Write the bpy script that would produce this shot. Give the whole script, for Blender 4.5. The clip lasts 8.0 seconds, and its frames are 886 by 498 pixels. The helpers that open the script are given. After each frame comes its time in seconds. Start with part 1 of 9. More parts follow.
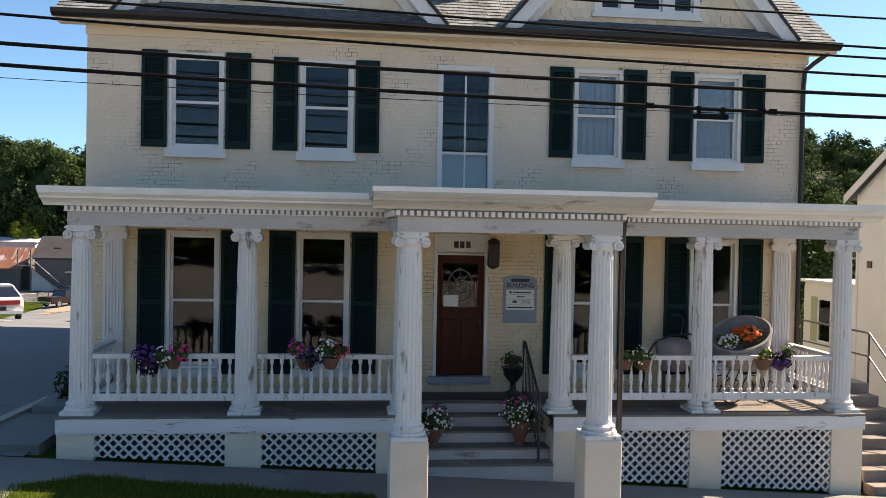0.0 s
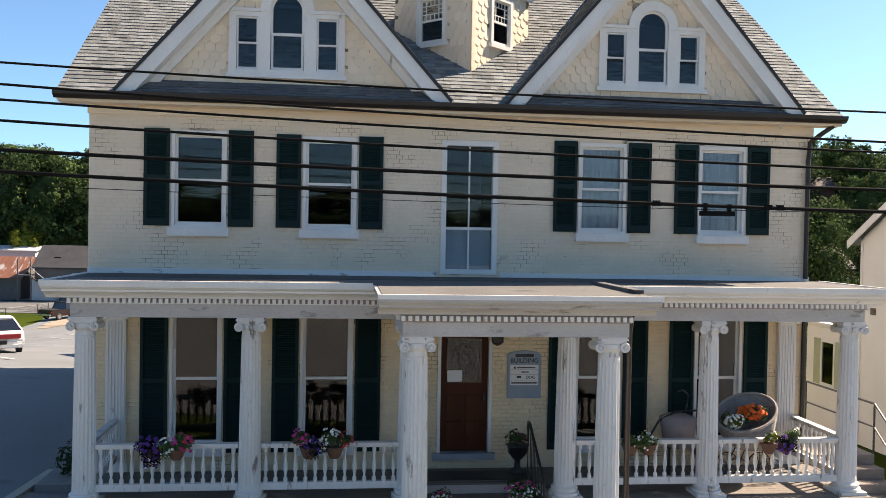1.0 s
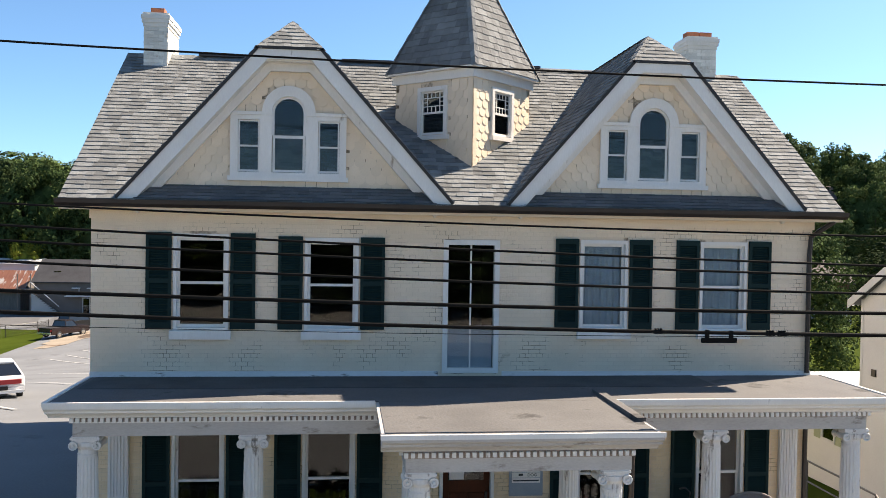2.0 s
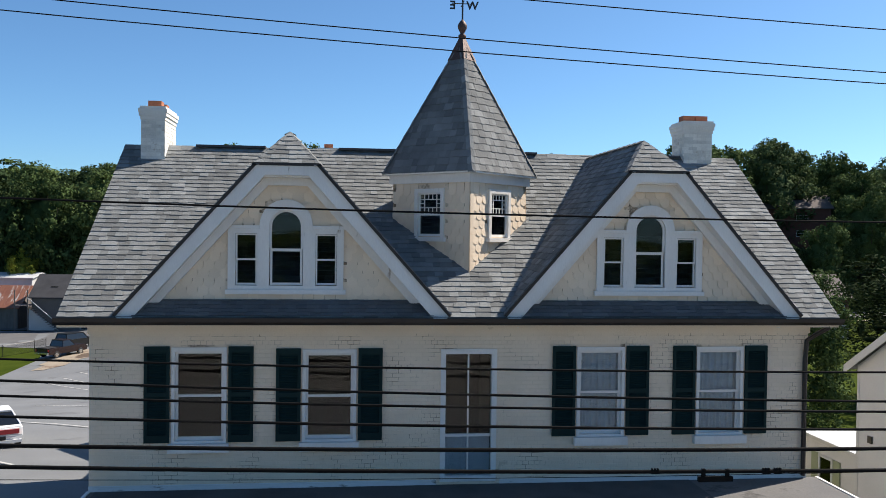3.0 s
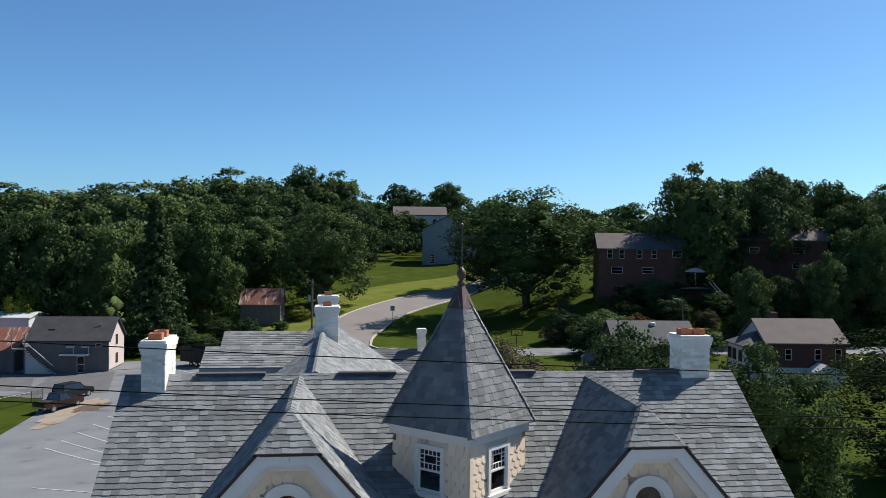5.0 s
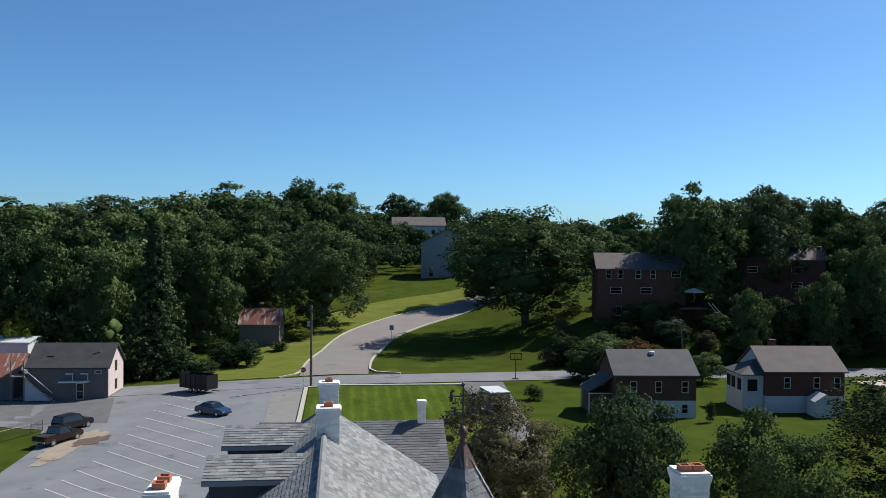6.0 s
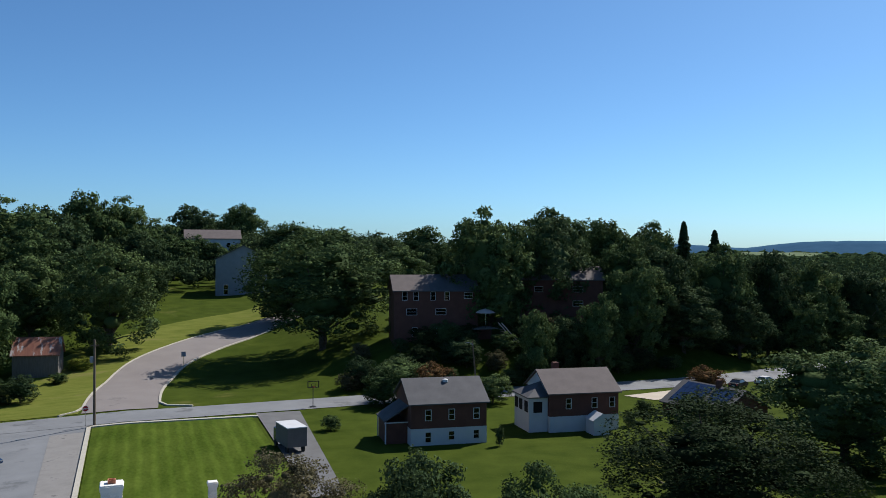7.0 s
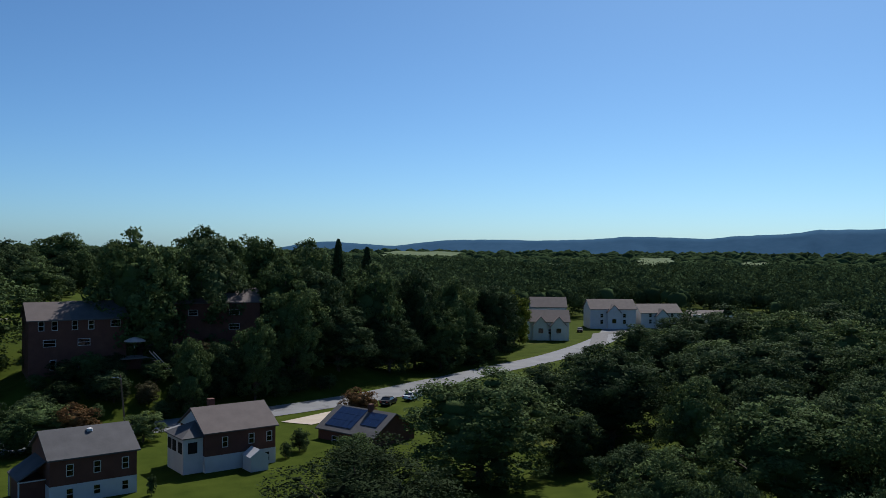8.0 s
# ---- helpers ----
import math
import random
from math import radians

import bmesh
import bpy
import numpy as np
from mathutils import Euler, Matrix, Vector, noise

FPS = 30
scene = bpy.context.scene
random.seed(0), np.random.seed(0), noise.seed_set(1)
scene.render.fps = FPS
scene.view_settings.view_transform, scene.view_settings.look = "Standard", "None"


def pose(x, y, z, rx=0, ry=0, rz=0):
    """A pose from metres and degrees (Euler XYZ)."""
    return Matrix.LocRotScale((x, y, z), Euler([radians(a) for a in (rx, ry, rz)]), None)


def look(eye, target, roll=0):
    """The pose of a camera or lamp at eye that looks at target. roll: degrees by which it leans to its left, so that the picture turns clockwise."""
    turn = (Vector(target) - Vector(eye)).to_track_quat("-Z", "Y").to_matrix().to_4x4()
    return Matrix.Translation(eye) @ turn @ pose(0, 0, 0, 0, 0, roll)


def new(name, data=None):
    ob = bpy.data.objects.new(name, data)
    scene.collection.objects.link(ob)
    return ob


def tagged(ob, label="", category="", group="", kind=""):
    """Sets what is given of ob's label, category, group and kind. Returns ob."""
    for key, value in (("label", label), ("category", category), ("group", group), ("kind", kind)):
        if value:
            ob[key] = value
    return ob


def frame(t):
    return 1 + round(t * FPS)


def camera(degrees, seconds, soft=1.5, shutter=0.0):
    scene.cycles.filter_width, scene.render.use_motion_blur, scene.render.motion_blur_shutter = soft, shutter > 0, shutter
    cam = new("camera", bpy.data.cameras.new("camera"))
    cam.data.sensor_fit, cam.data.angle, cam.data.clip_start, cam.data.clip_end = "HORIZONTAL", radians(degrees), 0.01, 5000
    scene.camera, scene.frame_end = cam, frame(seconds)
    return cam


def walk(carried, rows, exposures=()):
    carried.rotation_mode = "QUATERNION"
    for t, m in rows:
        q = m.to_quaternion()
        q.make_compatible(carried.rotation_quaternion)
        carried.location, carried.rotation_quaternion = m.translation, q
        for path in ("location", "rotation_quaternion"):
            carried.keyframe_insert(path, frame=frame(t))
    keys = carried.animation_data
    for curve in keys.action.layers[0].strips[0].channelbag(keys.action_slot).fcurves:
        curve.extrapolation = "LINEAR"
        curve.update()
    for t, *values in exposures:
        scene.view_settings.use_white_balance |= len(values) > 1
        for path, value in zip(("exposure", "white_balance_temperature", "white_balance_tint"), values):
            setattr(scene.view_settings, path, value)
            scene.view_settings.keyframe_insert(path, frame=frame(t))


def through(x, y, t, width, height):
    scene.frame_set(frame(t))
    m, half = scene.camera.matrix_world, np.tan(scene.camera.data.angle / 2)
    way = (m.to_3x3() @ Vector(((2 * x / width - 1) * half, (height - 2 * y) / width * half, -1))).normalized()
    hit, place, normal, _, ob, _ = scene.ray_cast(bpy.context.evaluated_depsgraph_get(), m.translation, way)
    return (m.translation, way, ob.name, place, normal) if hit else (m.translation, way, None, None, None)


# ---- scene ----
# ---- camera ----
cam = camera(54.09, 8.0, soft=0.85)
ROWS = [
    (0.0, 0.0, 0.0, 3.688, -6.315, -1.101, -1.103),
    (0.5, -0.053, 0.041, 4.346, -6.35, -1.2, -1.03),
    (1.0, -0.088, 0.109, 5.071, -6.332, -1.178, -1.033),
    (1.5, -0.125, 0.141, 5.926, -6.316, -1.145, -0.983),
    (3.0, -0.177, 0.129, 8.815, -6.542, -1.162, -0.721),
    (3.5, -0.188, 0.163, 9.874, -6.564, -1.113, -0.689),
    (4.0, -0.253, 0.157, 11.009, -6.655, -0.926, -0.778),
    (4.5, -0.276, 0.156, 12.292, -6.67, -0.873, -0.676),
    (5.8, -0.339, 0.09, 16.195, -6.828, -0.552, -0.476),
    (6.0, -0.38, 0.067, 16.878, -6.843, -0.565, -0.456),
    (6.5, -0.301, -0.151, 18.433, -10.825, -0.376, -0.363),
    (7.0, -0.254, -0.603, 20.21, -20.059, -0.166, -0.298),
    (7.5, -0.306, -0.942, 22.441, -31.162, -0.152, -0.243),
    (8.0, -0.613, -0.848, 25.153, -42.472, -0.242, -0.463),
]
walk(cam, [(t, pose(x, y, z, 90 + pitch, roll, yaw)) for t, x, y, z, yaw, pitch, roll in ROWS],
     exposures=[(0.0, 1.36, 8600, 16), (1.7, 1.46, 8350, 15), (2.8, 0.87, 7300, 12), (4.5, 0.57, 6800, 10), (6.0, 0.46, 6600, 10), (7.0, 0.34, 6520, 11), (7.5, 0.2, 6480, 11), (8.0, 0.02, 6450, 12)])

# ---- daylight ----
SUN_EL, SUN_AZ = 46.0, 24.0  # azimuth: degrees from +x towards +y
sun_dir = Vector((math.cos(radians(SUN_AZ)) * math.cos(radians(SUN_EL)), math.sin(radians(SUN_AZ)) * math.cos(radians(SUN_EL)), math.sin(radians(SUN_EL))))
world = bpy.data.worlds.new("sky_world")
scene.world = world
world.use_nodes = True
wn = world.node_tree
wn.nodes.clear()
w_out = wn.nodes.new("ShaderNodeOutputWorld")
w_bg = wn.nodes.new("ShaderNodeBackground")
w_sky = wn.nodes.new("ShaderNodeTexSky")
w_sky.sky_type = "NISHITA"
w_sky.sun_disc = False
w_sky.sun_elevation = radians(SUN_EL)
w_sky.sun_rotation = radians(90 - SUN_AZ)
w_sky.altitude, w_sky.air_density, w_sky.dust_density, w_sky.ozone_density = 300, 0.7, 0.8, 5.0
w_bg.inputs["Strength"].default_value = 0.08
w_tint = wn.nodes.new("ShaderNodeMix")
w_tint.data_type, w_tint.blend_type = "RGBA", "MULTIPLY"
w_tint.inputs["Factor"].default_value = 1.0
w_tint.inputs[7].default_value = (0.755, 1.106, 1.259, 1.0)  # clear late-summer blue
wn.links.new(w_sky.outputs["Color"], w_tint.inputs[6])
wn.links.new(w_tint.outputs[2], w_bg.inputs["Color"])
wn.links.new(w_bg.outputs["Background"], w_out.inputs["Surface"])
sun = new("sun", bpy.data.lights.new("sun", "SUN"))
sun.data.energy, sun.data.angle, sun.data.color = 5.0, radians(0.5), (1.0, 0.96, 0.91)
sun.matrix_world = look(sun_dir * 50, (0, 0, 0))
# ---- materials ----
def lin(h):
    """Linear colour from a six-digit sRGB hex."""
    v = [int(h[i:i + 2], 16) / 255 for i in (0, 2, 4)]
    return tuple(c / 12.92 if c <= 0.04045 else ((c + 0.055) / 1.055) ** 2.4 for c in v) + (1.0,)


def surface(name, c1, c2, scale=3.0, rough=0.6, bump=0.1, fine=40.0, metal=0.0, vary=0.0, island=0.0, stain=None, stain_scale=0.6, stain_at=0.62, spec=0.4, stretch=(1, 1, 1)):
    """Two-colour weathered surface: patchy noise, fine grain, relief, an optional stain; vary: per object, island: per loose piece."""
    m = bpy.data.materials.new(name)
    m.use_nodes = True
    nt = m.node_tree
    b = nt.nodes["Principled BSDF"]
    L = nt.links.new
    geo = nt.nodes.new("ShaderNodeNewGeometry")
    mp = nt.nodes.new("ShaderNodeMapping")
    mp.inputs["Scale"].default_value = stretch
    L(geo.outputs["Position"], mp.inputs["Vector"])
    n1 = nt.nodes.new("ShaderNodeTexNoise")
    n1.inputs["Scale"].default_value, n1.inputs["Detail"].default_value = scale, 5
    n2 = nt.nodes.new("ShaderNodeTexNoise")
    n2.inputs["Scale"].default_value, n2.inputs["Detail"].default_value = fine, 3
    for n in (n1, n2):
        L(mp.outputs["Vector"], n.inputs["Vector"])
    ramp = nt.nodes.new("ShaderNodeValToRGB")
    ramp.color_ramp.elements[0].position, ramp.color_ramp.elements[1].position = 0.3, 0.7
    ramp.color_ramp.elements[0].color, ramp.color_ramp.elements[1].color = c1, c2
    mixv = nt.nodes.new("ShaderNodeMath")
    mixv.operation = "MULTIPLY_ADD"
    mixv.inputs[1].default_value = 0.35
    L(n2.outputs["Fac"], mixv.inputs[0])
    sc = nt.nodes.new("ShaderNodeMath")
    sc.operation = "MULTIPLY_ADD"
    sc.inputs[1].default_value, sc.inputs[2].default_value = 0.65, 0.0
    L(n1.outputs["Fac"], sc.inputs[0])
    L(sc.outputs[0], mixv.inputs[2])
    L(mixv.outputs[0], ramp.inputs["Fac"])
    col = ramp.outputs["Color"]
    if vary or island:
        hsv = nt.nodes.new("ShaderNodeHueSaturation")
        mr = nt.nodes.new("ShaderNodeMapRange")
        k = vary or island
        mr.inputs["To Min"].default_value, mr.inputs["To Max"].default_value = 1 - k, 1 + k
        if vary:
            oi = nt.nodes.new("ShaderNodeObjectInfo")
            L(oi.outputs["Random"], mr.inputs["Value"])
        else:
            L(geo.outputs["Random Per Island"], mr.inputs["Value"])
        L(mr.outputs["Result"], hsv.inputs["Value"])
        L(col, hsv.inputs["Color"])
        col = hsv.outputs["Color"]
    if stain:
        n3 = nt.nodes.new("ShaderNodeTexNoise")
        n3.inputs["Scale"].default_value, n3.inputs["Detail"].default_value, n3.inputs["Roughness"].default_value = stain_scale, 8, 0.65
        L(mp.outputs["Vector"], n3.inputs["Vector"])
        r3 = nt.nodes.new("ShaderNodeMapRange")
        r3.inputs["From Min"].default_value, r3.inputs["From Max"].default_value = stain_at, stain_at + 0.08
        L(n3.outputs["Fac"], r3.inputs["Value"])
        mx = nt.nodes.new("ShaderNodeMix")
        mx.data_type = "RGBA"
        L(r3.outputs["Result"], mx.inputs["Factor"])
        L(col, mx.inputs[6])
        mx.inputs[7].default_value = stain
        col = mx.outputs[2]
    L(col, b.inputs["Base Color"])
    b.inputs["Roughness"].default_value, b.inputs["Metallic"].default_value = rough, metal
    b.inputs["Specular IOR Level"].default_value = spec
    if bump:
        bp = nt.nodes.new("ShaderNodeBump")
        bp.inputs["Strength"].default_value, bp.inputs["Distance"].default_value = bump, 0.02
        L(n2.outputs["Fac"], bp.inputs["Height"])
        L(bp.outputs["Normal"], b.inputs["Normal"])
    return m


def foliage(name, c1, c2, scale, through=0.2, gloss=0.03):
    """Leaf surface: tone by the leaf and by the tree, dull gloss, and some light coming through."""
    m = surface(name, c1, c2, scale, 0.85, 0.0, 6.0, island=0.32, spec=gloss)
    nt = m.node_tree
    b, out = nt.nodes["Principled BSDF"], nt.nodes["Material Output"]
    oi = nt.nodes.new("ShaderNodeObjectInfo")
    hsv = nt.nodes.new("ShaderNodeHueSaturation")
    for socket, lo, hi in (("Value", 0.78, 1.25), ("Hue", 0.51, 0.49)):
        mr = nt.nodes.new("ShaderNodeMapRange")
        mr.inputs["To Min"].default_value, mr.inputs["To Max"].default_value = lo, hi
        nt.links.new(oi.outputs["Random"], mr.inputs["Value"])
        nt.links.new(mr.outputs["Result"], hsv.inputs[socket])
    nt.links.new(b.inputs["Base Color"].links[0].from_socket, hsv.inputs["Color"])
    nt.links.new(hsv.outputs["Color"], b.inputs["Base Color"])
    tr = nt.nodes.new("ShaderNodeBsdfTranslucent")
    nt.links.new(hsv.outputs["Color"], tr.inputs["Color"])
    mix = nt.nodes.new("ShaderNodeMixShader")
    mix.inputs["Fac"].default_value = through
    nt.links.new(b.outputs["BSDF"], mix.inputs[1])
    nt.links.new(tr.outputs["BSDF"], mix.inputs[2])
    nt.links.new(mix.outputs["Shader"], out.inputs["Surface"])
    return m


def mown_stripes(m, turn, width):
    """Alternate mower passes: the grass is bent to and fro, so every second pass is a little paler."""
    nt = m.node_tree
    b = nt.nodes["Principled BSDF"]
    geo = nt.nodes.new("ShaderNodeNewGeometry")
    mp = nt.nodes.new("ShaderNodeMapping")
    mp.inputs["Rotation"].default_value = (0, 0, turn)
    wave = nt.nodes.new("ShaderNodeTexWave")
    wave.inputs["Scale"].default_value = 0.314 / width
    wave.inputs["Distortion"].default_value, wave.inputs["Detail"].default_value, wave.inputs["Detail Scale"].default_value = 2.2, 3.0, 1.2
    mr = nt.nodes.new("ShaderNodeMapRange")
    mr.inputs["From Min"].default_value, mr.inputs["From Max"].default_value = 0.45, 0.95
    mr.inputs["To Min"].default_value, mr.inputs["To Max"].default_value = 0.92, 1.14
    hsv = nt.nodes.new("ShaderNodeHueSaturation")
    nt.links.new(geo.outputs["Position"], mp.inputs["Vector"])
    nt.links.new(mp.outputs["Vector"], wave.inputs["Vector"])
    nt.links.new(wave.outputs["Fac"], mr.inputs["Value"])
    nt.links.new(mr.outputs["Result"], hsv.inputs["Value"])
    nt.links.new(b.inputs["Base Color"].links[0].from_socket, hsv.inputs["Color"])
    nt.links.new(hsv.outputs["Color"], b.inputs["Base Color"])
    return m


def grey(v, warm=0.0):
    return (v * (1 + warm), v, v * (1 - warm), 1.0)


M = {}
M["brick_paint"] = surface("cream_painted_brick", (0.7, 0.57, 0.43, 1), (0.8, 0.665, 0.515, 1), 1.3, 0.6, 0.35, 50, island=0.02, stain=(0.5, 0.39, 0.28, 1), stain_scale=1.7, stain_at=0.67)
# Yellower copies of the wall paint: warm bounce under the porch put in colour.
M["brick_loose"] = surface("bounce_tinted_brick_single", (0.69, 0.53, 0.34, 1), (0.79, 0.62, 0.41, 1), 1.3, 0.6, 0.3, 60, vary=0.05, stain=(0.45, 0.34, 0.22, 1), stain_scale=1.7, stain_at=0.66)
M["brick_porch"] = surface("bounce_tinted_brick", (0.69, 0.53, 0.34, 1), (0.79, 0.62, 0.41, 1), 1.3, 0.6, 0.35, 50, island=0.04, stain=(0.45, 0.34, 0.22, 1), stain_scale=1.7, stain_at=0.66)
M["mortar"] = surface("painted_mortar_joint", (0.65, 0.53, 0.4, 1), (0.75, 0.62, 0.48, 1), 1.1, 0.75, 0.2, 70, stain=(0.2, 0.15, 0.105, 1), stain_scale=1.5, stain_at=0.52)
M["white"] = surface("weathered_white_paint", (0.66, 0.635, 0.6, 1), (0.78, 0.755, 0.715, 1), 2.2, 0.5, 0.15, 45, stain=(0.34, 0.3, 0.26, 1), stain_scale=5.0, stain_at=0.65, stretch=(1, 1, 0.3))
M["white_worn"] = surface("chipped_white_paint", (0.58, 0.56, 0.535, 1), (0.74, 0.715, 0.685, 1), 2.2, 0.55, 0.25, 45, stain=(0.2, 0.175, 0.155, 1), stain_scale=7.0, stain_at=0.59, stretch=(1, 1, 0.22))
M["flake"] = surface("flaking_white_paint", (0.6, 0.59, 0.575, 1), (0.75, 0.74, 0.725, 1), 3.0, 0.55, 0.25, 40, stain=(0.16, 0.135, 0.115, 1), stain_scale=4.5, stain_at=0.585, stretch=(0.35, 1, 1.6))
M["shingle"] = surface("grey_asphalt_shingle", (0.1254, 0.133, 0.133, 1), (0.2166, 0.2257, 0.2242, 1), 2.2, 0.92, 0.4, 120, island=0.31)
M["shingle_dark"] = surface("dark_slate_shingle", (0.085, 0.09, 0.095, 1), (0.14, 0.145, 0.15, 1), 0.8, 0.85, 0.5, 90, island=0.2)
M["shingle_one"] = surface("grey_asphalt_shingle_single", (0.114, 0.1193, 0.1201, 1), (0.1824, 0.19, 0.19, 1), 2.2, 0.92, 0.4, 120, vary=0.24)
M["deck"] = surface("dark_roof_felt", grey(0.05), grey(0.09), 2.0, 0.9, 0.2)
M["scallop"] = surface("cream_wood_scale_shingle", (0.72, 0.585, 0.44, 1), (0.81, 0.67, 0.515, 1), 1.5, 0.6, 0.15, 50, vary=0.06)
M["shutter"] = surface("dark_green_shutter_paint", (0.004, 0.02, 0.02, 1), (0.006, 0.026, 0.026, 1), 2.0, 0.6, 0.1, 50, spec=0.15)
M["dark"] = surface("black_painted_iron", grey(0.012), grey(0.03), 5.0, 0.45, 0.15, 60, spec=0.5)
M["gutter"] = surface("dark_bronze_gutter", (0.02, 0.014, 0.012, 1), (0.035, 0.026, 0.022, 1), 3.0, 0.4, 0.1, 50)
M["door_wood"] = surface("red_brown_varnished_wood", (0.04, 0.0095, 0.004, 1), (0.095, 0.025, 0.009, 1), 3.0, 0.5, 0.2, 30, spec=0.15, stretch=(1, 1, 0.15))
M["porch_floor"] = surface("worn_grey_porch_boards", (0.11, 0.095, 0.085, 1), (0.2, 0.172, 0.15, 1), 1.5, 0.6, 0.3, 30, stain=(0.36, 0.31, 0.26, 1), stain_scale=1.5, stain_at=0.62, vary=0.12)
M["membrane"] = surface("weathered_flat_roofing", (0.0774, 0.07568, 0.07568, 1), (0.129, 0.1264, 0.1247, 1), 0.9, 0.85, 0.3, 25, stain=(0.043, 0.04128, 0.04042, 1), stain_scale=0.9, stain_at=0.58)
M["bluegrey"] = surface("blue_grey_paint", (0.2, 0.25, 0.3, 1), (0.27, 0.32, 0.37, 1), 4.0, 0.5, 0.1)
M["copper"] = surface("brown_copper_cap", (0.06, 0.034, 0.028, 1), (0.12, 0.068, 0.055, 1), 6.0, 0.55, 0.2, metal=0.3)
M["terracotta"] = surface("terracotta_clay", (0.3, 0.1, 0.05, 1), (0.42, 0.155, 0.08, 1), 5.0, 0.8, 0.3)
M["chimney"] = surface("whitewashed_chimney_brick", (0.6, 0.58, 0.53, 1), (0.74, 0.72, 0.67, 1), 3.0, 0.7, 0.4, 30, stain=(0.4, 0.32, 0.22, 1), stain_scale=2.5, stain_at=0.63)
M["chimney_brick"] = surface("whitewashed_bricks", (0.58, 0.56, 0.5, 1), (0.78, 0.76, 0.7, 1), 2.5, 0.75, 0.4, 40, island=0.12, stain=(0.42, 0.33, 0.24, 1), stain_scale=3.0, stain_at=0.62)
# Near-black walls and floors: the rooms' dimness is put into this base colour.
M["interior"] = surface("room_shade_near_black", (0.0063, 0.0054, 0.00495, 1), (0.01125, 0.00945, 0.00855, 1), 1.0, 0.9, 0.05)
M["curtain"] = surface("white_lace_curtain", (0.6, 0.62, 0.65, 1), (0.88, 0.9, 0.93, 1), 14.0, 0.9, 0.3, 60)
M["sidewalk"] = surface("worn_concrete_paving", (0.1462, 0.1393, 0.129, 1), (0.215, 0.2064, 0.1935, 1), 0.7, 0.85, 0.3, 35, stain=(0.0946, 0.0903, 0.086, 1), stain_scale=0.7, stain_at=0.6)
M["asphalt"] = surface("faded_grey_asphalt", (0.12, 0.1264, 0.1328, 1), (0.18, 0.188, 0.1952, 1), 0.25, 0.9, 0.3, 18, stain=(0.092, 0.096, 0.1, 1), stain_scale=0.22, stain_at=0.58)
M["asphalt_old"] = surface("pinkish_old_asphalt", (0.152, 0.133, 0.1254, 1), (0.1976, 0.1786, 0.1672, 1), 0.2, 0.9, 0.3, 18, stain=(0.1064, 0.095, 0.0912, 1), stain_scale=0.25, stain_at=0.62)
# Street surface out of view, kept pale to bounce light onto the house.
M["asphalt_dark"] = surface("worn_street_asphalt", (0.17, 0.165, 0.155, 1), (0.24, 0.232, 0.22, 1), 0.5, 0.9, 0.3, 18)
M["kerb"] = surface("pale_concrete_kerb", (0.32, 0.296, 0.24, 1), (0.416, 0.392, 0.328, 1), 0.8, 0.85, 0.3, 30, stain=(0.2, 0.176, 0.144, 1), stain_scale=0.7, stain_at=0.62)
M["line"] = surface("worn_white_line_paint", (0.336, 0.336, 0.328, 1), (0.48, 0.48, 0.464, 1), 2.0, 0.8, 0.1, 10)
M["grass"] = surface("mown_grass", (0.026, 0.042, 0.005, 1), (0.056, 0.076, 0.011, 1), 0.3, 0.95, 0.8, 8.0, stain=(0.085, 0.09, 0.022, 1), stain_scale=0.06, stain_at=0.6, spec=0.02)
M["lawn"] = mown_stripes(surface("striped_mown_lawn", (0.034, 0.058, 0.006, 1), (0.074, 0.104, 0.015, 1), 0.5, 0.95, 0.5, 4.0, stretch=(0.8, 0.3, 1), spec=0.02), 0.02, 1.55)
M["soil"] = surface("bare_earth_wood_floor", (0.02, 0.03, 0.01, 1), (0.045, 0.05, 0.02, 1), 0.1, 0.95, 0.3, 2.0, spec=0.1)
M["bark"] = surface("grey_brown_bark", (0.05, 0.04, 0.03, 1), (0.1, 0.08, 0.06, 1), 3.0, 0.9, 0.6, 20)
M["leaf"] = foliage("green_tree_leaves", (0.03893, 0.06624, 0.02409, 1), (0.0954, 0.1384, 0.05117, 1), 0.25)
M["leaf_dark"] = foliage("dark_green_leaves", (0.02726, 0.04716, 0.02107, 1), (0.06035, 0.09333, 0.03914, 1), 0.25)
M["wood_far"] = foliage("distant_wood_leaves", (0.01707, 0.0336, 0.0168, 1), (0.04346, 0.068, 0.03, 1), 0.05, 0.15, 0.0)
M["leaf_deep"] = foliage("deep_green_garden_leaves", (0.01391, 0.02437, 0.01022, 1), (0.03476, 0.05304, 0.02043, 1), 0.25)
M["leaf_olive"] = foliage("olive_bronze_leaves", (0.06, 0.06, 0.03, 1), (0.11, 0.1, 0.055, 1), 0.4)
M["leaf_rust"] = foliage("rust_tinted_leaves", (0.07, 0.05, 0.02, 1), (0.12, 0.07, 0.03, 1), 0.4)
M["leaf_yellow"] = foliage("yellow_green_leaves", (0.1, 0.13, 0.02, 1), (0.16, 0.18, 0.03, 1), 0.4)
M["leaf_plum"] = foliage("dark_purple_green_leaves", (0.018, 0.022, 0.016, 1), (0.035, 0.03, 0.04, 1), 6.0)
M["patch_asphalt"] = surface("patched_dark_asphalt", (0.08, 0.08, 0.082, 1), (0.12, 0.12, 0.12, 1), 0.5, 0.9, 0.3, 18)
# Pale colour of the added ground sheet that bounces sunlight at the house.
M["forecourt"] = surface("pale_bounce_ground", (0.22, 0.2008, 0.1705, 1), (0.286, 0.2612, 0.2255, 1), 0.3, 0.9, 0.2, 12, stain=(0.1375, 0.121, 0.099, 1), stain_scale=0.3, stain_at=0.64)
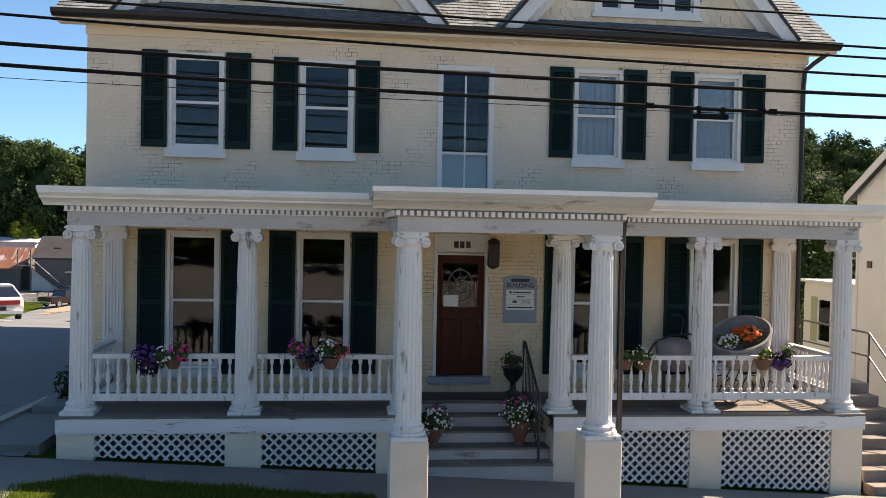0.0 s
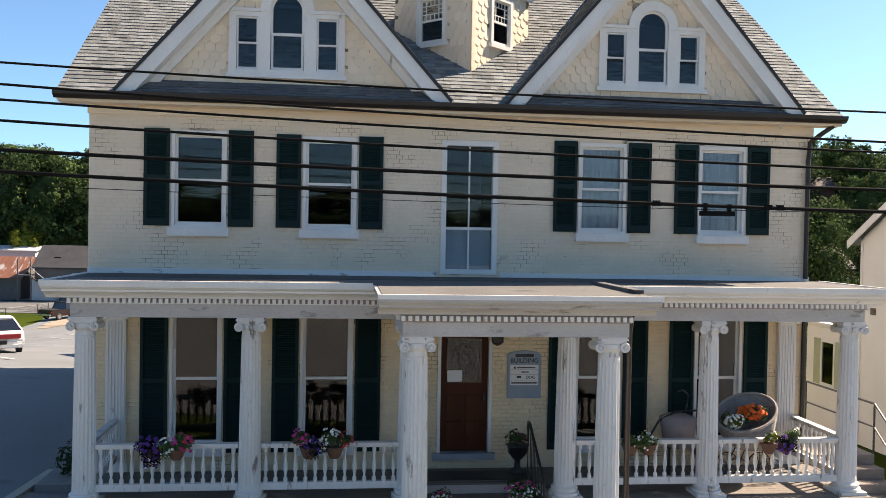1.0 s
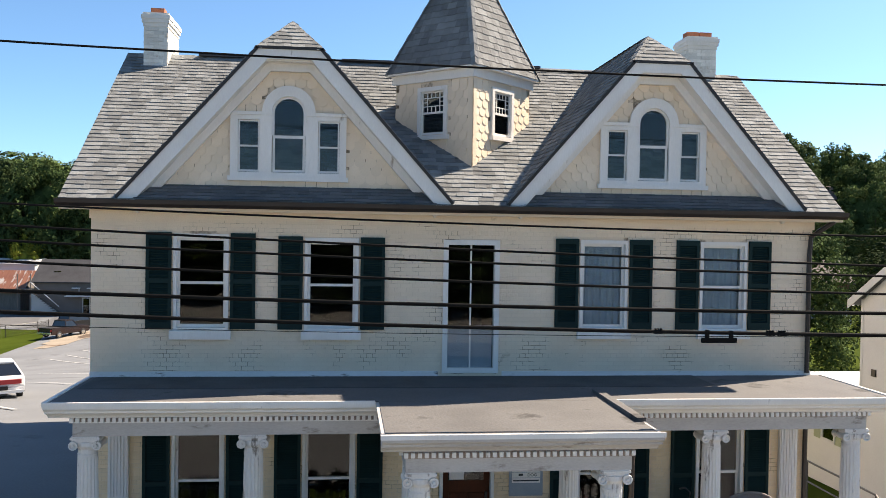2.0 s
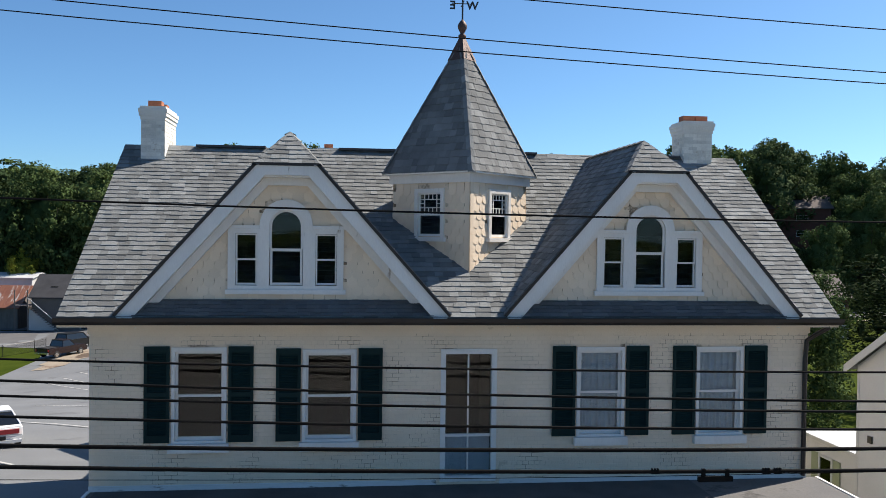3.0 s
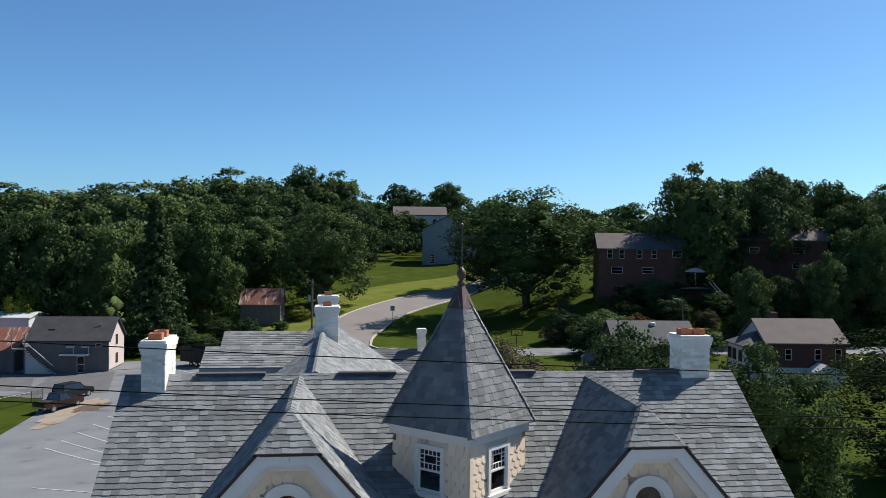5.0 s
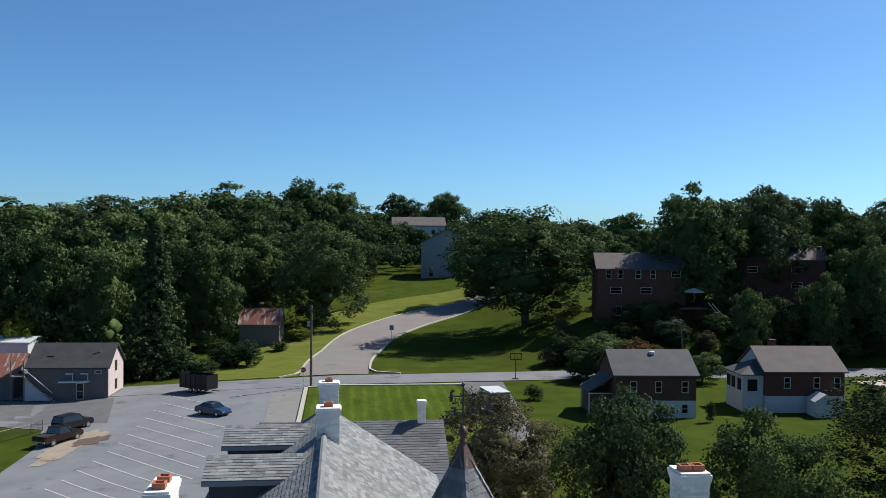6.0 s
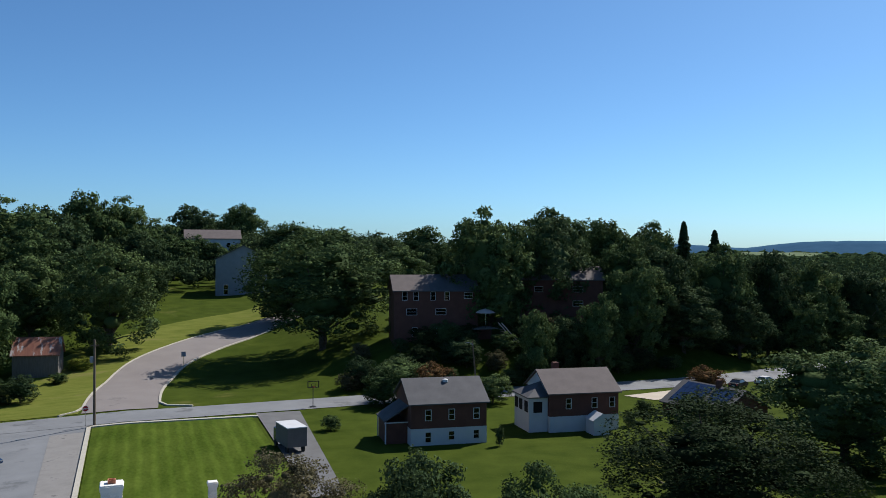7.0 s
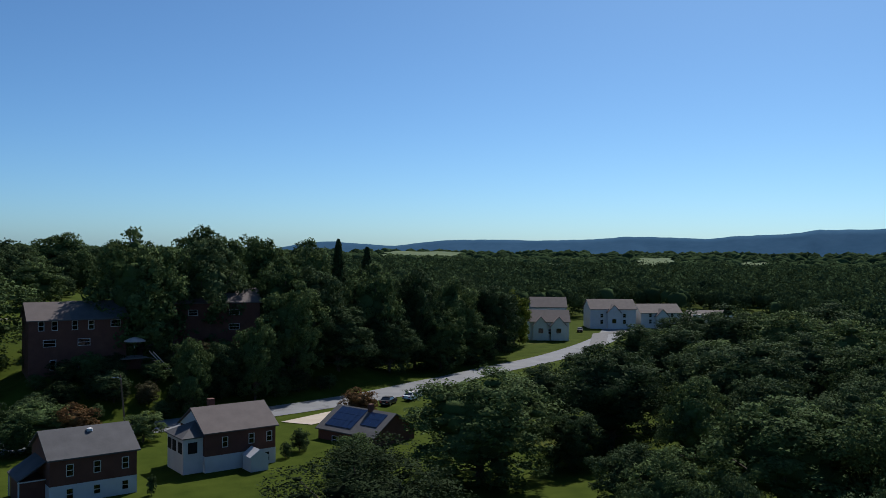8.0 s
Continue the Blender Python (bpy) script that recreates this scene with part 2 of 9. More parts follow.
# Brown that puts the shade of the dentil gaps into the band's colour.
M["frieze_brown"] = surface("dentil_gap_shade_brown", (0.24, 0.185, 0.155, 1), (0.34, 0.27, 0.225, 1), 3.0, 0.7, 0.2, 40)
M["white_grimy"] = surface("grimy_greyed_white_paint", (0.37, 0.345, 0.325, 1), (0.53, 0.505, 0.48, 1), 1.6, 0.6, 0.2, 40, stain=(0.22, 0.19, 0.165, 1), stain_scale=3.0, stain_at=0.6, stretch=(0.5, 1, 1.4))
M["lead"] = surface("dull_lead_came", grey(0.07), grey(0.12), 5.0, 0.6, 0.1)
M["mud"] = surface("dark_damp_earth", (0.07, 0.045, 0.03, 1), (0.12, 0.085, 0.06, 1), 1.5, 0.9, 0.4, 8)
M["cushion"] = surface("faded_pink_cloth", (0.3, 0.24, 0.23, 1), (0.4, 0.33, 0.32, 1), 3, 0.9, 0.2)
# Ceiling grey is set low to weaken bounce light under the porch roof.
M["ceiling_paint"] = surface("grey_ceiling_low_bounce", (0.2, 0.19, 0.18, 1), (0.28, 0.27, 0.26, 1), 2, 0.7, 0.1)
M["field"] = surface("pale_hay_field", (0.064, 0.096, 0.04, 1), (0.104, 0.136, 0.06, 1), 0.01, 0.95, 0.0, 0.1, spec=0.1)
# The ridge's blue is distance haze put straight into the base colour.
M["rock_far"] = surface("wooded_ridge_painted_haze", (0.0301, 0.0731, 0.1247, 1), (0.043, 0.0946, 0.1548, 1), 0.006, 1.0, 0.0, 0.03, spec=0.0)
M["red_brick"] = surface("dark_red_brick_wall", (0.085, 0.032, 0.022, 1), (0.13, 0.052, 0.036, 1), 0.8, 0.85, 0.4, 14)
M["slate_roof"] = surface("dark_grey_roofing", (0.0516, 0.0516, 0.0559, 1), (0.086, 0.086, 0.0903, 1), 0.7, 0.85, 0.4, 10)
M["dark_roof"] = surface("near_black_roofing", (0.03, 0.03, 0.033, 1), (0.055, 0.055, 0.06, 1), 0.7, 0.85, 0.4, 10)
M["brown_roof"] = surface("brown_grey_roofing", (0.0805, 0.06502, 0.06192, 1), (0.1176, 0.09598, 0.08978, 1), 0.7, 0.85, 0.4, 10)
M["rust_roof"] = surface("rusty_corrugated_metal", (0.1462, 0.0516, 0.0344, 1), (0.258, 0.1118, 0.0688, 1), 0.8, 0.6, 0.3, 8, stain=(0.387, 0.3612, 0.344, 1), stain_scale=0.5, stain_at=0.56, stretch=(3, 0.3, 1))
M["siding_white"] = surface("white_vinyl_siding", (0.4491, 0.4559, 0.4627, 1), (0.5307, 0.5376, 0.5444, 1), 0.8, 0.55, 0.1, 20)
M["siding_cream"] = surface("cream_clapboard_paint", (0.5676, 0.5332, 0.4472, 1), (0.6536, 0.6192, 0.5332, 1), 0.8, 0.6, 0.1, 30, vary=0.03)
M["siding_grey"] = surface("grey_blue_siding", (0.2, 0.215, 0.23, 1), (0.26, 0.275, 0.29, 1), 0.8, 0.6, 0.1, 20)
# Darkened for the small building's front: that wall's shade is in the colour.
M["siding_tan"] = surface("shade_darkened_tan_stucco", (0.112, 0.096, 0.0896, 1), (0.152, 0.132, 0.1216, 1), 0.8, 0.75, 0.2, 20)
M["pink_wall"] = surface("pale_pink_stucco", (0.44, 0.36, 0.336, 1), (0.512, 0.432, 0.4, 1), 0.8, 0.75, 0.2, 20)
M["tyre"] = surface("black_rubber", grey(0.012), grey(0.025), 10, 0.8, 0.2)
M["chrome"] = surface("bright_steel", grey(0.5), grey(0.62), 10, 0.25, 0.05, metal=1.0)
M["car_blue"] = surface("dark_blue_car_paint", (0.008, 0.03, 0.075, 1), (0.01, 0.038, 0.09, 1), 2, 0.2, 0.0, spec=0.7)
M["car_black"] = surface("black_truck_paint", grey(0.008), grey(0.014), 2, 0.45, 0.0, spec=0.25)
M["car_maroon"] = surface("dark_maroon_truck_paint", (0.012, 0.006, 0.006, 1), (0.018, 0.008, 0.008, 1), 2, 0.25, 0.0, spec=0.6)
M["car_white"] = surface("white_car_paint", grey(0.7), grey(0.76), 2, 0.25, 0.0, spec=0.6)
M["car_red"] = surface("red_car_paint", (0.35, 0.015, 0.02, 1), (0.4, 0.02, 0.025, 1), 2, 0.3, 0.0, spec=0.6)
M["sage"] = surface("sage_green_paint", (0.22, 0.25, 0.16, 1), (0.28, 0.31, 0.21, 1), 2, 0.6, 0.1)
M["car_glass"] = surface("dark_tinted_glass", grey(0.006), grey(0.01), 2, 0.08, 0.0, spec=0.7)
M["car_bumper"] = surface("grey_bumper_plastic", grey(0.03), grey(0.05), 4, 0.6, 0.1)
M["dirt"] = surface("sandy_dirt", (0.23, 0.185, 0.14, 1), (0.3, 0.25, 0.19, 1), 0.6, 0.95, 0.4, 6, stain=(0.13, 0.08, 0.05, 1), stain_scale=0.35, stain_at=0.55)
M["pad"] = surface("pale_concrete_pad", (0.336, 0.288, 0.224, 1), (0.416, 0.36, 0.288, 1), 0.4, 0.85, 0.2, 10)
M["pedestal"] = surface("smooth_cream_paint", (0.62, 0.52, 0.42, 1), (0.72, 0.615, 0.505, 1), 1.5, 0.55, 0.1, 40)
M["solar"] = surface("dark_blue_solar_panel", (0.008, 0.016, 0.05, 1), (0.012, 0.024, 0.07, 1), 3, 0.15, 0.0, spec=0.6)
M["wicker"] = surface("grey_brown_wicker", (0.2, 0.18, 0.17, 1), (0.34, 0.31, 0.29, 1), 8, 0.8, 0.5, 60)
M["pole"] = surface("weathered_pole_timber", (0.09, 0.065, 0.045, 1), (0.15, 0.115, 0.085, 1), 3, 0.9, 0.4, 20, stretch=(1, 1, 0.15))
M["stone_step"] = surface("brown_stone_steps", (0.14, 0.115, 0.098, 1), (0.24, 0.205, 0.18, 1), 3, 0.85, 0.3, 30)
M["shed_wood"] = surface("weathered_shed_boards", (0.1, 0.09, 0.085, 1), (0.17, 0.155, 0.145, 1), 2, 0.9, 0.4, 15, stretch=(3, 3, 0.4))
M["sign_red"] = surface("red_sign_face", (0.3, 0.01, 0.012, 1), (0.36, 0.015, 0.017, 1), 5, 0.4, 0.0)
M["cable"] = surface("black_cable_sheath", grey(0.006), grey(0.012), 10, 0.8, 0.1, spec=0.05)
M["pot_clay"] = surface("dark_weathered_clay", (0.13, 0.06, 0.038, 1), (0.2, 0.095, 0.06, 1), 6, 0.85, 0.3)
# Brighter, yellower grass: sunlight on the hill slope put into the colour.
M["lawn_sun_tint"] = surface("sun_brightened_hill_grass", (0.075, 0.098, 0.016, 1), (0.14, 0.15, 0.034, 1), 0.5, 0.95, 0.6, 6.0, stretch=(0.5, 1.4, 1), stain=(0.15, 0.14, 0.05, 1), stain_scale=0.09, stain_at=0.6, spec=0.02)


def flower(name, c):
    return surface(name, tuple(v * 0.8 for v in c) + (1,), c + (1,), 20, 0.7, 0.0, 60, island=0.2)


M["fl_white"] = flower("white_petals", (0.8, 0.8, 0.72))
M["fl_red"] = flower("red_petals", (0.6, 0.03, 0.06))
M["fl_purple"] = flower("purple_petals", (0.09, 0.02, 0.2))
M["fl_orange"] = flower("orange_red_petals", (0.85, 0.13, 0.02))
M["fl_pink"] = flower("magenta_petals", (0.5, 0.03, 0.2))


def glass(name, tint=(0.75, 0.8, 0.82, 1)):
    m = bpy.data.materials.new(name)
    m.use_nodes = True
    nt = m.node_tree
    nt.nodes.clear()
    out = nt.nodes.new("ShaderNodeOutputMaterial")
    mix = nt.nodes.new("ShaderNodeMixShader")
    fr = nt.nodes.new("ShaderNodeFresnel")
    fr.inputs["IOR"].default_value = 1.46
    tr = nt.nodes.new("ShaderNodeBsdfTransparent")
    tr.inputs["Color"].default_value = tint
    gl = nt.nodes.new("ShaderNodeBsdfGlossy")
    gl.inputs["Roughness"].default_value = 0.01
    wav = nt.nodes.new("ShaderNodeTexNoise")
    wav.inputs["Scale"].default_value = 1.8
    geo = nt.nodes.new("ShaderNodeNewGeometry")
    nt.links.new(geo.outputs["Position"], wav.inputs["Vector"])
    bp = nt.nodes.new("ShaderNodeBump")
    bp.inputs["Strength"].default_value, bp.inputs["Distance"].default_value = 0.1, 0.02
    nt.links.new(wav.outputs["Fac"], bp.inputs["Height"])
    nt.links.new(bp.outputs["Normal"], gl.inputs["Normal"])
    nt.links.new(fr.outputs["Fac"], mix.inputs["Fac"])
    nt.links.new(tr.outputs["BSDF"], mix.inputs[1])
    nt.links.new(gl.outputs["BSDF"], mix.inputs[2])
    nt.links.new(mix.outputs["Shader"], out.inputs["Surface"])
    return m


M["glass"] = glass("old_window_glass")


# ---- mesh helpers ----
def thing(name, label, category, group="", kind="", at=(0, 0, 0)):
    ob = new(name)
    ob.location = at
    ob.empty_display_size = 0.2
    return tagged(ob, label, category, group, kind)


def link_mesh(name, me, mat, parent=None, label="", smooth=False):
    ob = new(name, me)
    if mat and not me.materials:
        me.materials.append(M[mat] if isinstance(mat, str) else mat)
    if smooth:
        for p in me.polygons:
            p.use_smooth = True
    if parent is not None:
        ob.parent = parent
    return tagged(ob, label)


def part(name, bm, mat, parent=None, label="", smooth=False):
    me = bpy.data.meshes.new(name)
    bmesh.ops.recalc_face_normals(bm, faces=bm.faces)
    bm.to_mesh(me)
    bm.free()
    return link_mesh(name, me, mat, parent, label, smooth)


def raw(name, verts, faces, mat, parent=None, label="", smooth=False):
    me = bpy.data.meshes.new(name)
    me.from_pydata(verts, [], faces)
    me.update()
    return link_mesh(name, me, mat, parent, label, smooth)


def frame_xz(bm, o, i, y0, y1):
    """A closed rectangular frame: outer and inner rectangles (x0, x1, z0, z1), with depth."""
    rect = lambda r: [(r[0], r[2]), (r[1], r[2]), (r[1], r[3]), (r[0], r[3])]
    vs = {}
    for key, r in (("o", o), ("i", i)):
        for y in (y0, y1):
            vs[key, y] = [bm.verts.new((x, y, z)) for x, z in rect(r)]
    for k in range(4):
        j = (k + 1) % 4
        bm.faces.new((vs["o", y0][k], vs["o", y0][j], vs["i", y0][j], vs["i", y0][k]))
        bm.faces.new((vs["o", y1][k], vs["i", y1][k], vs["i", y1][j], vs["o", y1][j]))
        bm.faces.new((vs["o", y0][k], vs["o", y1][k], vs["o", y1][j], vs["o", y0][j]))
        bm.faces.new((vs["i", y0][k], vs["i", y0][j], vs["i", y1][j], vs["i", y1][k]))


def framed(o, t, y0, y1):
    """The bmesh of a frame t wide (or left/right, bottom, top widths) inside the rectangle o."""
    a, b, c = t if isinstance(t, tuple) else (t, t, t)
    bm = bmesh.new()
    frame_xz(bm, o, (o[0] + a, o[1] - a, o[2] + b, o[3] - c), y0, y1)
    return bm


def wall_with_holes(x0, x1, z0, z1, holes, y0, y1, m=None):
    """One connected wall slab with rectangular openings through it."""
    bm = bmesh.new()
    xs = sorted({x0, x1, *[h[0] for h in holes], *[h[1] for h in holes]})
    zs = sorted({z0, z1, *[h[2] for h in holes], *[h[3] for h in holes]})
    cache = {}

    def vert(x, y, z):
        if (x, y, z) not in cache:
            p = Vector((x, y, z))
            cache[x, y, z] = bm.verts.new(m @ p if m is not None else p)
        return cache[x, y, z]
    solid = {}
    for i in range(len(xs) - 1):
        for j in range(len(zs) - 1):
            cx, cz = (xs[i] + xs[i + 1]) / 2, (zs[j] + zs[j + 1]) / 2
            solid[i, j] = not any(h[0] < cx < h[1] and h[2] < cz < h[3] for h in holes)
    for (i, j), ok in solid.items():
        if not ok:
            continue
        a, b, c, d = xs[i], xs[i + 1], zs[j], zs[j + 1]
        bm.faces.new((vert(a, y0, c), vert(b, y0, c), vert(b, y0, d), vert(a, y0, d)))
        bm.faces.new((vert(a, y1, c), vert(a, y1, d), vert(b, y1, d), vert(b, y1, c)))
        for di, dj, p, q in ((-1, 0, (a, c), (a, d)), (1, 0, (b, d), (b, c)), (0, -1, (b, c), (a, c)), (0, 1, (a, d), (b, d))):
            if not solid.get((i + di, j + dj), False):
                bm.faces.new((vert(p[0], y0, p[1]), vert(q[0], y0, q[1]), vert(q[0], y1, q[1]), vert(p[0], y1, p[1])))
    return bm


def box(bm, x0, x1, y0, y1, z0, z1, m=None):
    vs = [bm.verts.new((x, y, z)) for x in (x0, x1) for y in (y0, y1) for z in (z0, z1)]
    if m is not None:
        for v in vs:
            v.co = m @ v.co
    for f in ((0, 1, 3, 2), (4, 6, 7, 5), (0, 4, 5, 1), (2, 3, 7, 6), (0, 2, 6, 4), (1, 5, 7, 3)):
        bm.faces.new([vs[i] for i in f])
    return vs


def boxes(*rows):
    bm = bmesh.new()
    for r in rows:
        box(bm, *r)
    return bm


def prism(bm, pts, off):
    """A solid from a flat outline pushed along off."""
    a = [bm.verts.new(p) for p in pts]
    b = [bm.verts.new(Vector(p) + Vector(off)) for p in pts]
    bm.faces.new(a)
    bm.faces.new(list(reversed(b)))
    for i in range(len(a)):
        j = (i + 1) % len(a)
        bm.faces.new((a[i], b[i], b[j], a[j]))


def lathe(bm, profile, seg=16, at=(0, 0, 0), flute=0.0, m=None):
    """Turned solid: profile rows of (radius, z); flute cuts every second edge in by that share."""
    rings = []
    for r, z in profile:
        ring = []
        for i in range(seg):
            a = 2 * math.pi * i / seg
            k = r * (1 - flute * (i % 2))
            p = Vector((k * math.cos(a) + at[0], k * math.sin(a) + at[1], z + at[2]))
            ring.append(bm.verts.new(m @ p if m is not None else p))
        rings.append(ring)
    for a, b in zip(rings, rings[1:]):
        for i in range(seg):
            j = (i + 1) % seg
            bm.faces.new((a[i], a[j], b[j], b[i]))
    bm.faces.new(list(reversed(rings[0])))
    bm.faces.new(rings[-1])


def tube(bm, pts, r, seg=6):
    """A round bar along points."""
    rings = []
    n = len(pts)
    for i, p in enumerate(pts):
        d = (Vector(pts[min(i + 1, n - 1)]) - Vector(pts[max(i - 1, 0)])).normalized()
        s = d.cross(Vector((0, 0, 1)))
        s = s.normalized() if s.length > 1e-4 else Vector((1, 0, 0))
        u = s.cross(d)
        rr = r[i] if isinstance(r, (list, tuple)) else r
        rings.append([bm.verts.new(Vector(p) + rr * (math.cos(2 * math.pi * k / seg) * s + math.sin(2 * math.pi * k / seg) * u)) for k in range(seg)])
    for a, b in zip(rings, rings[1:]):
        for k in range(seg):
            j = (k + 1) % seg
            bm.faces.new((a[k], a[j], b[j], b[k]))
    bm.faces.new(list(reversed(rings[0])))
    bm.faces.new(rings[-1])


def beam(bm, p0, p1, side, w, up, h):
    """A straight board from p0 to p1: w along side, h along up."""
    side, up = Vector(side).normalized() * w, Vector(up).normalized() * h
    p0, p1 = Vector(p0), Vector(p1)
    prism(bm, [p0, p0 + side, p0 + side + up, p0 + up], p1 - p0)


def holed(x0, x1, z0, z1, holes):
    """Cells of a wall rectangle outside its openings."""
    xs = sorted({x0, x1, *[h[0] for h in holes], *[h[1] for h in holes]})
    zs = sorted({z0, z1, *[h[2] for h in holes], *[h[3] for h in holes]})
    out = []
    for za, zb in zip(zs, zs[1:]):
        start = None
        for xa, xb in zip(xs, xs[1:]):
            cx, cz = (xa + xb) / 2, (za + zb) / 2
            solid = not any(h[0] < cx < h[1] and h[2] < cz < h[3] for h in holes)
            if solid and start is None:
                start = xa
            if not solid and start is not None:
                out.append((start, xa, za, zb))
                start = None
        if start is not None:
            out.append((start, xs[-1], za, zb))
    return out


def clip_poly(poly, inside):
    """Cut a flat (u, v) outline by a convex, counter-clockwise one."""
    out = list(poly)
    n = len(inside)
    for i in range(n):
        (ax, ay), (bx, by) = inside[i], inside[(i + 1) % n]
        src, out = out, []
        if not src:
            return []
        for k in range(len(src)):
            p, q = src[k], src[(k + 1) % len(src)]
            sp = (bx - ax) * (p[1] - ay) - (by - ay) * (p[0] - ax)
            sq = (bx - ax) * (q[1] - ay) - (by - ay) * (q[0] - ax)
            if sp >= 0:
                out.append(p)
            if (sp >= 0) != (sq >= 0):
                t = sp / (sp - sq)
                out.append((p[0] + t * (q[0] - p[0]), p[1] + t * (q[1] - p[1])))
    return out


def area2(p):
    return 0.5 * sum(p[i][0] * p[(i + 1) % len(p)][1] - p[(i + 1) % len(p)][0] * p[i][1] for i in range(len(p)))


def shingle_pieces(outline3, exposure=0.14, width=0.2, seed=1, proud=0.021):
    """Shingle tabs over a flat convex roof outline (3D, its first edge along the eave). Yields verts and faces of each tab."""
    rng = random.Random(seed)
    o = Vector(outline3[0])
    u = (Vector(outline3[1]) - o).normalized()
    far = max((Vector(p) - o for p in outline3), key=lambda d: (d - u * d.dot(u)).length)
    v = (far - u * far.dot(u)).normalized()
    n = u.cross(v)
    if n.z < 0:
        n = -n
    flat = [((Vector(p) - o).dot(u), (Vector(p) - o).dot(v)) for p in outline3]
    if area2(flat) < 0:
        flat.reverse()
    u0, u1 = min(p[0] for p in flat), max(p[0] for p in flat)
    v1 = max(p[1] for p in flat)
    rows = int(v1 / exposure) + 1
    for r in range(rows):
        a = u0 - rng.random() * width
        thick = rng.random() < 0.5
        while a < u1:
            w = width * rng.uniform(0.5, 1.5)
            thick = not thick
            drop = 0.012 if thick else 0.0
            quad = [(a + 0.0015, r * exposure - drop), (a + w - 0.0015, r * exposure - drop), (a + w - 0.0015, (r + 1) * exposure + 0.02), (a + 0.0015, (r + 1) * exposure + 0.02)]
            a += w
            q = clip_poly(quad, flat)
            if len(q) < 3 or abs(area2(q)) < 0.0008:
                continue
            lift = proud * rng.uniform(0.92, 1.08) * (1.1 if thick else 0.9)
            top = []
            for pu, pv in q:
                k = (pv - r * exposure) / exposure
                top.append(o + u * pu + v * pv + n * (lift * (1 - 0.75 * max(0, min(1, k))) + 0.002))
            low = [p - n * (lift + 0.004) for p in top]
            m = len(q)
            yield top + low, [list(range(m))] + [[i, i + m, (i + 1) % m + m, (i + 1) % m] for i in range(m)]


def shingled(name, outlines, parent, label="", exposure=0.14, width=0.27, seed=1, mat="shingle"):
    verts, faces = [], []
    for k, o3 in enumerate(outlines):
        for vs, fs in shingle_pieces(o3, exposure, width, seed + k):
            b = len(verts)
            verts += vs
            faces += [[i + b for i in f] for f in fs]
    ob = raw(name, verts, faces, mat, parent, label)
    return tagged(ob, kind="stuff")
# ---- lie of the land ----
def smooth(a, b, v):
    t = max(0.0, min(1.0, (v - a) / (b - a)))
    return t * t * (3 - 2 * t)


def steps(table, v):
    if v <= table[0][0]:
        return table[0][1]
    for (a, p), (b, q) in zip(table, table[1:]):
        if v <= b:
            return p + (q - p) * (v - a) / (b - a)
    return table[-1][1]


HILL = [(131, 0.0), (160, 0.1), (192, 3.4), (255, 9.4), (360, 13.0), (600, 14.0), (900, 8.0), (1300, -4.0), (2500, -12.0)]


def land(x, y):
    """Height of the ground."""
    front = -0.03 - 0.0577 * max(-14.0, min(22.0, x))
    rear = -3.5 + 0.05 * max(-40.0, min(0.0, x))
    s = smooth(20, 82, y)
    z = front * (1 - s) + rear * s
    z += steps(HILL, y) * (1 - 0.9 * smooth(75, 200, x))
    z += 6.8 * smooth(131, 149, y) * smooth(24, 54, x) * (1 - smooth(94, 128, x)) * (1 - 0.6 * smooth(170, 260, y))
    return z - 16 * smooth(320, 1500, x)


def sheet(name, xs, ys, lift, mat, label, category, kind="structure", keep=None):
    """A piece of the ground's surface over a grid of x and y."""
    verts = [(x, y, land(x, y) + lift) for y in ys for x in xs]
    nx = len(xs)
    faces = []
    for j in range(len(ys) - 1):
        for i in range(nx - 1):
            if keep is None or keep((xs[i] + xs[i + 1]) / 2, (ys[j] + ys[j + 1]) / 2):
                faces.append((j * nx + i, j * nx + i + 1, (j + 1) * nx + i + 1, (j + 1) * nx + i))
    return tagged(raw(name, verts, faces, mat, smooth=True), label, category, kind=kind)


def span(a, b, n):
    return [a + (b - a) * i / n for i in range(n + 1)]


gx = [-4500, -2500, -1200, -600, -350, -220] + span(-150, 330, 96) + [380, 450, 560, 700, 900, 1200, 1700, 2400, 3300, 4600]
gy = [-2500, -800, -300, -120, -60, -30] + span(-12, 250, 105) + [270, 300, 340, 400, 470, 560, 680, 850, 1100, 1500, 2100, 3000, 4600]
sheet("ground", gx, gy, -0.03, "grass", "green grassy ground reaching to the horizon", "ground")


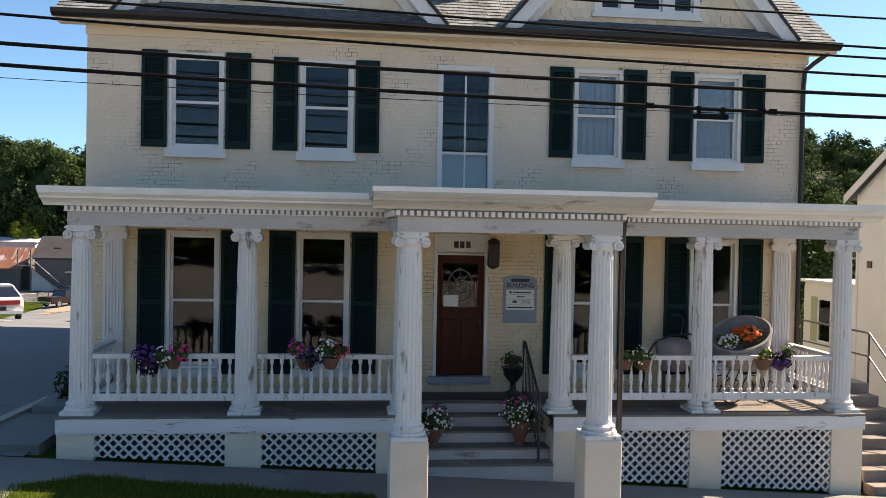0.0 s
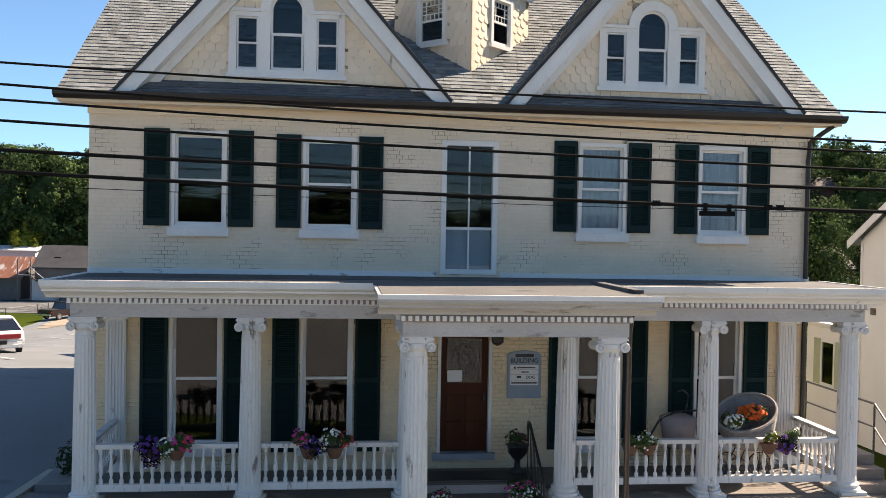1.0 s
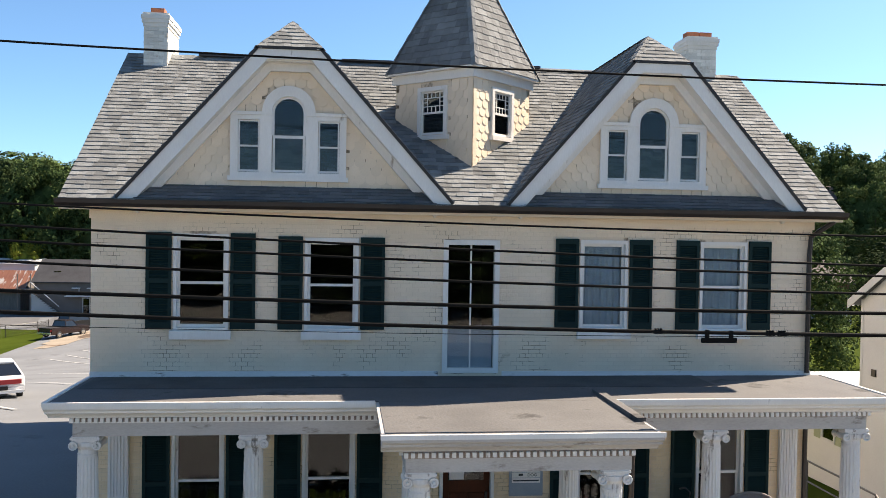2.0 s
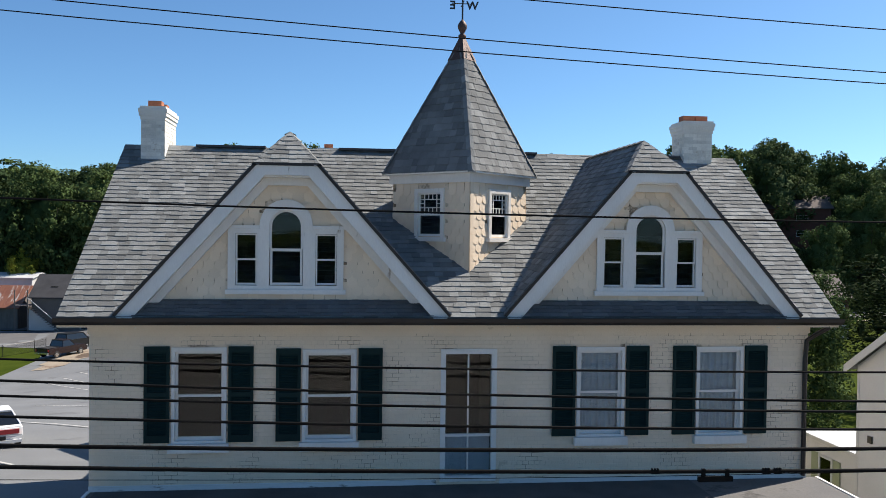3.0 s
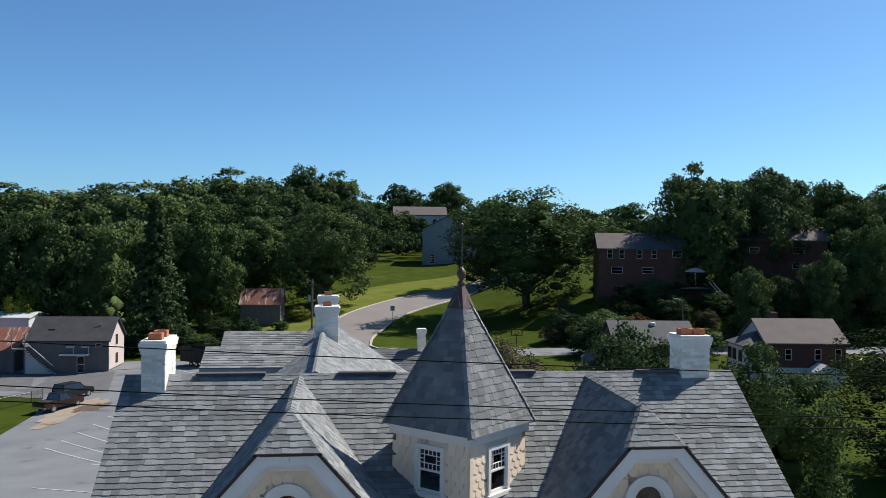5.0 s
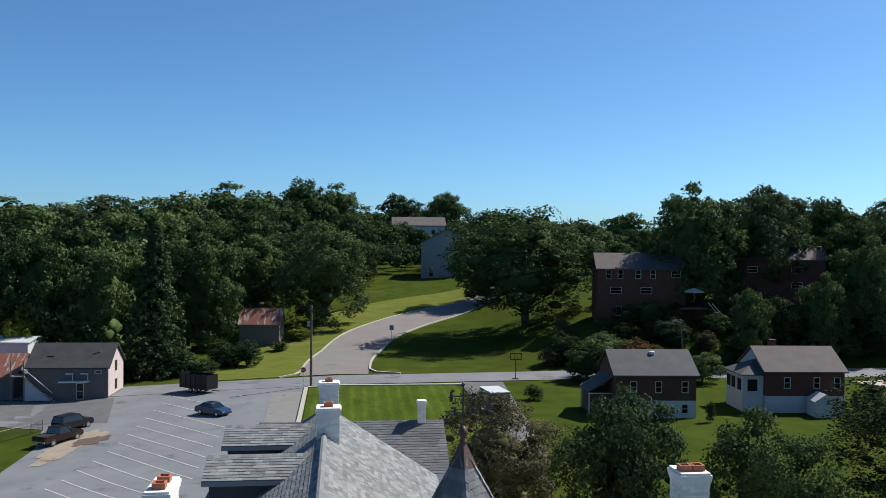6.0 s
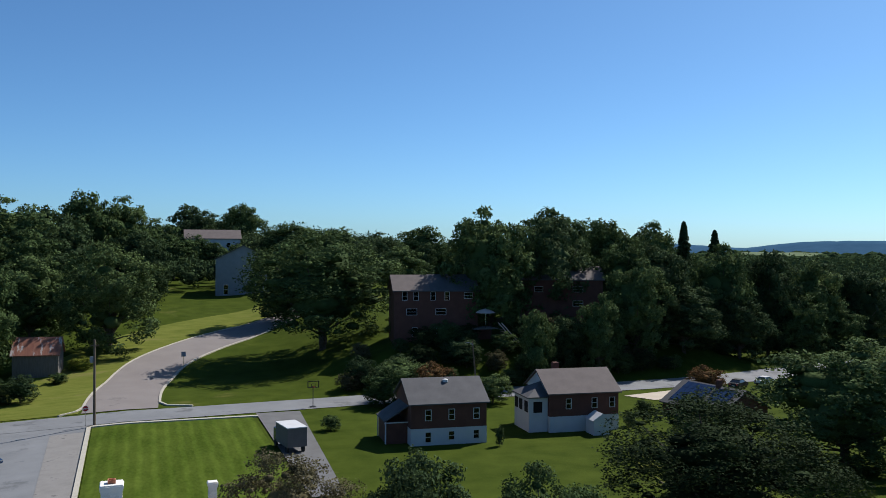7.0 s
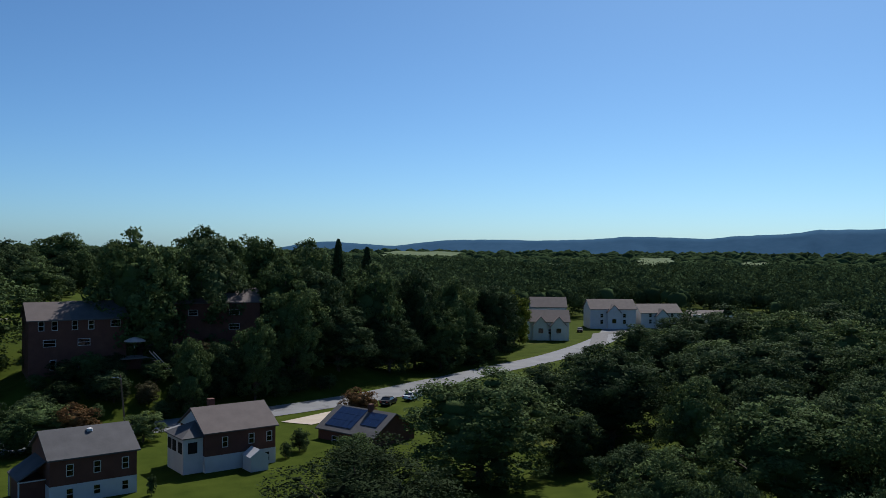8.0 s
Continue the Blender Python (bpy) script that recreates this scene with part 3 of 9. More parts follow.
def ribbon(name, left, right, mat, label, category, lift=0.02, thick=0.0, n=8, kind="structure"):
    """A strip of paving between two edge lines (same number of points), laid on the land."""
    verts, faces = [], []
    rows = []
    for (a, b), (c, d) in zip(zip(left, left[1:]), zip(right, right[1:])):
        for k in range(n):
            t = k / n
            rows.append(((a[0] + (b[0] - a[0]) * t, a[1] + (b[1] - a[1]) * t), (c[0] + (d[0] - c[0]) * t, c[1] + (d[1] - c[1]) * t)))
    rows.append((left[-1], right[-1]))
    m = 6
    for p, q in rows:
        for k in range(m + 1):
            x, y = p[0] + (q[0] - p[0]) * k / m, p[1] + (q[1] - p[1]) * k / m
            verts.append((x, y, land(x, y) + lift))
    for r in range(len(rows) - 1):
        for k in range(m):
            i = r * (m + 1) + k
            faces.append((i, i + 1, i + m + 2, i + m + 1))
    if thick:
        b = len(verts)
        verts += [(x, y, z - thick) for x, y, z in verts]
        for r in range(len(rows) - 1):
            i, j = r * (m + 1), r * (m + 1) + m
            faces += [(i, i + m + 1, b + i + m + 1, b + i), (j, b + j, b + j + m + 1, j + m + 1)]
        e = (len(rows) - 1) * (m + 1)
        for k in range(m):
            faces += [(k, b + k, b + k + 1, k + 1), (e + k, e + k + 1, b + e + k + 1, b + e + k)]
    return tagged(raw(name, verts, faces, mat, smooth=not thick), label, category, kind=kind)


def arc(points, n=6):
    """Rounded line through points (Catmull-Rom)."""
    out = []
    p = [points[0]] + list(points) + [points[-1]]
    for i in range(1, len(p) - 2):
        for k in range(n):
            t = k / n
            out.append(tuple(0.5 * (2 * p[i][c] + (p[i + 1][c] - p[i - 1][c]) * t + (2 * p[i - 1][c] - 5 * p[i][c] + 4 * p[i + 1][c] - p[i + 2][c]) * t * t + (3 * p[i][c] - p[i - 1][c] - 3 * p[i + 1][c] + p[i + 2][c]) * t ** 3) for c in (0, 1)))
    out.append(tuple(points[-1]))
    return out


def offset(line, d):
    """The line moved d metres to its left."""
    out = []
    for i, p in enumerate(line):
        a, b = line[max(i - 1, 0)], line[min(i + 1, len(line) - 1)]
        t = Vector((b[0] - a[0], b[1] - a[1])).normalized()
        out.append((p[0] - t.y * d, p[1] + t.x * d))
    return out
# ---- the house: shell ----
HX0, HX1, HY = -4.5, 8.57, 15.6
EAVE_Y, EAVE_Z, RIDGE_Y, RIDGE_Z = 15.2, 7.3, 19.75, 10.6
ROOF_X0, ROOF_X1 = -4.92, 8.95
PITCH = (RIDGE_Z - EAVE_Z) / (RIDGE_Y - EAVE_Y)
FLOOR_Z = 0.82
house = thing("house", "cream painted brick two-storey house with grey shingle roof and corner turret", "house")

# openings of the front wall: x0, x1, z0, z1
UP = [(-3.12, -2.18, 5.06, 6.74), (-0.87, 0.08, 5.06, 6.7), (4.1, 5.0, 5.08, 6.73), (6.38, 7.29, 5.08, 6.73)]
MID = (1.62, 2.58, 4.3, 6.7)
LOW = [(-3.12, -2.22, 1.22, 3.63), (-0.87, 0.06, 1.22, 3.64), (4.1, 4.98, 1.22, 3.66), (6.38, 7.3, 1.22, 3.65)]
DOOR = (1.58, 2.57, 1.02, 3.66)
HOLES = UP + [MID] + LOW + [DOOR]

wall_front = part("wall", wall_with_holes(HX0, HX1, -0.9, 7.25, HOLES, HY + 0.004, HY + 0.34), "mortar", house, "cream painted front brick wall")
part("wall", boxes((HX0, HX0 + 0.34, HY + 0.345, 24.0, -1.2, 7.25)), "brick_paint", house)
# Unseen side wall, coloured white so its bounce on the neighbour stays neutral.
part("wall", boxes((HX1 - 0.34, HX1, HY + 0.345, 24.0, -1.8, 7.25)), "siding_white", house)
part("wall", boxes((HX0, HX1, 24.0, 24.3, -1.8, 7.25)), "brick_paint", house)
for s, x in ((1, HX0), (-1, HX1)):
    bm = bmesh.new()
    prism(bm, [(x, EAVE_Y + 0.35, 7.25), (x, 24.0, 7.25), (x, RIDGE_Y, RIDGE_Z - 0.15)], (s * 0.3, 0, 0))
    part("gable_end", bm, "brick_paint", house)
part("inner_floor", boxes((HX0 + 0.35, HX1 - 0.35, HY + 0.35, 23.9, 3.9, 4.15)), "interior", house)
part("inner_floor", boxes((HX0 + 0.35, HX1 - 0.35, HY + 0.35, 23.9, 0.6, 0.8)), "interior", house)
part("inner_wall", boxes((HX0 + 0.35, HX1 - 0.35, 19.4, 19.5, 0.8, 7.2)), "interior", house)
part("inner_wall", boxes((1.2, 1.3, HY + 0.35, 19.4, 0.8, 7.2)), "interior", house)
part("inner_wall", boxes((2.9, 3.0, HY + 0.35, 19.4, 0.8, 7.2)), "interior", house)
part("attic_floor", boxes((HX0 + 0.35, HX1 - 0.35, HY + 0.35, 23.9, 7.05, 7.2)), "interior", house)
# plain frieze under the eave and the flashing along the porch roof
part("frieze_board", boxes((HX0 - 0.02, HX1 + 0.02, HY - 0.035, HY, 6.98, 7.25)), "brick_paint", house)
part("flashing", boxes((HX0, MID[0] - 0.1, HY - 0.03, HY, 4.2, 4.34), (MID[1] + 0.1, HX1, HY - 0.03, HY, 4.2, 4.33)), "flake", house, "pale blue-white painted flashing strip")

# ---- main roof ----
front_slope = [(ROOF_X0, EAVE_Y, EAVE_Z), (ROOF_X1, EAVE_Y, EAVE_Z), (ROOF_X1, RIDGE_Y, RIDGE_Z), (ROOF_X0, RIDGE_Y, RIDGE_Z)]
bm = bmesh.new()
down = Vector((0, 0, -0.09))
prism(bm, front_slope, down)
prism(bm, [(ROOF_X0, RIDGE_Y, RIDGE_Z), (ROOF_X1, RIDGE_Y, RIDGE_Z), (ROOF_X1, 24.3, EAVE_Z), (ROOF_X0, 24.3, EAVE_Z)], down)
roof = part("roof", bm, "deck", house, "grey asphalt shingle main roof")
shingled("shingle_course", [front_slope], roof, exposure=0.143, width=0.2, seed=3)
shingled("shingle_course", [[(ROOF_X1, 24.3, EAVE_Z), (ROOF_X0, 24.3, EAVE_Z), (ROOF_X0, RIDGE_Y, RIDGE_Z), (ROOF_X1, RIDGE_Y, RIDGE_Z)]], roof, exposure=0.2, width=0.5, seed=4)
bm = bmesh.new()
x = ROOF_X0
rng = random.Random(5)
while x < ROOF_X1 - 0.2:
    z = RIDGE_Z + 0.018 + rng.uniform(0, 0.012)
    prism(bm, [(x, RIDGE_Y - 0.15, z - 0.11), (x, RIDGE_Y, z), (x, RIDGE_Y + 0.15, z - 0.11), (x, RIDGE_Y, z - 0.03)], (0.235, 0, 0))
    x += 0.24
part("ridge_cap", bm, "shingle", roof)
for a, b in ((-3.4, -1.9), (-0.3, 1.0), (3.3, 4.2), (6.6, 7.6)):
    part("ridge_vent", boxes((a, b, RIDGE_Y - 0.12, RIDGE_Y + 0.12, RIDGE_Z + 0.0, RIDGE_Z + 0.05)), "slate_roof", roof, "dark ridge vent strip")
part("rake_board", boxes((ROOF_X0 + 0.02, ROOF_X0 + 0.06, EAVE_Y, EAVE_Y + 0.02, EAVE_Z - 0.12, EAVE_Z - 0.02)), "white", house)
# gutter and boxed eave
bm = bmesh.new()
prof = [(EAVE_Y - 0.13, EAVE_Z + 0.0), (EAVE_Y - 0.12, EAVE_Z - 0.07), (EAVE_Y - 0.05, EAVE_Z - 0.125), (EAVE_Y + 0.02, EAVE_Z - 0.125), (EAVE_Y + 0.02, EAVE_Z - 0.02)]
prism(bm, [(ROOF_X0 - 0.03, y, z) for y, z in prof], (ROOF_X1 - ROOF_X0 + 0.06, 0, 0))
part("gutter", bm, "gutter", house, "dark bronze eave gutter")
part("soffit", boxes((ROOF_X0, ROOF_X1, EAVE_Y + 0.022, HY - 0.04, EAVE_Z - 0.17, EAVE_Z - 0.1)), "brick_paint", house)
bm = bmesh.new()
tube(bm, [(8.8, 15.25, 7.14), (8.62, 15.4, 6.98), (8.5, 15.52, 6.85), (8.48, 15.53, 6.5), (8.48, 15.53, 4.3)], 0.045, 8)
part("downpipe", bm, "gutter", house, "dark bronze rainwater pipe")
bm = bmesh.new()
tube(bm, [(8.48, 15.53, 4.15), (8.48, 15.53, 0.85)], 0.045, 8)
part("downpipe", bm, "gutter", house, "dark bronze rainwater pipe")

# ---- front cross gables with clipped tops ----
GABLES = [(-1.15, 2.86), (5.44, 2.78)]
G_FRONT, G_WALL, G_CLIP, G_APEX = 15.2, 15.58, 9.94, 16.0
G_RIDGE = 10.56


def y_main(z):
    return EAVE_Y + (z - EAVE_Z) / PITCH


SCALE_ME = {}


def scale_mesh(w=0.19, h=0.25, t=0.02):
    """One fish-scale shingle hanging in the xz plane: front towards -y, round lower end."""
    key = (w, h)
    if key in SCALE_ME:
        return SCALE_ME[key]
    r = w / 2 - 0.004
    pts = [(-r, h)] + [(-r * math.cos(math.pi * k / 6), r * 0.8 * (1 - math.sin(math.pi * k / 6))) for k in range(7)] + [(r, h)]
    n = len(pts)
    verts = [(x, -t * (1 - 0.8 * z / h) - 0.002, z) for x, z in pts] + [(x, 0.0, z) for x, z in pts]
    faces = [list(range(n))] + [[(i + 1) % n, i, i + n, (i + 1) % n + n] for i in range(n)]
    me = bpy.data.meshes.new("scale_shingle")
    me.from_pydata(verts, [], [list(reversed(f)) for f in faces])
    me.materials.append(M["scallop"])
    SCALE_ME[key] = me
    return me


def scales(parent, frame_m, inside, u0, u1, v0, v1, holes, w=0.19, step=0.15):
    """Fish-scale shingles over a wall face: frame_m maps (u, 0, v) to the place."""
    me = scale_mesh(w)
    r, row = v0, 0
    while r < v1:
        u = u0 + (w / 2 if row % 2 else 0.0)
        while u < u1:
            c = (u, r + 0.1)
            if inside(*c) and not any(h[0] - 0.02 < c[0] < h[1] + 0.02 and h[2] - 0.05 < c[1] < h[3] - 0.02 for h in holes):
                ob = new("shingle", me)
                ob.parent = parent
                ob.matrix_basis = frame_m @ Matrix.Translation((u, 0, r)) @ Matrix.Rotation(rng.uniform(-0.012, 0.012), 4, "Y")
            u += w
        r += step
        row += 1


def arch_points(cx, z, r, n=14):
    return [(cx - r * math.cos(math.pi * k / n), z + r * math.sin(math.pi * k / n)) for k in range(n + 1)]


def ring_xz(bm, outer, inner, y0, y1):
    """A flat band between two outlines in the xz plane, with depth."""
    n = len(outer)
    o = [[bm.verts.new((x, y, z)) for x, z in outer] for y in (y0, y1)]
    i = [[bm.verts.new((x, y, z)) for x, z in inner] for y in (y0, y1)]
    for k in range(n - 1):
        bm.faces.new((o[0][k], o[0][k + 1], i[0][k + 1], i[0][k]))
        bm.faces.new((o[1][k], i[1][k], i[1][k + 1], o[1][k + 1]))
        bm.faces.new((o[0][k], o[1][k], o[1][k + 1], o[0][k + 1]))
        bm.faces.new((i[0][k], i[0][k + 1], i[1][k + 1], i[1][k]))
    for k in (0, n - 1):
        bm.faces.new((o[0][k], i[0][k], i[1][k], o[1][k]))


def sash(parent, x0, x1, z0, z1, y, rail, frame=0.045, depth=0.035, split=0.5, bars=()):
    """One double-hung unit: upper and lower sash frames and their panes."""
    zm = z0 + (z1 - z0) * split
    for name, a, b, yy in (("lower_sash", z0, zm + rail / 2, y), ("upper_sash", zm - rail / 2, z1, y - 0.03)):
        f = frame
        part(name, framed((x0, x1, a, b), (f, f * 1.3 if name == "lower_sash" else rail, rail if name == "lower_sash" else f), yy, yy + depth), "white", parent)
        pane = part("pane", boxes((x0 + f, x1 - f, yy + 0.012, yy + 0.016, a + 0.02, b - 0.02)), "glass", parent)
        pane.visible_shadow = False


def gable(cx, half):
    sx = (G_RIDGE - 7.35) / half
    k = (G_RIDGE - G_CLIP) / sx
    fy = y_main(7.35)
    left = [(cx - half, G_FRONT, 7.35), (cx - half, fy + 0.05, 7.35), (cx, y_main(G_RIDGE) + 0.1, G_RIDGE), (cx, G_APEX, G_RIDGE), (cx - k, G_FRONT, G_CLIP)]
    right = [(2 * cx - x, y, z) for x, y, z in left]
    hip = [(cx - k, G_FRONT, G_CLIP), (cx + k, G_FRONT, G_CLIP), (cx, G_APEX, G_RIDGE)]
    bm = bmesh.new()
    for o in (left, right, hip):
        prism(bm, o, (0, 0, -0.08))
    groof = part("gable_roof", bm, "deck", house, "grey shingle cross gable roof with clipped peak")
    shingled("shingle_course", [left, right, hip], groof, exposure=0.143, width=0.2, seed=int(cx * 10) + 40)
    # ridge and hip caps
    bm = bmesh.new()
    for p, q in (((cx, G_APEX, G_RIDGE), (cx, y_main(G_RIDGE), G_RIDGE)), ((cx - k, G_FRONT, G_CLIP), (cx, G_APEX, G_RIDGE)), ((cx + k, G_FRONT, G_CLIP), (cx, G_APEX, G_RIDGE))):
        p, q = Vector(p), Vector(q)
        d = (q - p).normalized()
        s = d.cross(Vector((0, 0, 1))).normalized()
        n = int((q - p).length / 0.16)
        for i in range(n):
            a = p + d * (i * (q - p).length / n) + Vector((0, 0, 0.02 + 0.008 * (i % 2)))
            prism(bm, [a - s * 0.1 - Vector((0, 0, 0.055)), a, a + s * 0.1 - Vector((0, 0, 0.055)), a - Vector((0, 0, 0.03))], d * 0.15)
    part("hip_cap", bm, "shingle", groof)
    # black drip edge, then the white rake boards and their soffits
    bm = bmesh.new()
    for s in (-1, 1):
        foot, clip = Vector((cx + s * half, 0, 7.35)), Vector((cx + s * k, 0, G_CLIP))
        d = (clip - foot).normalized()
        inn = Vector((-s * abs(d.z), 0, -abs(d.x)))
        for tgt, y, w, a, b, t in ((bm, G_FRONT - 0.03, 0.03, -0.0, 0.05, 0.05), ("rake_board", G_FRONT - 0.005, 0.06, 0.05, 0.27, 0), ("soffit", G_FRONT + 0.06, 0.31, 0.24, 0.27, 0), ("moulding", G_WALL - 0.12, 0.11, 0.27, 0.4, 0)):
            p0, p1 = foot + inn * a, clip + inn * a
            p0.y = p1.y = y
            own = isinstance(tgt, str)
            tb = bmesh.new() if own else tgt
            beam(tb, p0, p1, inn, b - a, (0, 1, 0), w)
            if own:
                part(tgt, tb, "white", groof)
    zb = G_CLIP
    box(bm, cx - k - 0.03, cx + k + 0.03, G_FRONT - 0.03, G_FRONT, zb - 0.035, zb + 0.01)
    part("peak_board", boxes((cx - k - 0.02, cx + k + 0.02, G_FRONT - 0.007, G_FRONT + 0.055, zb - 0.2, zb - 0.036)), "white", groof, "white painted board under the clipped peak")
    part("soffit", boxes((cx - k + 0.02, cx + k - 0.02, G_FRONT + 0.058, G_WALL - 0.02, zb - 0.23, zb - 0.2)), "white", groof)
    part("moulding", boxes((cx - k + 0.1, cx + k - 0.1, G_WALL - 0.125, G_WALL - 0.012, zb - 0.36, zb - 0.23)), "white", groof)
    part("drip_edge", bm, "gutter", groof)
    # wall face
    wall = bmesh.new()

    def edge(z):
        return (G_RIDGE - z) / sx - 0.15
    HO = [(cx - 0.89, cx - 0.52, 7.83, 8.74), (cx - 0.31, cx + 0.27, 7.83, 9.16), (cx + 0.49, cx + 0.86, 7.83, 8.74)]
    trap = [(cx - edge(7.3), 7.3), (cx + edge(7.3), 7.3), (cx + edge(G_CLIP - 0.06), G_CLIP - 0.06), (cx - edge(G_CLIP - 0.06), G_CLIP - 0.06)]
    for xa, xb, za, zb2 in holed(cx - half, cx + half, 7.3, G_CLIP - 0.06, HO):
        q = clip_poly([(xa, za), (xb, za), (xb, zb2), (xa, zb2)], trap)
        if len(q) > 2 and abs(area2(q)) > 0.001:
            prism(wall, [(u, G_WALL, v) for u, v in q], (0, 0.12, 0))
    gwall = part("gable_wall", wall, "mortar", house, "cream scale-shingled gable wall")
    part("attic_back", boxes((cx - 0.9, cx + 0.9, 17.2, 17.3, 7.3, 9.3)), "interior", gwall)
    scales(gwall, Matrix.Translation((0, G_WALL, 0)), lambda u, v: abs(u - cx) < edge(v) - 0.02 and v < G_CLIP - 0.2, cx - half, cx + half, 7.5, G_CLIP, [(cx - 1.0, cx + 0.97, 7.7, 8.86), (cx - 0.46, cx + 0.42, 8.8, 9.34)])
    # triple window with an arched middle light
    w = part("window", boxes((cx - 1.06, cx + 1.02, G_WALL - 0.09, G_WALL, 7.68, 7.76)), "white", house, "white triple attic window with arched middle light")
    gw, gv = G_WALL - 0.06, G_WALL + 0.02
    for xa, xb in ((cx - 1.02, cx - 0.89), (cx - 0.52, cx - 0.31), (cx + 0.27, cx + 0.49), (cx + 0.86, cx + 0.98)):
        part("jamb", boxes((xa, xb, gw, gv, 7.76, 8.82)), "white", w)
    for xa, xb in ((cx - 0.89, cx - 0.52), (cx + 0.49, cx + 0.86)):
        part("head", boxes((xa, xb, gw, gv, 8.74, 8.82)), "white", w)
        part("apron", boxes((xa, xb, gw + 0.005, gv, 7.76, 7.83)), "white", w)
    part("apron", boxes((cx - 0.31, cx + 0.27, gw + 0.005, gv, 7.76, 7.83)), "white", w)
    for xa, xb in ((cx - 1.05, cx - 0.482), (cx + 0.442, cx + 1.01)):
        part("cap", boxes((xa, xb, G_WALL - 0.08, G_WALL, 8.821, 8.88)), "white", w)
    mc = cx - 0.02
    bm = bmesh.new()
    ring_xz(bm, [(mc - 0.46, 8.821)] + arch_points(mc, 8.88, 0.46) + [(mc + 0.46, 8.82)], [(mc - 0.29, 8.82)] + arch_points(mc, 8.87, 0.29) + [(mc + 0.29, 8.82)], G_WALL - 0.075, G_WALL + 0.02)
    part("arch", bm, "white", w)
    for a, b in ((cx - 0.885, cx - 0.525), (cx + 0.495, cx + 0.855)):
        sash(w, a, b, 7.84, 8.735, G_WALL + 0.0, 0.03, 0.026)
    a, b = cx - 0.3, cx + 0.26
    part("lower_sash", boxes((a, a + 0.04, G_WALL, G_WALL + 0.03, 7.84, 8.45), (b - 0.04, b, G_WALL, G_WALL + 0.03, 7.84, 8.45), (a, b, G_WALL - 0.002, G_WALL + 0.032, 7.84, 7.88), (a, b, G_WALL - 0.012, G_WALL + 0.03, 8.43, 8.48)), "white", w)
    bm = bmesh.new()
    ring_xz(bm, [(mc - 0.29, 8.48)] + arch_points(mc, 8.87, 0.29) + [(mc + 0.29, 8.48)], [(mc - 0.25, 8.48)] + arch_points(mc, 8.87, 0.25) + [(mc + 0.25, 8.48)], G_WALL - 0.02, G_WALL + 0.02)
    part("upper_sash", bm, "white", w)
    p = part("pane", boxes((a + 0.03, b - 0.03, G_WALL + 0.01, G_WALL + 0.014, 7.86, 9.16)), "glass", w)
    p.visible_shadow = False


for cx, half in GABLES:
    gable(cx, half)
    # Darker shingle strip over the slope: the shade below each gable, as colour.
    za, zb, ya, yb = EAVE_Z + 0.022, EAVE_Z + 0.022 + (G_WALL - 0.04 - EAVE_Y) * PITCH, EAVE_Y, G_WALL - 0.04
    shingled("apron_course", [[(cx - half + 0.3, ya, za), (cx + half - 0.3, ya, za), (cx + half - 0.55, yb, zb), (cx - half + 0.55, yb, zb)]], roof, "dark slate-blue apron shingles, shade put in their colour", 0.1, 0.2, int(cx * 10) + 60, "shingle_dark")

# ---- corner-on turret ----
TX, TY, TB, TE = 2.17, 17.61, 1.36, 1.58  # centre, half diagonals of body and eave
T_EAVE, T_TOP = 9.95, 12.72
cor = [(TX, TY - TB), (TX + TB, TY), (TX, TY + TB), (TX - TB, TY)]
T_SIDE = TB * math.sqrt(2)


def face_frame(a, b, z=0.0):
    """Frame of a turret face from corner a to b: u along it, -y outward."""
    d = Vector((b[0] - a[0], b[1] - a[1], 0)).normalized()
    return Matrix(((d.x, -d.y, 0, a[0]), (d.y, d.x, 0, a[1]), (0, 0, 1, z), (0, 0, 0, 1)))


bm = bmesh.new()
T_WIN = (T_SIDE / 2 - 0.3, T_SIDE / 2 + 0.27, 8.72, 9.56)
for i, (a, b) in enumerate(((cor[3], cor[0]), (cor[0], cor[1]), (cor[1], cor[2]), (cor[2], cor[3]))):
    fm = face_frame(a, b)
    bm = wall_with_holes(0.0, T_SIDE, 7.6, T_EAVE - 0.02, [T_WIN] if i < 2 else [], 0.0, 0.1, fm)
    if i == 0:
        turret = part("turret", bm, "mortar", house, "cream scale-shingled square turret set corner-on")
    else:
        part("turret_wall", bm, "mortar", turret)
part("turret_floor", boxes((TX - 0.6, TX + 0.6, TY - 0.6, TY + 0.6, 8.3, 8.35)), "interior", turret)
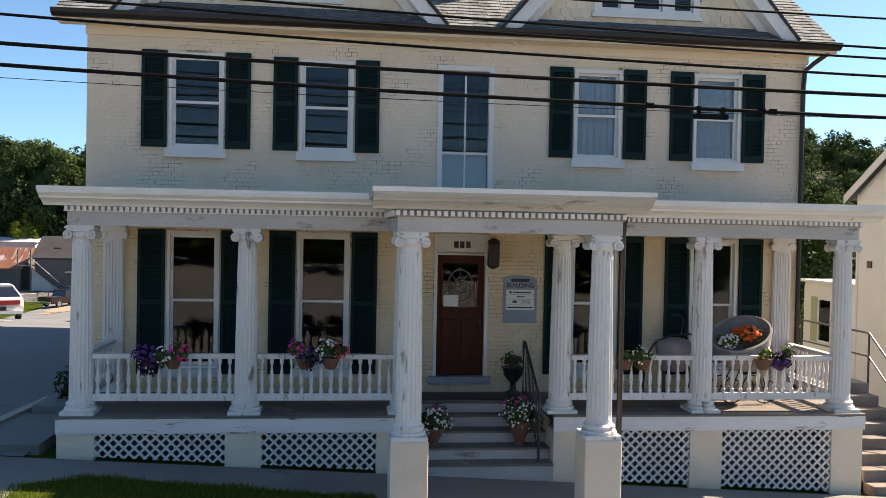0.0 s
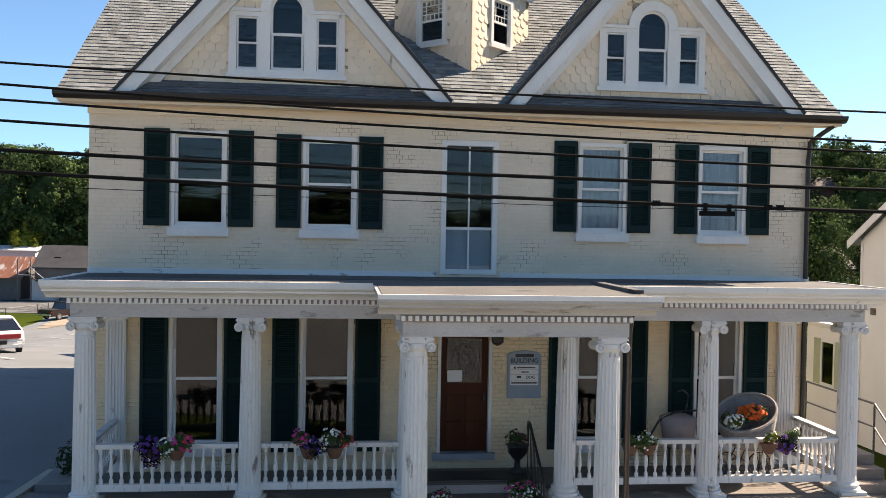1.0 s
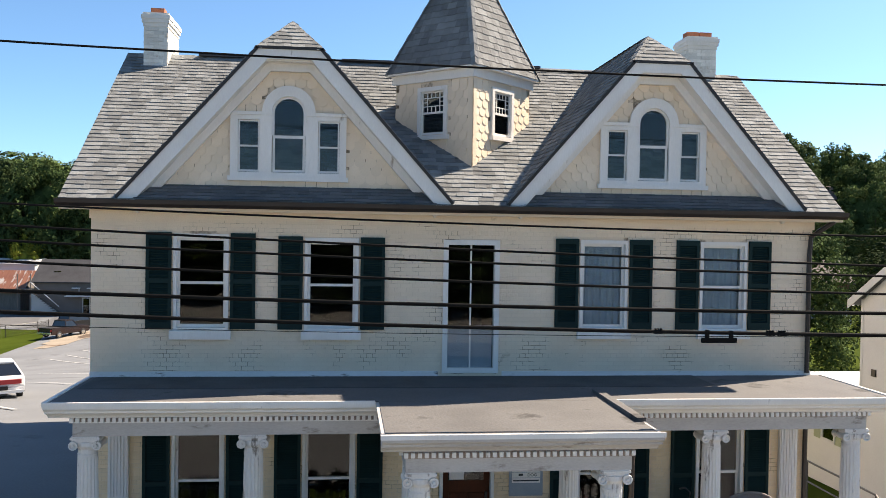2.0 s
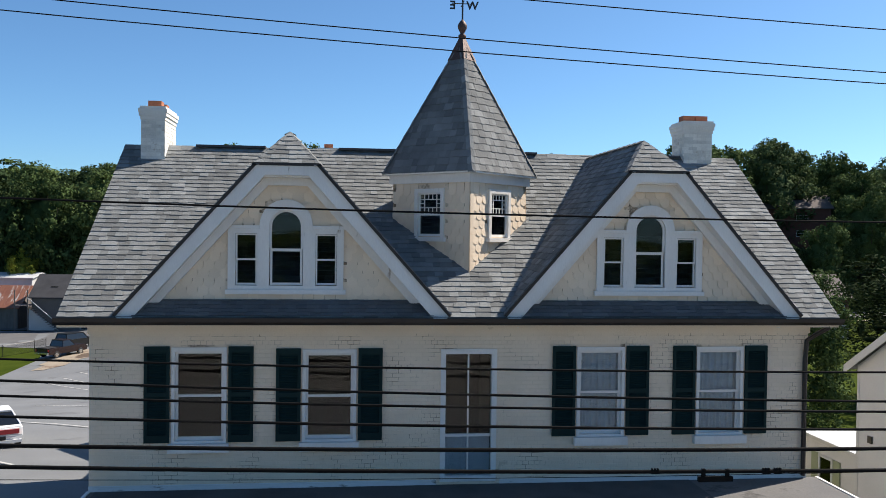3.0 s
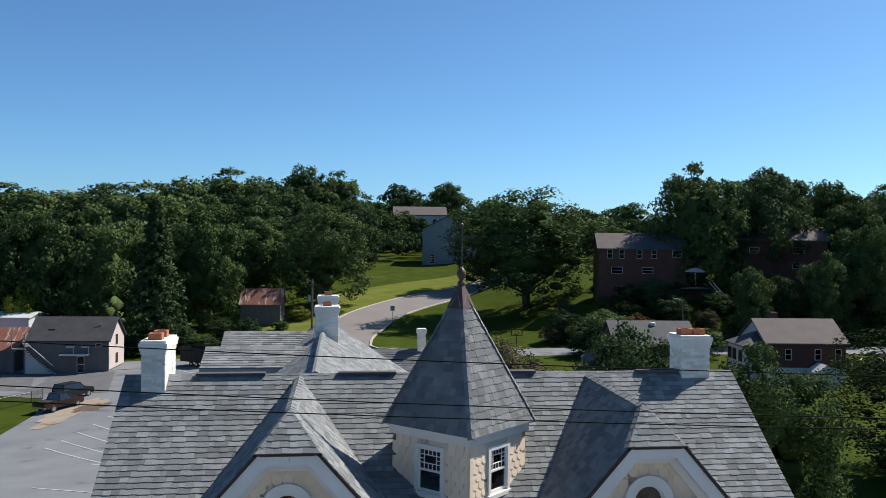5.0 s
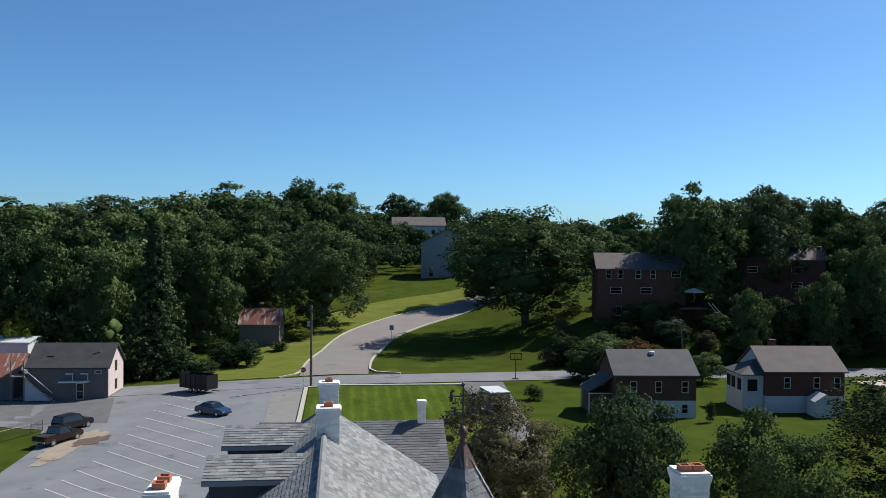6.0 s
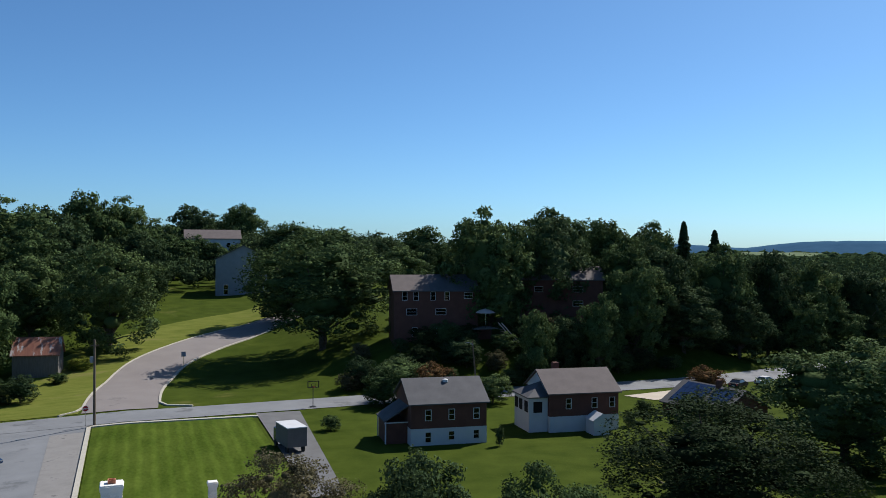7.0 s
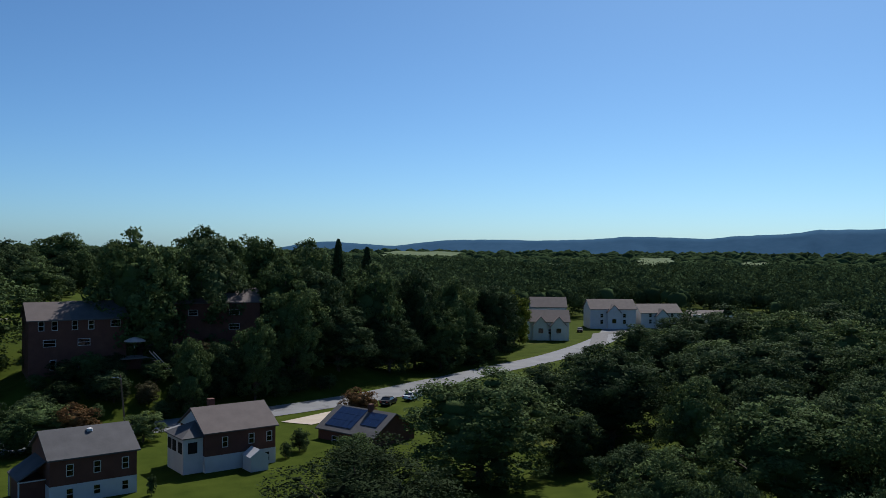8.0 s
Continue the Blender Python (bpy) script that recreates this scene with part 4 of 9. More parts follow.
for a, b, off in ((cor[3], cor[0], 0.02), (cor[0], cor[1], -0.01)):
    fm = face_frame(a, b)
    tw = (T_WIN[0] + off, T_WIN[1] + off, T_WIN[2], T_WIN[3])
    scales(turret, fm, lambda u, v: 0.07 < u < T_SIDE - 0.07 and v < T_EAVE - 0.2 and (fm @ Vector((u, 0, v))).z > EAVE_Z + ((fm @ Vector((u, 0, v))).y - EAVE_Y) * PITCH - 0.1, 0.09, T_SIDE, 7.8, T_EAVE - 0.15, [(tw[0] - 0.08, tw[1] + 0.08, tw[2] - 0.1, tw[3] + 0.1)], 0.19, 0.155)
    bm = bmesh.new()
    box(bm, -0.06, T_SIDE + 0.06, -0.05, 0.0, T_EAVE - 0.2, T_EAVE - 0.03, fm)
    part("turret_frieze", bm, "white", turret)
    bm = bmesh.new()
    u0 = T_SIDE - 0.1 if off > 0 else -0.024
    box(bm, u0, u0 + 0.124, -0.024, 0.0, 7.9, T_EAVE - 0.2, fm)
    part("corner_strip", bm, "scallop", turret)
    bm = bmesh.new()
    x0, x1, z0, z1 = tw
    for r in ((x0 - 0.08, x0, -0.05, 0.06, z0 - 0.02, z1 + 0.08), (x1, x1 + 0.08, -0.05, 0.06, z0 - 0.02, z1 + 0.08), (x0, x1, -0.05, 0.06, z1, z1 + 0.08), (x0 - 0.12, x1 + 0.12, -0.09, 0.06, z0 - 0.1, z0 - 0.021)):
        box(bm, *r, fm)
    w = part("window", bm, "white", turret, "white turret window with small-paned upper sash")
    bm = bmesh.new()
    zm = z0 + (z1 - z0) * 0.5
    f = 0.03
    for r in ((x0, x0 + f, 0, 0.03, z0, z1), (x1 - f, x1, 0, 0.03, z0, z1), (x0, x1, -0.002, 0.032, z0, z0 + 0.045), (x0, x1, -0.012, 0.03, zm - 0.02, zm + 0.02), (x0, x1, -0.002, 0.03, z1 - f, z1)):
        box(bm, *r, fm)
    # small border lights round a larger one
    iw, ih = x1 - x0 - 2 * f, z1 - f - zm - 0.02
    bx = [x0 + f + iw * t for t in (0.2, 0.8)]
    bz = [zm + 0.02 + ih * t for t in (0.3, 0.74)]
    for q in bx:
        box(bm, q - 0.008, q + 0.008, 0.004, 0.026, zm, z1, fm)
    for q in bz:
        box(bm, x0, x1, 0.005, 0.025, q - 0.008, q + 0.008, fm)
    for t in (0.4, 0.6):
        q = x0 + f + iw * t
        box(bm, q - 0.007, q + 0.007, 0.006, 0.024, zm, bz[0], fm)
        box(bm, q - 0.007, q + 0.007, 0.006, 0.024, bz[1], z1, fm)
    q = (bz[0] + bz[1]) / 2
    for xa, xb in ((x0, bx[0]), (bx[1], x1)):
        box(bm, xa, xb, 0.006, 0.024, q - 0.007, q + 0.007, fm)
    part("sash", bm, "white", w)
    bm = bmesh.new()
    box(bm, x0 + 0.02, x1 - 0.02, 0.014, 0.018, z0 + 0.02, z1 - 0.02, fm)
    part("pane", bm, "glass", w).visible_shadow = False
eav = [(TX, TY - TE), (TX + TE, TY), (TX, TY + TE), (TX - TE, TY)]
bm = bmesh.new()
prism(bm, [(x, y, T_EAVE - 0.03) for x, y in eav], (0, 0, 0.03))
part("turret_soffit", bm, "white", turret)
bm = bmesh.new()
vs = [bm.verts.new((x, y, T_EAVE + 0.002)) for x, y in eav]
ap = bm.verts.new((TX, TY, T_TOP))
bm.faces.new(list(reversed(vs)))
for i in range(4):
    bm.faces.new((vs[i], vs[(i + 1) % 4], ap))
spire = part("spire", bm, "deck", house, "steep pyramid spire of grey shingles")
for i, (a, b) in enumerate(((3, 0), (0, 1), (1, 2), (2, 3))):
    tri = [(*eav[a], T_EAVE), (*eav[b], T_EAVE), (TX, TY, T_TOP)]
    if i < 2:
        for vs, fs in shingle_pieces(tri, 0.15, 0.17, 70 + i, 0.016):
            c = sum(vs, Vector()) / len(vs)
            ob = raw("shingle", [v - c for v in vs], fs, "shingle_one", spire)
            ob.location = c
    else:
        shingled("shingle_course", [tri], spire, exposure=0.15, width=0.25, seed=70 + i)
bm = bmesh.new()
for c in eav:
    p, q = Vector((*c, T_EAVE)), Vector((TX, TY, T_TOP))
    d = (q - p).normalized()
    s = d.cross(Vector((0, 0, 1))).normalized()
    n = 20
    for i in range(n):
        a = p + d * (i * (q - p).length / n) + Vector((0, 0, 0.03 + 0.008 * (i % 2)))
        prism(bm, [a - s * 0.075 - Vector((0, 0, 0.06)), a, a + s * 0.075 - Vector((0, 0, 0.06)), a - Vector((0, 0, 0.05))], d * 0.14)
part("hip_cap", bm, "shingle", spire)
bm = bmesh.new()
h = 0.46
zc = T_TOP - h
kk = TE * h / (T_TOP - T_EAVE) + 0.035
vs = [bm.verts.new((TX + dx * kk, TY + dy * kk, zc)) for dx, dy in ((0, -1), (1, 0), (0, 1), (-1, 0))]
ts = [bm.verts.new((TX + dx * 0.05, TY + dy * 0.05, T_TOP + 0.04)) for dx, dy in ((0, -1), (1, 0), (0, 1), (-1, 0))]
for i in range(4):
    bm.faces.new((vs[i], vs[(i + 1) % 4], ts[(i + 1) % 4], ts[i]))
bm.faces.new(ts)
part("copper_cap", bm, "copper", spire, "brown copper spire cap")
bm = bmesh.new()
lathe(bm, [(0.05, 12.7), (0.08, 12.75), (0.08, 12.78), (0.04, 12.82), (0.06, 12.86), (0.095, 12.93), (0.095, 12.99), (0.06, 13.05), (0.02, 13.1)], 12, (TX, TY, 0))
part("finial_ball", bm, "copper", spire, "brown copper ball finial", True)

# weather vane
vane = thing("weather_vane", "dark metal weather vane with arrow and compass letters on the spire", "weather vane")
bm = bmesh.new()
tube(bm, [(TX, TY, 13.08), (TX, TY, 13.92)], 0.018, 8)
lathe(bm, [(0.0, 13.9), (0.04, 13.93), (0.04, 13.96), (0.0, 14.0)], 8, (TX, TY, 0))
part("rod", bm, "dark", vane)
bm = bmesh.new()
tube(bm, [(TX - 0.22, TY, 13.42), (TX + 0.22, TY, 13.42)], 0.009, 6)
tube(bm, [(TX, TY - 0.22, 13.42), (TX, TY + 0.22, 13.42)], 0.009, 6)
part("compass_arm", bm, "dark", vane)
bm = bmesh.new()
tube(bm, [(TX - 0.2, TY, 13.69), (TX + 0.2, TY, 13.72)], 0.014, 6)
prism(bm, [(TX + 0.18, TY - 0.008, 13.66), (TX + 0.3, TY - 0.008, 13.72), (TX + 0.18, TY - 0.008, 13.78)], (0, 0.016, 0))
part("arrow", bm, "dark", vane)
bm = bmesh.new()
prism(bm, [(TX - 0.3 + 0.065 * c, TY - 0.008, 13.69 + 0.65 * z) for c, z in ((0.2, -0.17), (1.2, -0.15), (1.4, 0.0), (1.0, 0.1), (1.6, 0.17), (1.9, 0.12), (1.7, 0.22), (1.0, 0.23), (0.4, 0.12), (0.3, 0.0), (-0.4, 0.0), (0.2, -0.06))], (0, 0.016, 0))
part("tail_figure", bm, "dark", vane)
for ch, x, mirror in (("E", TX - 0.2, True), ("W", TX + 0.2, False)):
    cu = bpy.data.curves.new("letter", "FONT")
    cu.body, cu.size, cu.extrude, cu.align_x, cu.offset = ch, 0.23, 0.008, "CENTER", 0.006
    tmp = new("letter_form", cu)
    me = bpy.data.meshes.new_from_object(tmp.evaluated_get(bpy.context.evaluated_depsgraph_get()))
    bpy.data.objects.remove(tmp)
    ob = link_mesh("compass_letter", me, "dark", vane)
    ob.matrix_basis = Matrix.Translation((x, TY, 13.31)) @ Matrix.Rotation(radians(90), 4, "X") @ Matrix.Diagonal((-1 if mirror else 1, 1, 1, 1))


# ---- chimneys ----
def chimney(x0, x1, y0, y1, z0, z1, pots, name="chimney", label="whitewashed brick chimney with corbelled top"):
    c = part(name, boxes((x0, x1, y0, y1, z0, z1 - 0.28)), "chimney", house, label)
    bm = bmesh.new()
    for i, (dz, o) in enumerate(((0.3, 0.02), (0.22, 0.045), (0.14, 0.06), (0.06, 0.03))):
        box(bm, x0 - o, x1 + o, y0 - o, y1 + o, z1 - dz, z1 - dz + (0.08 if i < 3 else 0.05))
    part("corbel", bm, "chimney", c)
    # courses of bricks standing a little in and out of the shaft
    rb = random.Random(int(x0 * 100) + int(y0 * 7))
    bm = bmesh.new()
    for i in range(int((z1 - 0.3 - z0) / 0.075)):
        z = z0 + i * 0.075
        for n_, (a0, a1) in enumerate(((x0, x1), (y0, y1))):
            u = a0 - (0.1 if i % 2 else 0.0)
            while u < a1:
                p, q = max(a0 + 0.002, u + 0.004), min(a1 - 0.002, u + 0.2)
                if q - p > 0.03:
                    for side in (0, 1):
                        o = 0.006 + rb.uniform(0, 0.009)
                        if n_ == 0:
                            box(bm, p, q, (y0 - o if side == 0 else y1 - 0.001), (y0 + 0.001 if side == 0 else y1 + o), z + 0.004, z + 0.071)
                        else:
                            box(bm, (x0 - o if side == 0 else x1 - 0.001), (x0 + 0.001 if side == 0 else x1 + o), p, q, z + 0.004, z + 0.071)
                u += 0.205
    tagged(part("brickwork", bm, "chimney_brick", c), kind="stuff")
    for px, py in pots:
        bm = bmesh.new()
        frame_xz(bm, (px - 0.14, px + 0.14, py - 0.14, py + 0.14), (px - 0.1, px + 0.1, py - 0.1, py + 0.1), 0.0, 0.14)
        for v in bm.verts:
            v.co = (v.co.x, v.co.z, z1 - 0.01 + v.co.y)
        part("flue_pot", bm, "terracotta", c, "orange terracotta flue pot")


chimney(-4.48, -4.0, 19.3, 20.5, 9.0, 11.42, [(-4.24, 19.6), (-4.24, 20.15)])
chimney(7.66, 8.32, 19.55, 20.3, 9.2, 11.46, [(7.83, 19.85), (8.14, 19.85)])
part("chimney_base", boxes((7.6, 8.38, 19.47, 20.38, 9.6, 10.22)), "white", house, "white flashed chimney base")

# ---- rear wing ----
RWX, RWZ, RWY = -0.8, 10.55, 33.2
SL = 0.65
rl = [(RWX - 4.1, RIDGE_Y, RWZ - 4.1 * SL), (RWX - 4.1, RWY, RWZ - 4.1 * SL), (RWX, RWY, RWZ), (RWX, RIDGE_Y, RWZ)]
rr = [(RWX + 4.2, RIDGE_Y, RWZ - 4.2 * SL), (RWX + 4.2, RWY, RWZ - 4.2 * SL), (RWX, RWY, RWZ), (RWX, RIDGE_Y, RWZ)]
bm = bmesh.new()
for o in (rl, rr):
    prism(bm, o, (0, 0, -0.09))
rear = part("rear_roof", bm, "deck", house, "grey shingle roof of the rear wing")
shingled("shingle_course", [rl, rr], rear, exposure=0.15, width=0.3, seed=90)
part("rear_wall", boxes((-4.6, 3.1, 24.3, 33.0, -1.6, 7.8)), "brick_paint", house)
bm = bmesh.new()
prism(bm, [(-4.6, 32.9, 7.8), (3.1, 32.9, 7.8), (RWX, 32.9, RWZ - 0.12)], (0, 0.1, 0))
part("rear_wall", bm, "brick_paint", house)
bm = bmesh.new()
tube(bm, [(RWX - 0.02, RIDGE_Y + 0.1, RWZ), (RWX - 0.02, 28.2, RWZ)], 0.1, 8)
part("ridge_roll", bm, "shingle", rear)
for yc in (26.9, 31.2):
    zr = 10.3
    f = [(-4.28, yc - 1.2, zr - 0.45), (-1.8, yc - 1.2, zr - 0.45), (-1.15, yc, zr), (-4.28, yc, zr)]
    b = [(x, 2 * yc - y, z) for x, y, z in f]
    bm = bmesh.new()
    prism(bm, f, (0, 0, -0.07))
    prism(bm, b, (0, 0, -0.07))
    d = part("dormer_roof", bm, "deck", house, "grey shingle dormer roof")
    shingled("shingle_course", [f, b], d, exposure=0.15, width=0.3, seed=int(yc))
    bm = bmesh.new()
    box(bm, -4.1, -1.9, yc - 0.95, yc + 0.95, 7.9, zr - 0.5)
    prism(bm, [(-4.1, yc - 0.95, zr - 0.5), (-4.1, yc + 0.95, zr - 0.5), (-4.1, yc, zr - 0.12)], (0.1, 0, 0))
    # dark roofing colour puts the shade on the dormer walls into their surface
    part("dormer_wall", bm, "slate_roof", house)
    bm = bmesh.new()
    x = -4.28
    while x < -1.3:
        prism(bm, [(x, yc - 0.14, zr - 0.03), (x, yc, zr + 0.035), (x, yc + 0.14, zr - 0.03), (x, yc, zr - 0.02)], (0.2, 0, 0))
        x += 0.205
    part("ridge_cap", bm, "shingle", d)
    part("eave_board", boxes((-4.28, -1.85, yc - 1.215, yc - 1.19, zr - 0.6, zr - 0.46)), "siding_grey", d)
chimney(-1.04, -0.32, 28.2, 28.9, 9.6, 11.45, [(-0.68, 28.55)], "chimney", "white rear chimney with red flue pot")
chimney(-1.08, -0.36, 33.2, 33.9, 6.0, 11.45, [(-0.72, 33.55)], "chimney", "white rear chimney with red flue pot")
lo = [(-3.9, 36.4, 6.3), (4.5, 36.4, 6.3), (4.5, 40.0, 8.55), (-3.9, 40.0, 8.55)]
lb = [(x, 80 - y, z) for x, y, z in lo]
bm = bmesh.new()
prism(bm, lo, (0, 0, -0.08))
prism(bm, lb, (0, 0, -0.08))
low = part("low_wing_roof", bm, "deck", house, "grey shingle roof of the low rear wing")
shingled("shingle_course", [lo, lb], low, exposure=0.16, width=0.32, seed=95, mat="shingle_dark")
part("low_wing_wall", boxes((-3.6, 4.2, 33.0, 43.2, -2.5, 6.3)), "brick_paint", house)
bm = bmesh.new()
for x in (-3.6, 4.1):
    prism(bm, [(x, 36.6, 6.3), (x, 43.2, 6.3), (x, 40, 8.4)], (0.1, 0, 0))
part("low_wing_wall", bm, "brick_paint", house)
chimney(3.3, 3.65, 39.8, 40.15, 8.0, 9.5, [], "chimney", "small white chimney on the low wing")


# ---- windows of the front ----
def sash_window(o, y, name, label, sill=True, curtain=False, drape=False):
    x0, x1, z0, z1 = o
    c = 0.055
    w = part("window", framed((x0, x1, z0, z1), (c, 0.04, c * 1.3), y - 0.02, y + 0.16), "white", house, label)
    if sill:
        part("window_sill", boxes((x0 - 0.05, x1 + 0.05, y - 0.1, y + 0.1, z0 - 0.15, z0 - 0.002)), "white", w)
    sash(w, x0 + c, x1 - c, z0 + 0.04, z1 - c * 1.3, y + 0.09, 0.045)
    if curtain:
        bm = bmesh.new()
        n = 36
        verts = []
        for k in range(n + 1):
            t = k / n
            x = x0 + 0.06 + (x1 - x0 - 0.12) * t
            yy = y + 0.15 + 0.015 * math.sin(t * 40)
            verts.append((bm.verts.new((x, yy, z0 + 0.06)), bm.verts.new((x, yy, z1 - 0.06))))
        for a, b in zip(verts, verts[1:]):
            bm.faces.new((a[0], b[0], b[1], a[1]))
        part("curtain", bm, "curtain", w, "white lace curtain")
    return w


for i, o in enumerate(UP):
    sash_window(o, HY, "window", "white double-hung upper window with lace curtain" if i > 1 else "white double-hung upper window with dark room behind", True, i > 1)
for i, o in enumerate(LOW):
    sash_window(o, HY, "window", "tall white double-hung porch window", True)
# tall narrow window over the porch door, two lights wide
x0, x1, z0, z1 = MID
w = part("window", framed((x0 - 0.03, x1 + 0.03, z0, z1), 0.09, HY - 0.03, HY + 0.15), "white", house, "tall narrow two-light window above the porch roof")
xm = (x0 + x1) / 2
part("mullion", boxes((xm - 0.014, xm + 0.014, HY + 0.05, HY + 0.09, z0 + 0.09, z1 - 0.09), (x0 + 0.06, x1 - 0.06, HY + 0.045, HY + 0.095, 5.1, 5.15)), "white", w)
part("pane", boxes((x0 + 0.05, x1 - 0.05, HY + 0.07, HY + 0.075, z0 + 0.05, z1 - 0.05)), "glass", w).visible_shadow = False
part("blind", boxes((x0 + 0.07, x1 - 0.07, HY + 0.12, HY + 0.125, z0 + 0.05, 5.1)), "curtain", w, "pale half blind")


def shutter(x0, x1, z0, z1, y):
    f = 0.055
    bm = framed((x0, x1, z0, z1), (f, 0.13, 0.1), y - 0.045, y - 0.004)
    box(bm, x0 + f - 0.001, x1 - f + 0.001, y - 0.043, y - 0.006, (z0 + z1) / 2 - 0.04, (z0 + z1) / 2 + 0.04)
    s = part("shutter", bm, "shutter", house, "dark green louvred wooden shutter")
    part("back_panel", boxes((x0 + f - 0.01, x1 - f + 0.01, y - 0.012, y - 0.0055, z0 + 0.1, z1 - 0.08)), "shutter", s)
    bm = bmesh.new()
    z = z0 + 0.14
    while z < z1 - 0.12:
        prism(bm, [(x0 + f, y - 0.04, z), (x0 + f, y - 0.01, z + 0.03), (x0 + f, y - 0.006, z + 0.03), (x0 + f, y - 0.036, z)], (x1 - x0 - 2 * f, 0, 0))
        z += 0.042
    tagged(part("louvre", bm, "shutter", s), kind="stuff")


for o in UP:
    wd = 0.43
    shutter(o[0] - wd - 0.03, o[0] - 0.03, o[2] + 0.02, o[3] + 0.02, HY)
    shutter(o[1] + 0.03, o[1] + wd + 0.03, o[2] + 0.02, o[3] + 0.02, HY)
for o in LOW:
    wd = 0.46
    shutter(o[0] - wd - 0.03, o[0] - 0.03, o[2] - 0.1, o[3] + 0.02, HY)
    shutter(o[1] + 0.03, o[1] + wd + 0.03, o[2] - 0.1, o[3] + 0.02, HY)

# ---- front door ----
x0, x1, z0, z1 = DOOR
door = part("door", boxes((x0 + 0.06, x1 - 0.06, HY + 0.1, HY + 0.145, z0 + 0.06, 2.32), (x0 + 0.06, x0 + 0.17, HY + 0.1, HY + 0.145, 2.32, 3.28), (x1 - 0.17, x1 - 0.06, HY + 0.1, HY + 0.145, 2.32, 3.28), (x0 + 0.17, x1 - 0.17, HY + 0.1, HY + 0.145, 3.13, 3.28)), "door_wood", house, "red-brown panelled wooden front door with leaded glass")
part("door_panel", boxes(*[(a, b, HY + 0.07, HY + 0.099, c, d) for a, b in ((x0 + 0.18, x0 + 0.46), (x0 + 0.53, x1 - 0.18)) for c, d in ((1.2, 1.62), (1.7, 2.1))]), "door_wood", door)
part("pane", boxes((x0 + 0.17, x1 - 0.17, HY + 0.118, HY + 0.124, 2.32, 3.13)), "glass", door, "decorative glass").visible_shadow = False
bm = bmesh.new()
cxd, czd = (x0 + x1) / 2, 2.73
for r in (0.12, 0.24):
    ring_xz(bm, [(cxd + r * math.cos(a), czd + r * 1.25 * math.sin(a)) for a in span(0, 2 * math.pi, 28)], [(cxd + (r - 0.025) * math.cos(a), czd + (r - 0.025) * 1.25 * math.sin(a)) for a in span(0, 2 * math.pi, 28)], HY + 0.105, HY + 0.116)
for k in range(8):
    a = k * math.pi / 4
    beam(bm, (cxd + 0.12 * math.cos(a), HY + 0.106, czd + 0.15 * math.sin(a)), (cxd + 0.27 * math.cos(a), HY + 0.106, czd + 0.33 * math.sin(a)), (0, 1, 0), 0.009, (-math.sin(a), 0, math.cos(a)), 0.016)
part("leading", bm, "lead", door, "grey leaded wreath pattern in the glass")
part("notice", boxes((x0 + 0.19, x0 + 0.46, HY + 0.094, HY + 0.098, 2.34, 2.55)), "white", door, "small white paper notice")
part("door_handle", boxes((x1 - 0.15, x1 - 0.11, HY + 0.05, HY + 0.1, 2.0, 2.12)), "dark", door, "dark metal handle")
df = part("door_frame", boxes((x0, x0 + 0.058, HY - 0.03, HY + 0.16, z0 + 0.06, z1), (x1 - 0.058, x1, HY - 0.03, HY + 0.16, z0 + 0.06, z1), (x0 + 0.058, x1 - 0.058, HY - 0.03, HY + 0.16, z1 - 0.04, z1), (x0 + 0.058, x1 - 0.058, HY - 0.02, HY + 0.16, 3.28, 3.31)), "white", house, "white painted door frame")
part("transom_board", boxes((x0 + 0.06, x1 - 0.06, HY + 0.05, HY + 0.1, 3.312, z1 - 0.042)), "white", df, "cream transom board with dark bars in place of the number")
part("number_bar", boxes(*[(x0 + 0.36 + k * 0.11, x0 + 0.44 + k * 0.11, HY + 0.042, HY + 0.049, 3.41, 3.53) for k in range(3)]), "dark", df)
part("door_sill", boxes((x0 - 0.08, x1 + 0.06, HY - 0.12, HY + 0.16, z0 - 0.06, z0 + 0.058)), "bluegrey", house, "blue-grey painted door sill")
bm = bmesh.new()
box(bm, 2.53, 2.72, HY - 0.3, HY - 0.12, 3.1, 3.5)
lathe(bm, [(0.02, 3.04), (0.08, 3.07), (0.1, 3.1)], 8, (2.625, HY - 0.21, 0))
lathe(bm, [(0.12, 3.5), (0.1, 3.56), (0.03, 3.6)], 8, (2.625, HY - 0.21, 0))
box(bm, 2.6, 2.65, HY - 0.12, HY, 3.4, 3.44)
tagged(part("wall_lantern", bm, "gutter"), "dark metal porch lantern on the wall beside the door", "lantern")

# ---- board sign by the door ----
sign = thing("wall_sign", "grey-blue arched board sign with white panels on the brick wall", "sign")
bm = bmesh.new()
prism(bm, [(2.85, HY - 0.004, 2.06)] + [(x, HY - 0.004, z) for x, z in [(3.47, 2.06), (3.47, 2.84)] + [(3.16 + 0.31 * math.cos(a), 2.84 + 0.09 * math.sin(a)) for a in span(0, math.pi, 10)][1:-1] + [(2.85, 2.84)]], (0, -0.035, 0))
part("board", bm, "bluegrey", sign)
part("panel", boxes((2.9, 3.42, HY - 0.044, HY - 0.0395, 2.3, 2.67)), "white", sign, "white lettered panel")
part("text_bar", boxes((2.99, 3.33, HY - 0.043, HY - 0.0395, 2.81, 2.87)), "dark", sign)
bars = [(2.96, 3.0, 2.6, 2.64), (3.02, 3.36, 2.61, 2.63), (3.1, 3.24, 2.53, 2.55), (3.02, 3.1, 2.43, 2.47), (2.92, 3.4, 2.33, 2.355)]
part("text_bar", boxes(*[(a, b, HY - 0.047, HY - 0.0445, c, d) for a, b, c, d in bars]), "dark", sign)
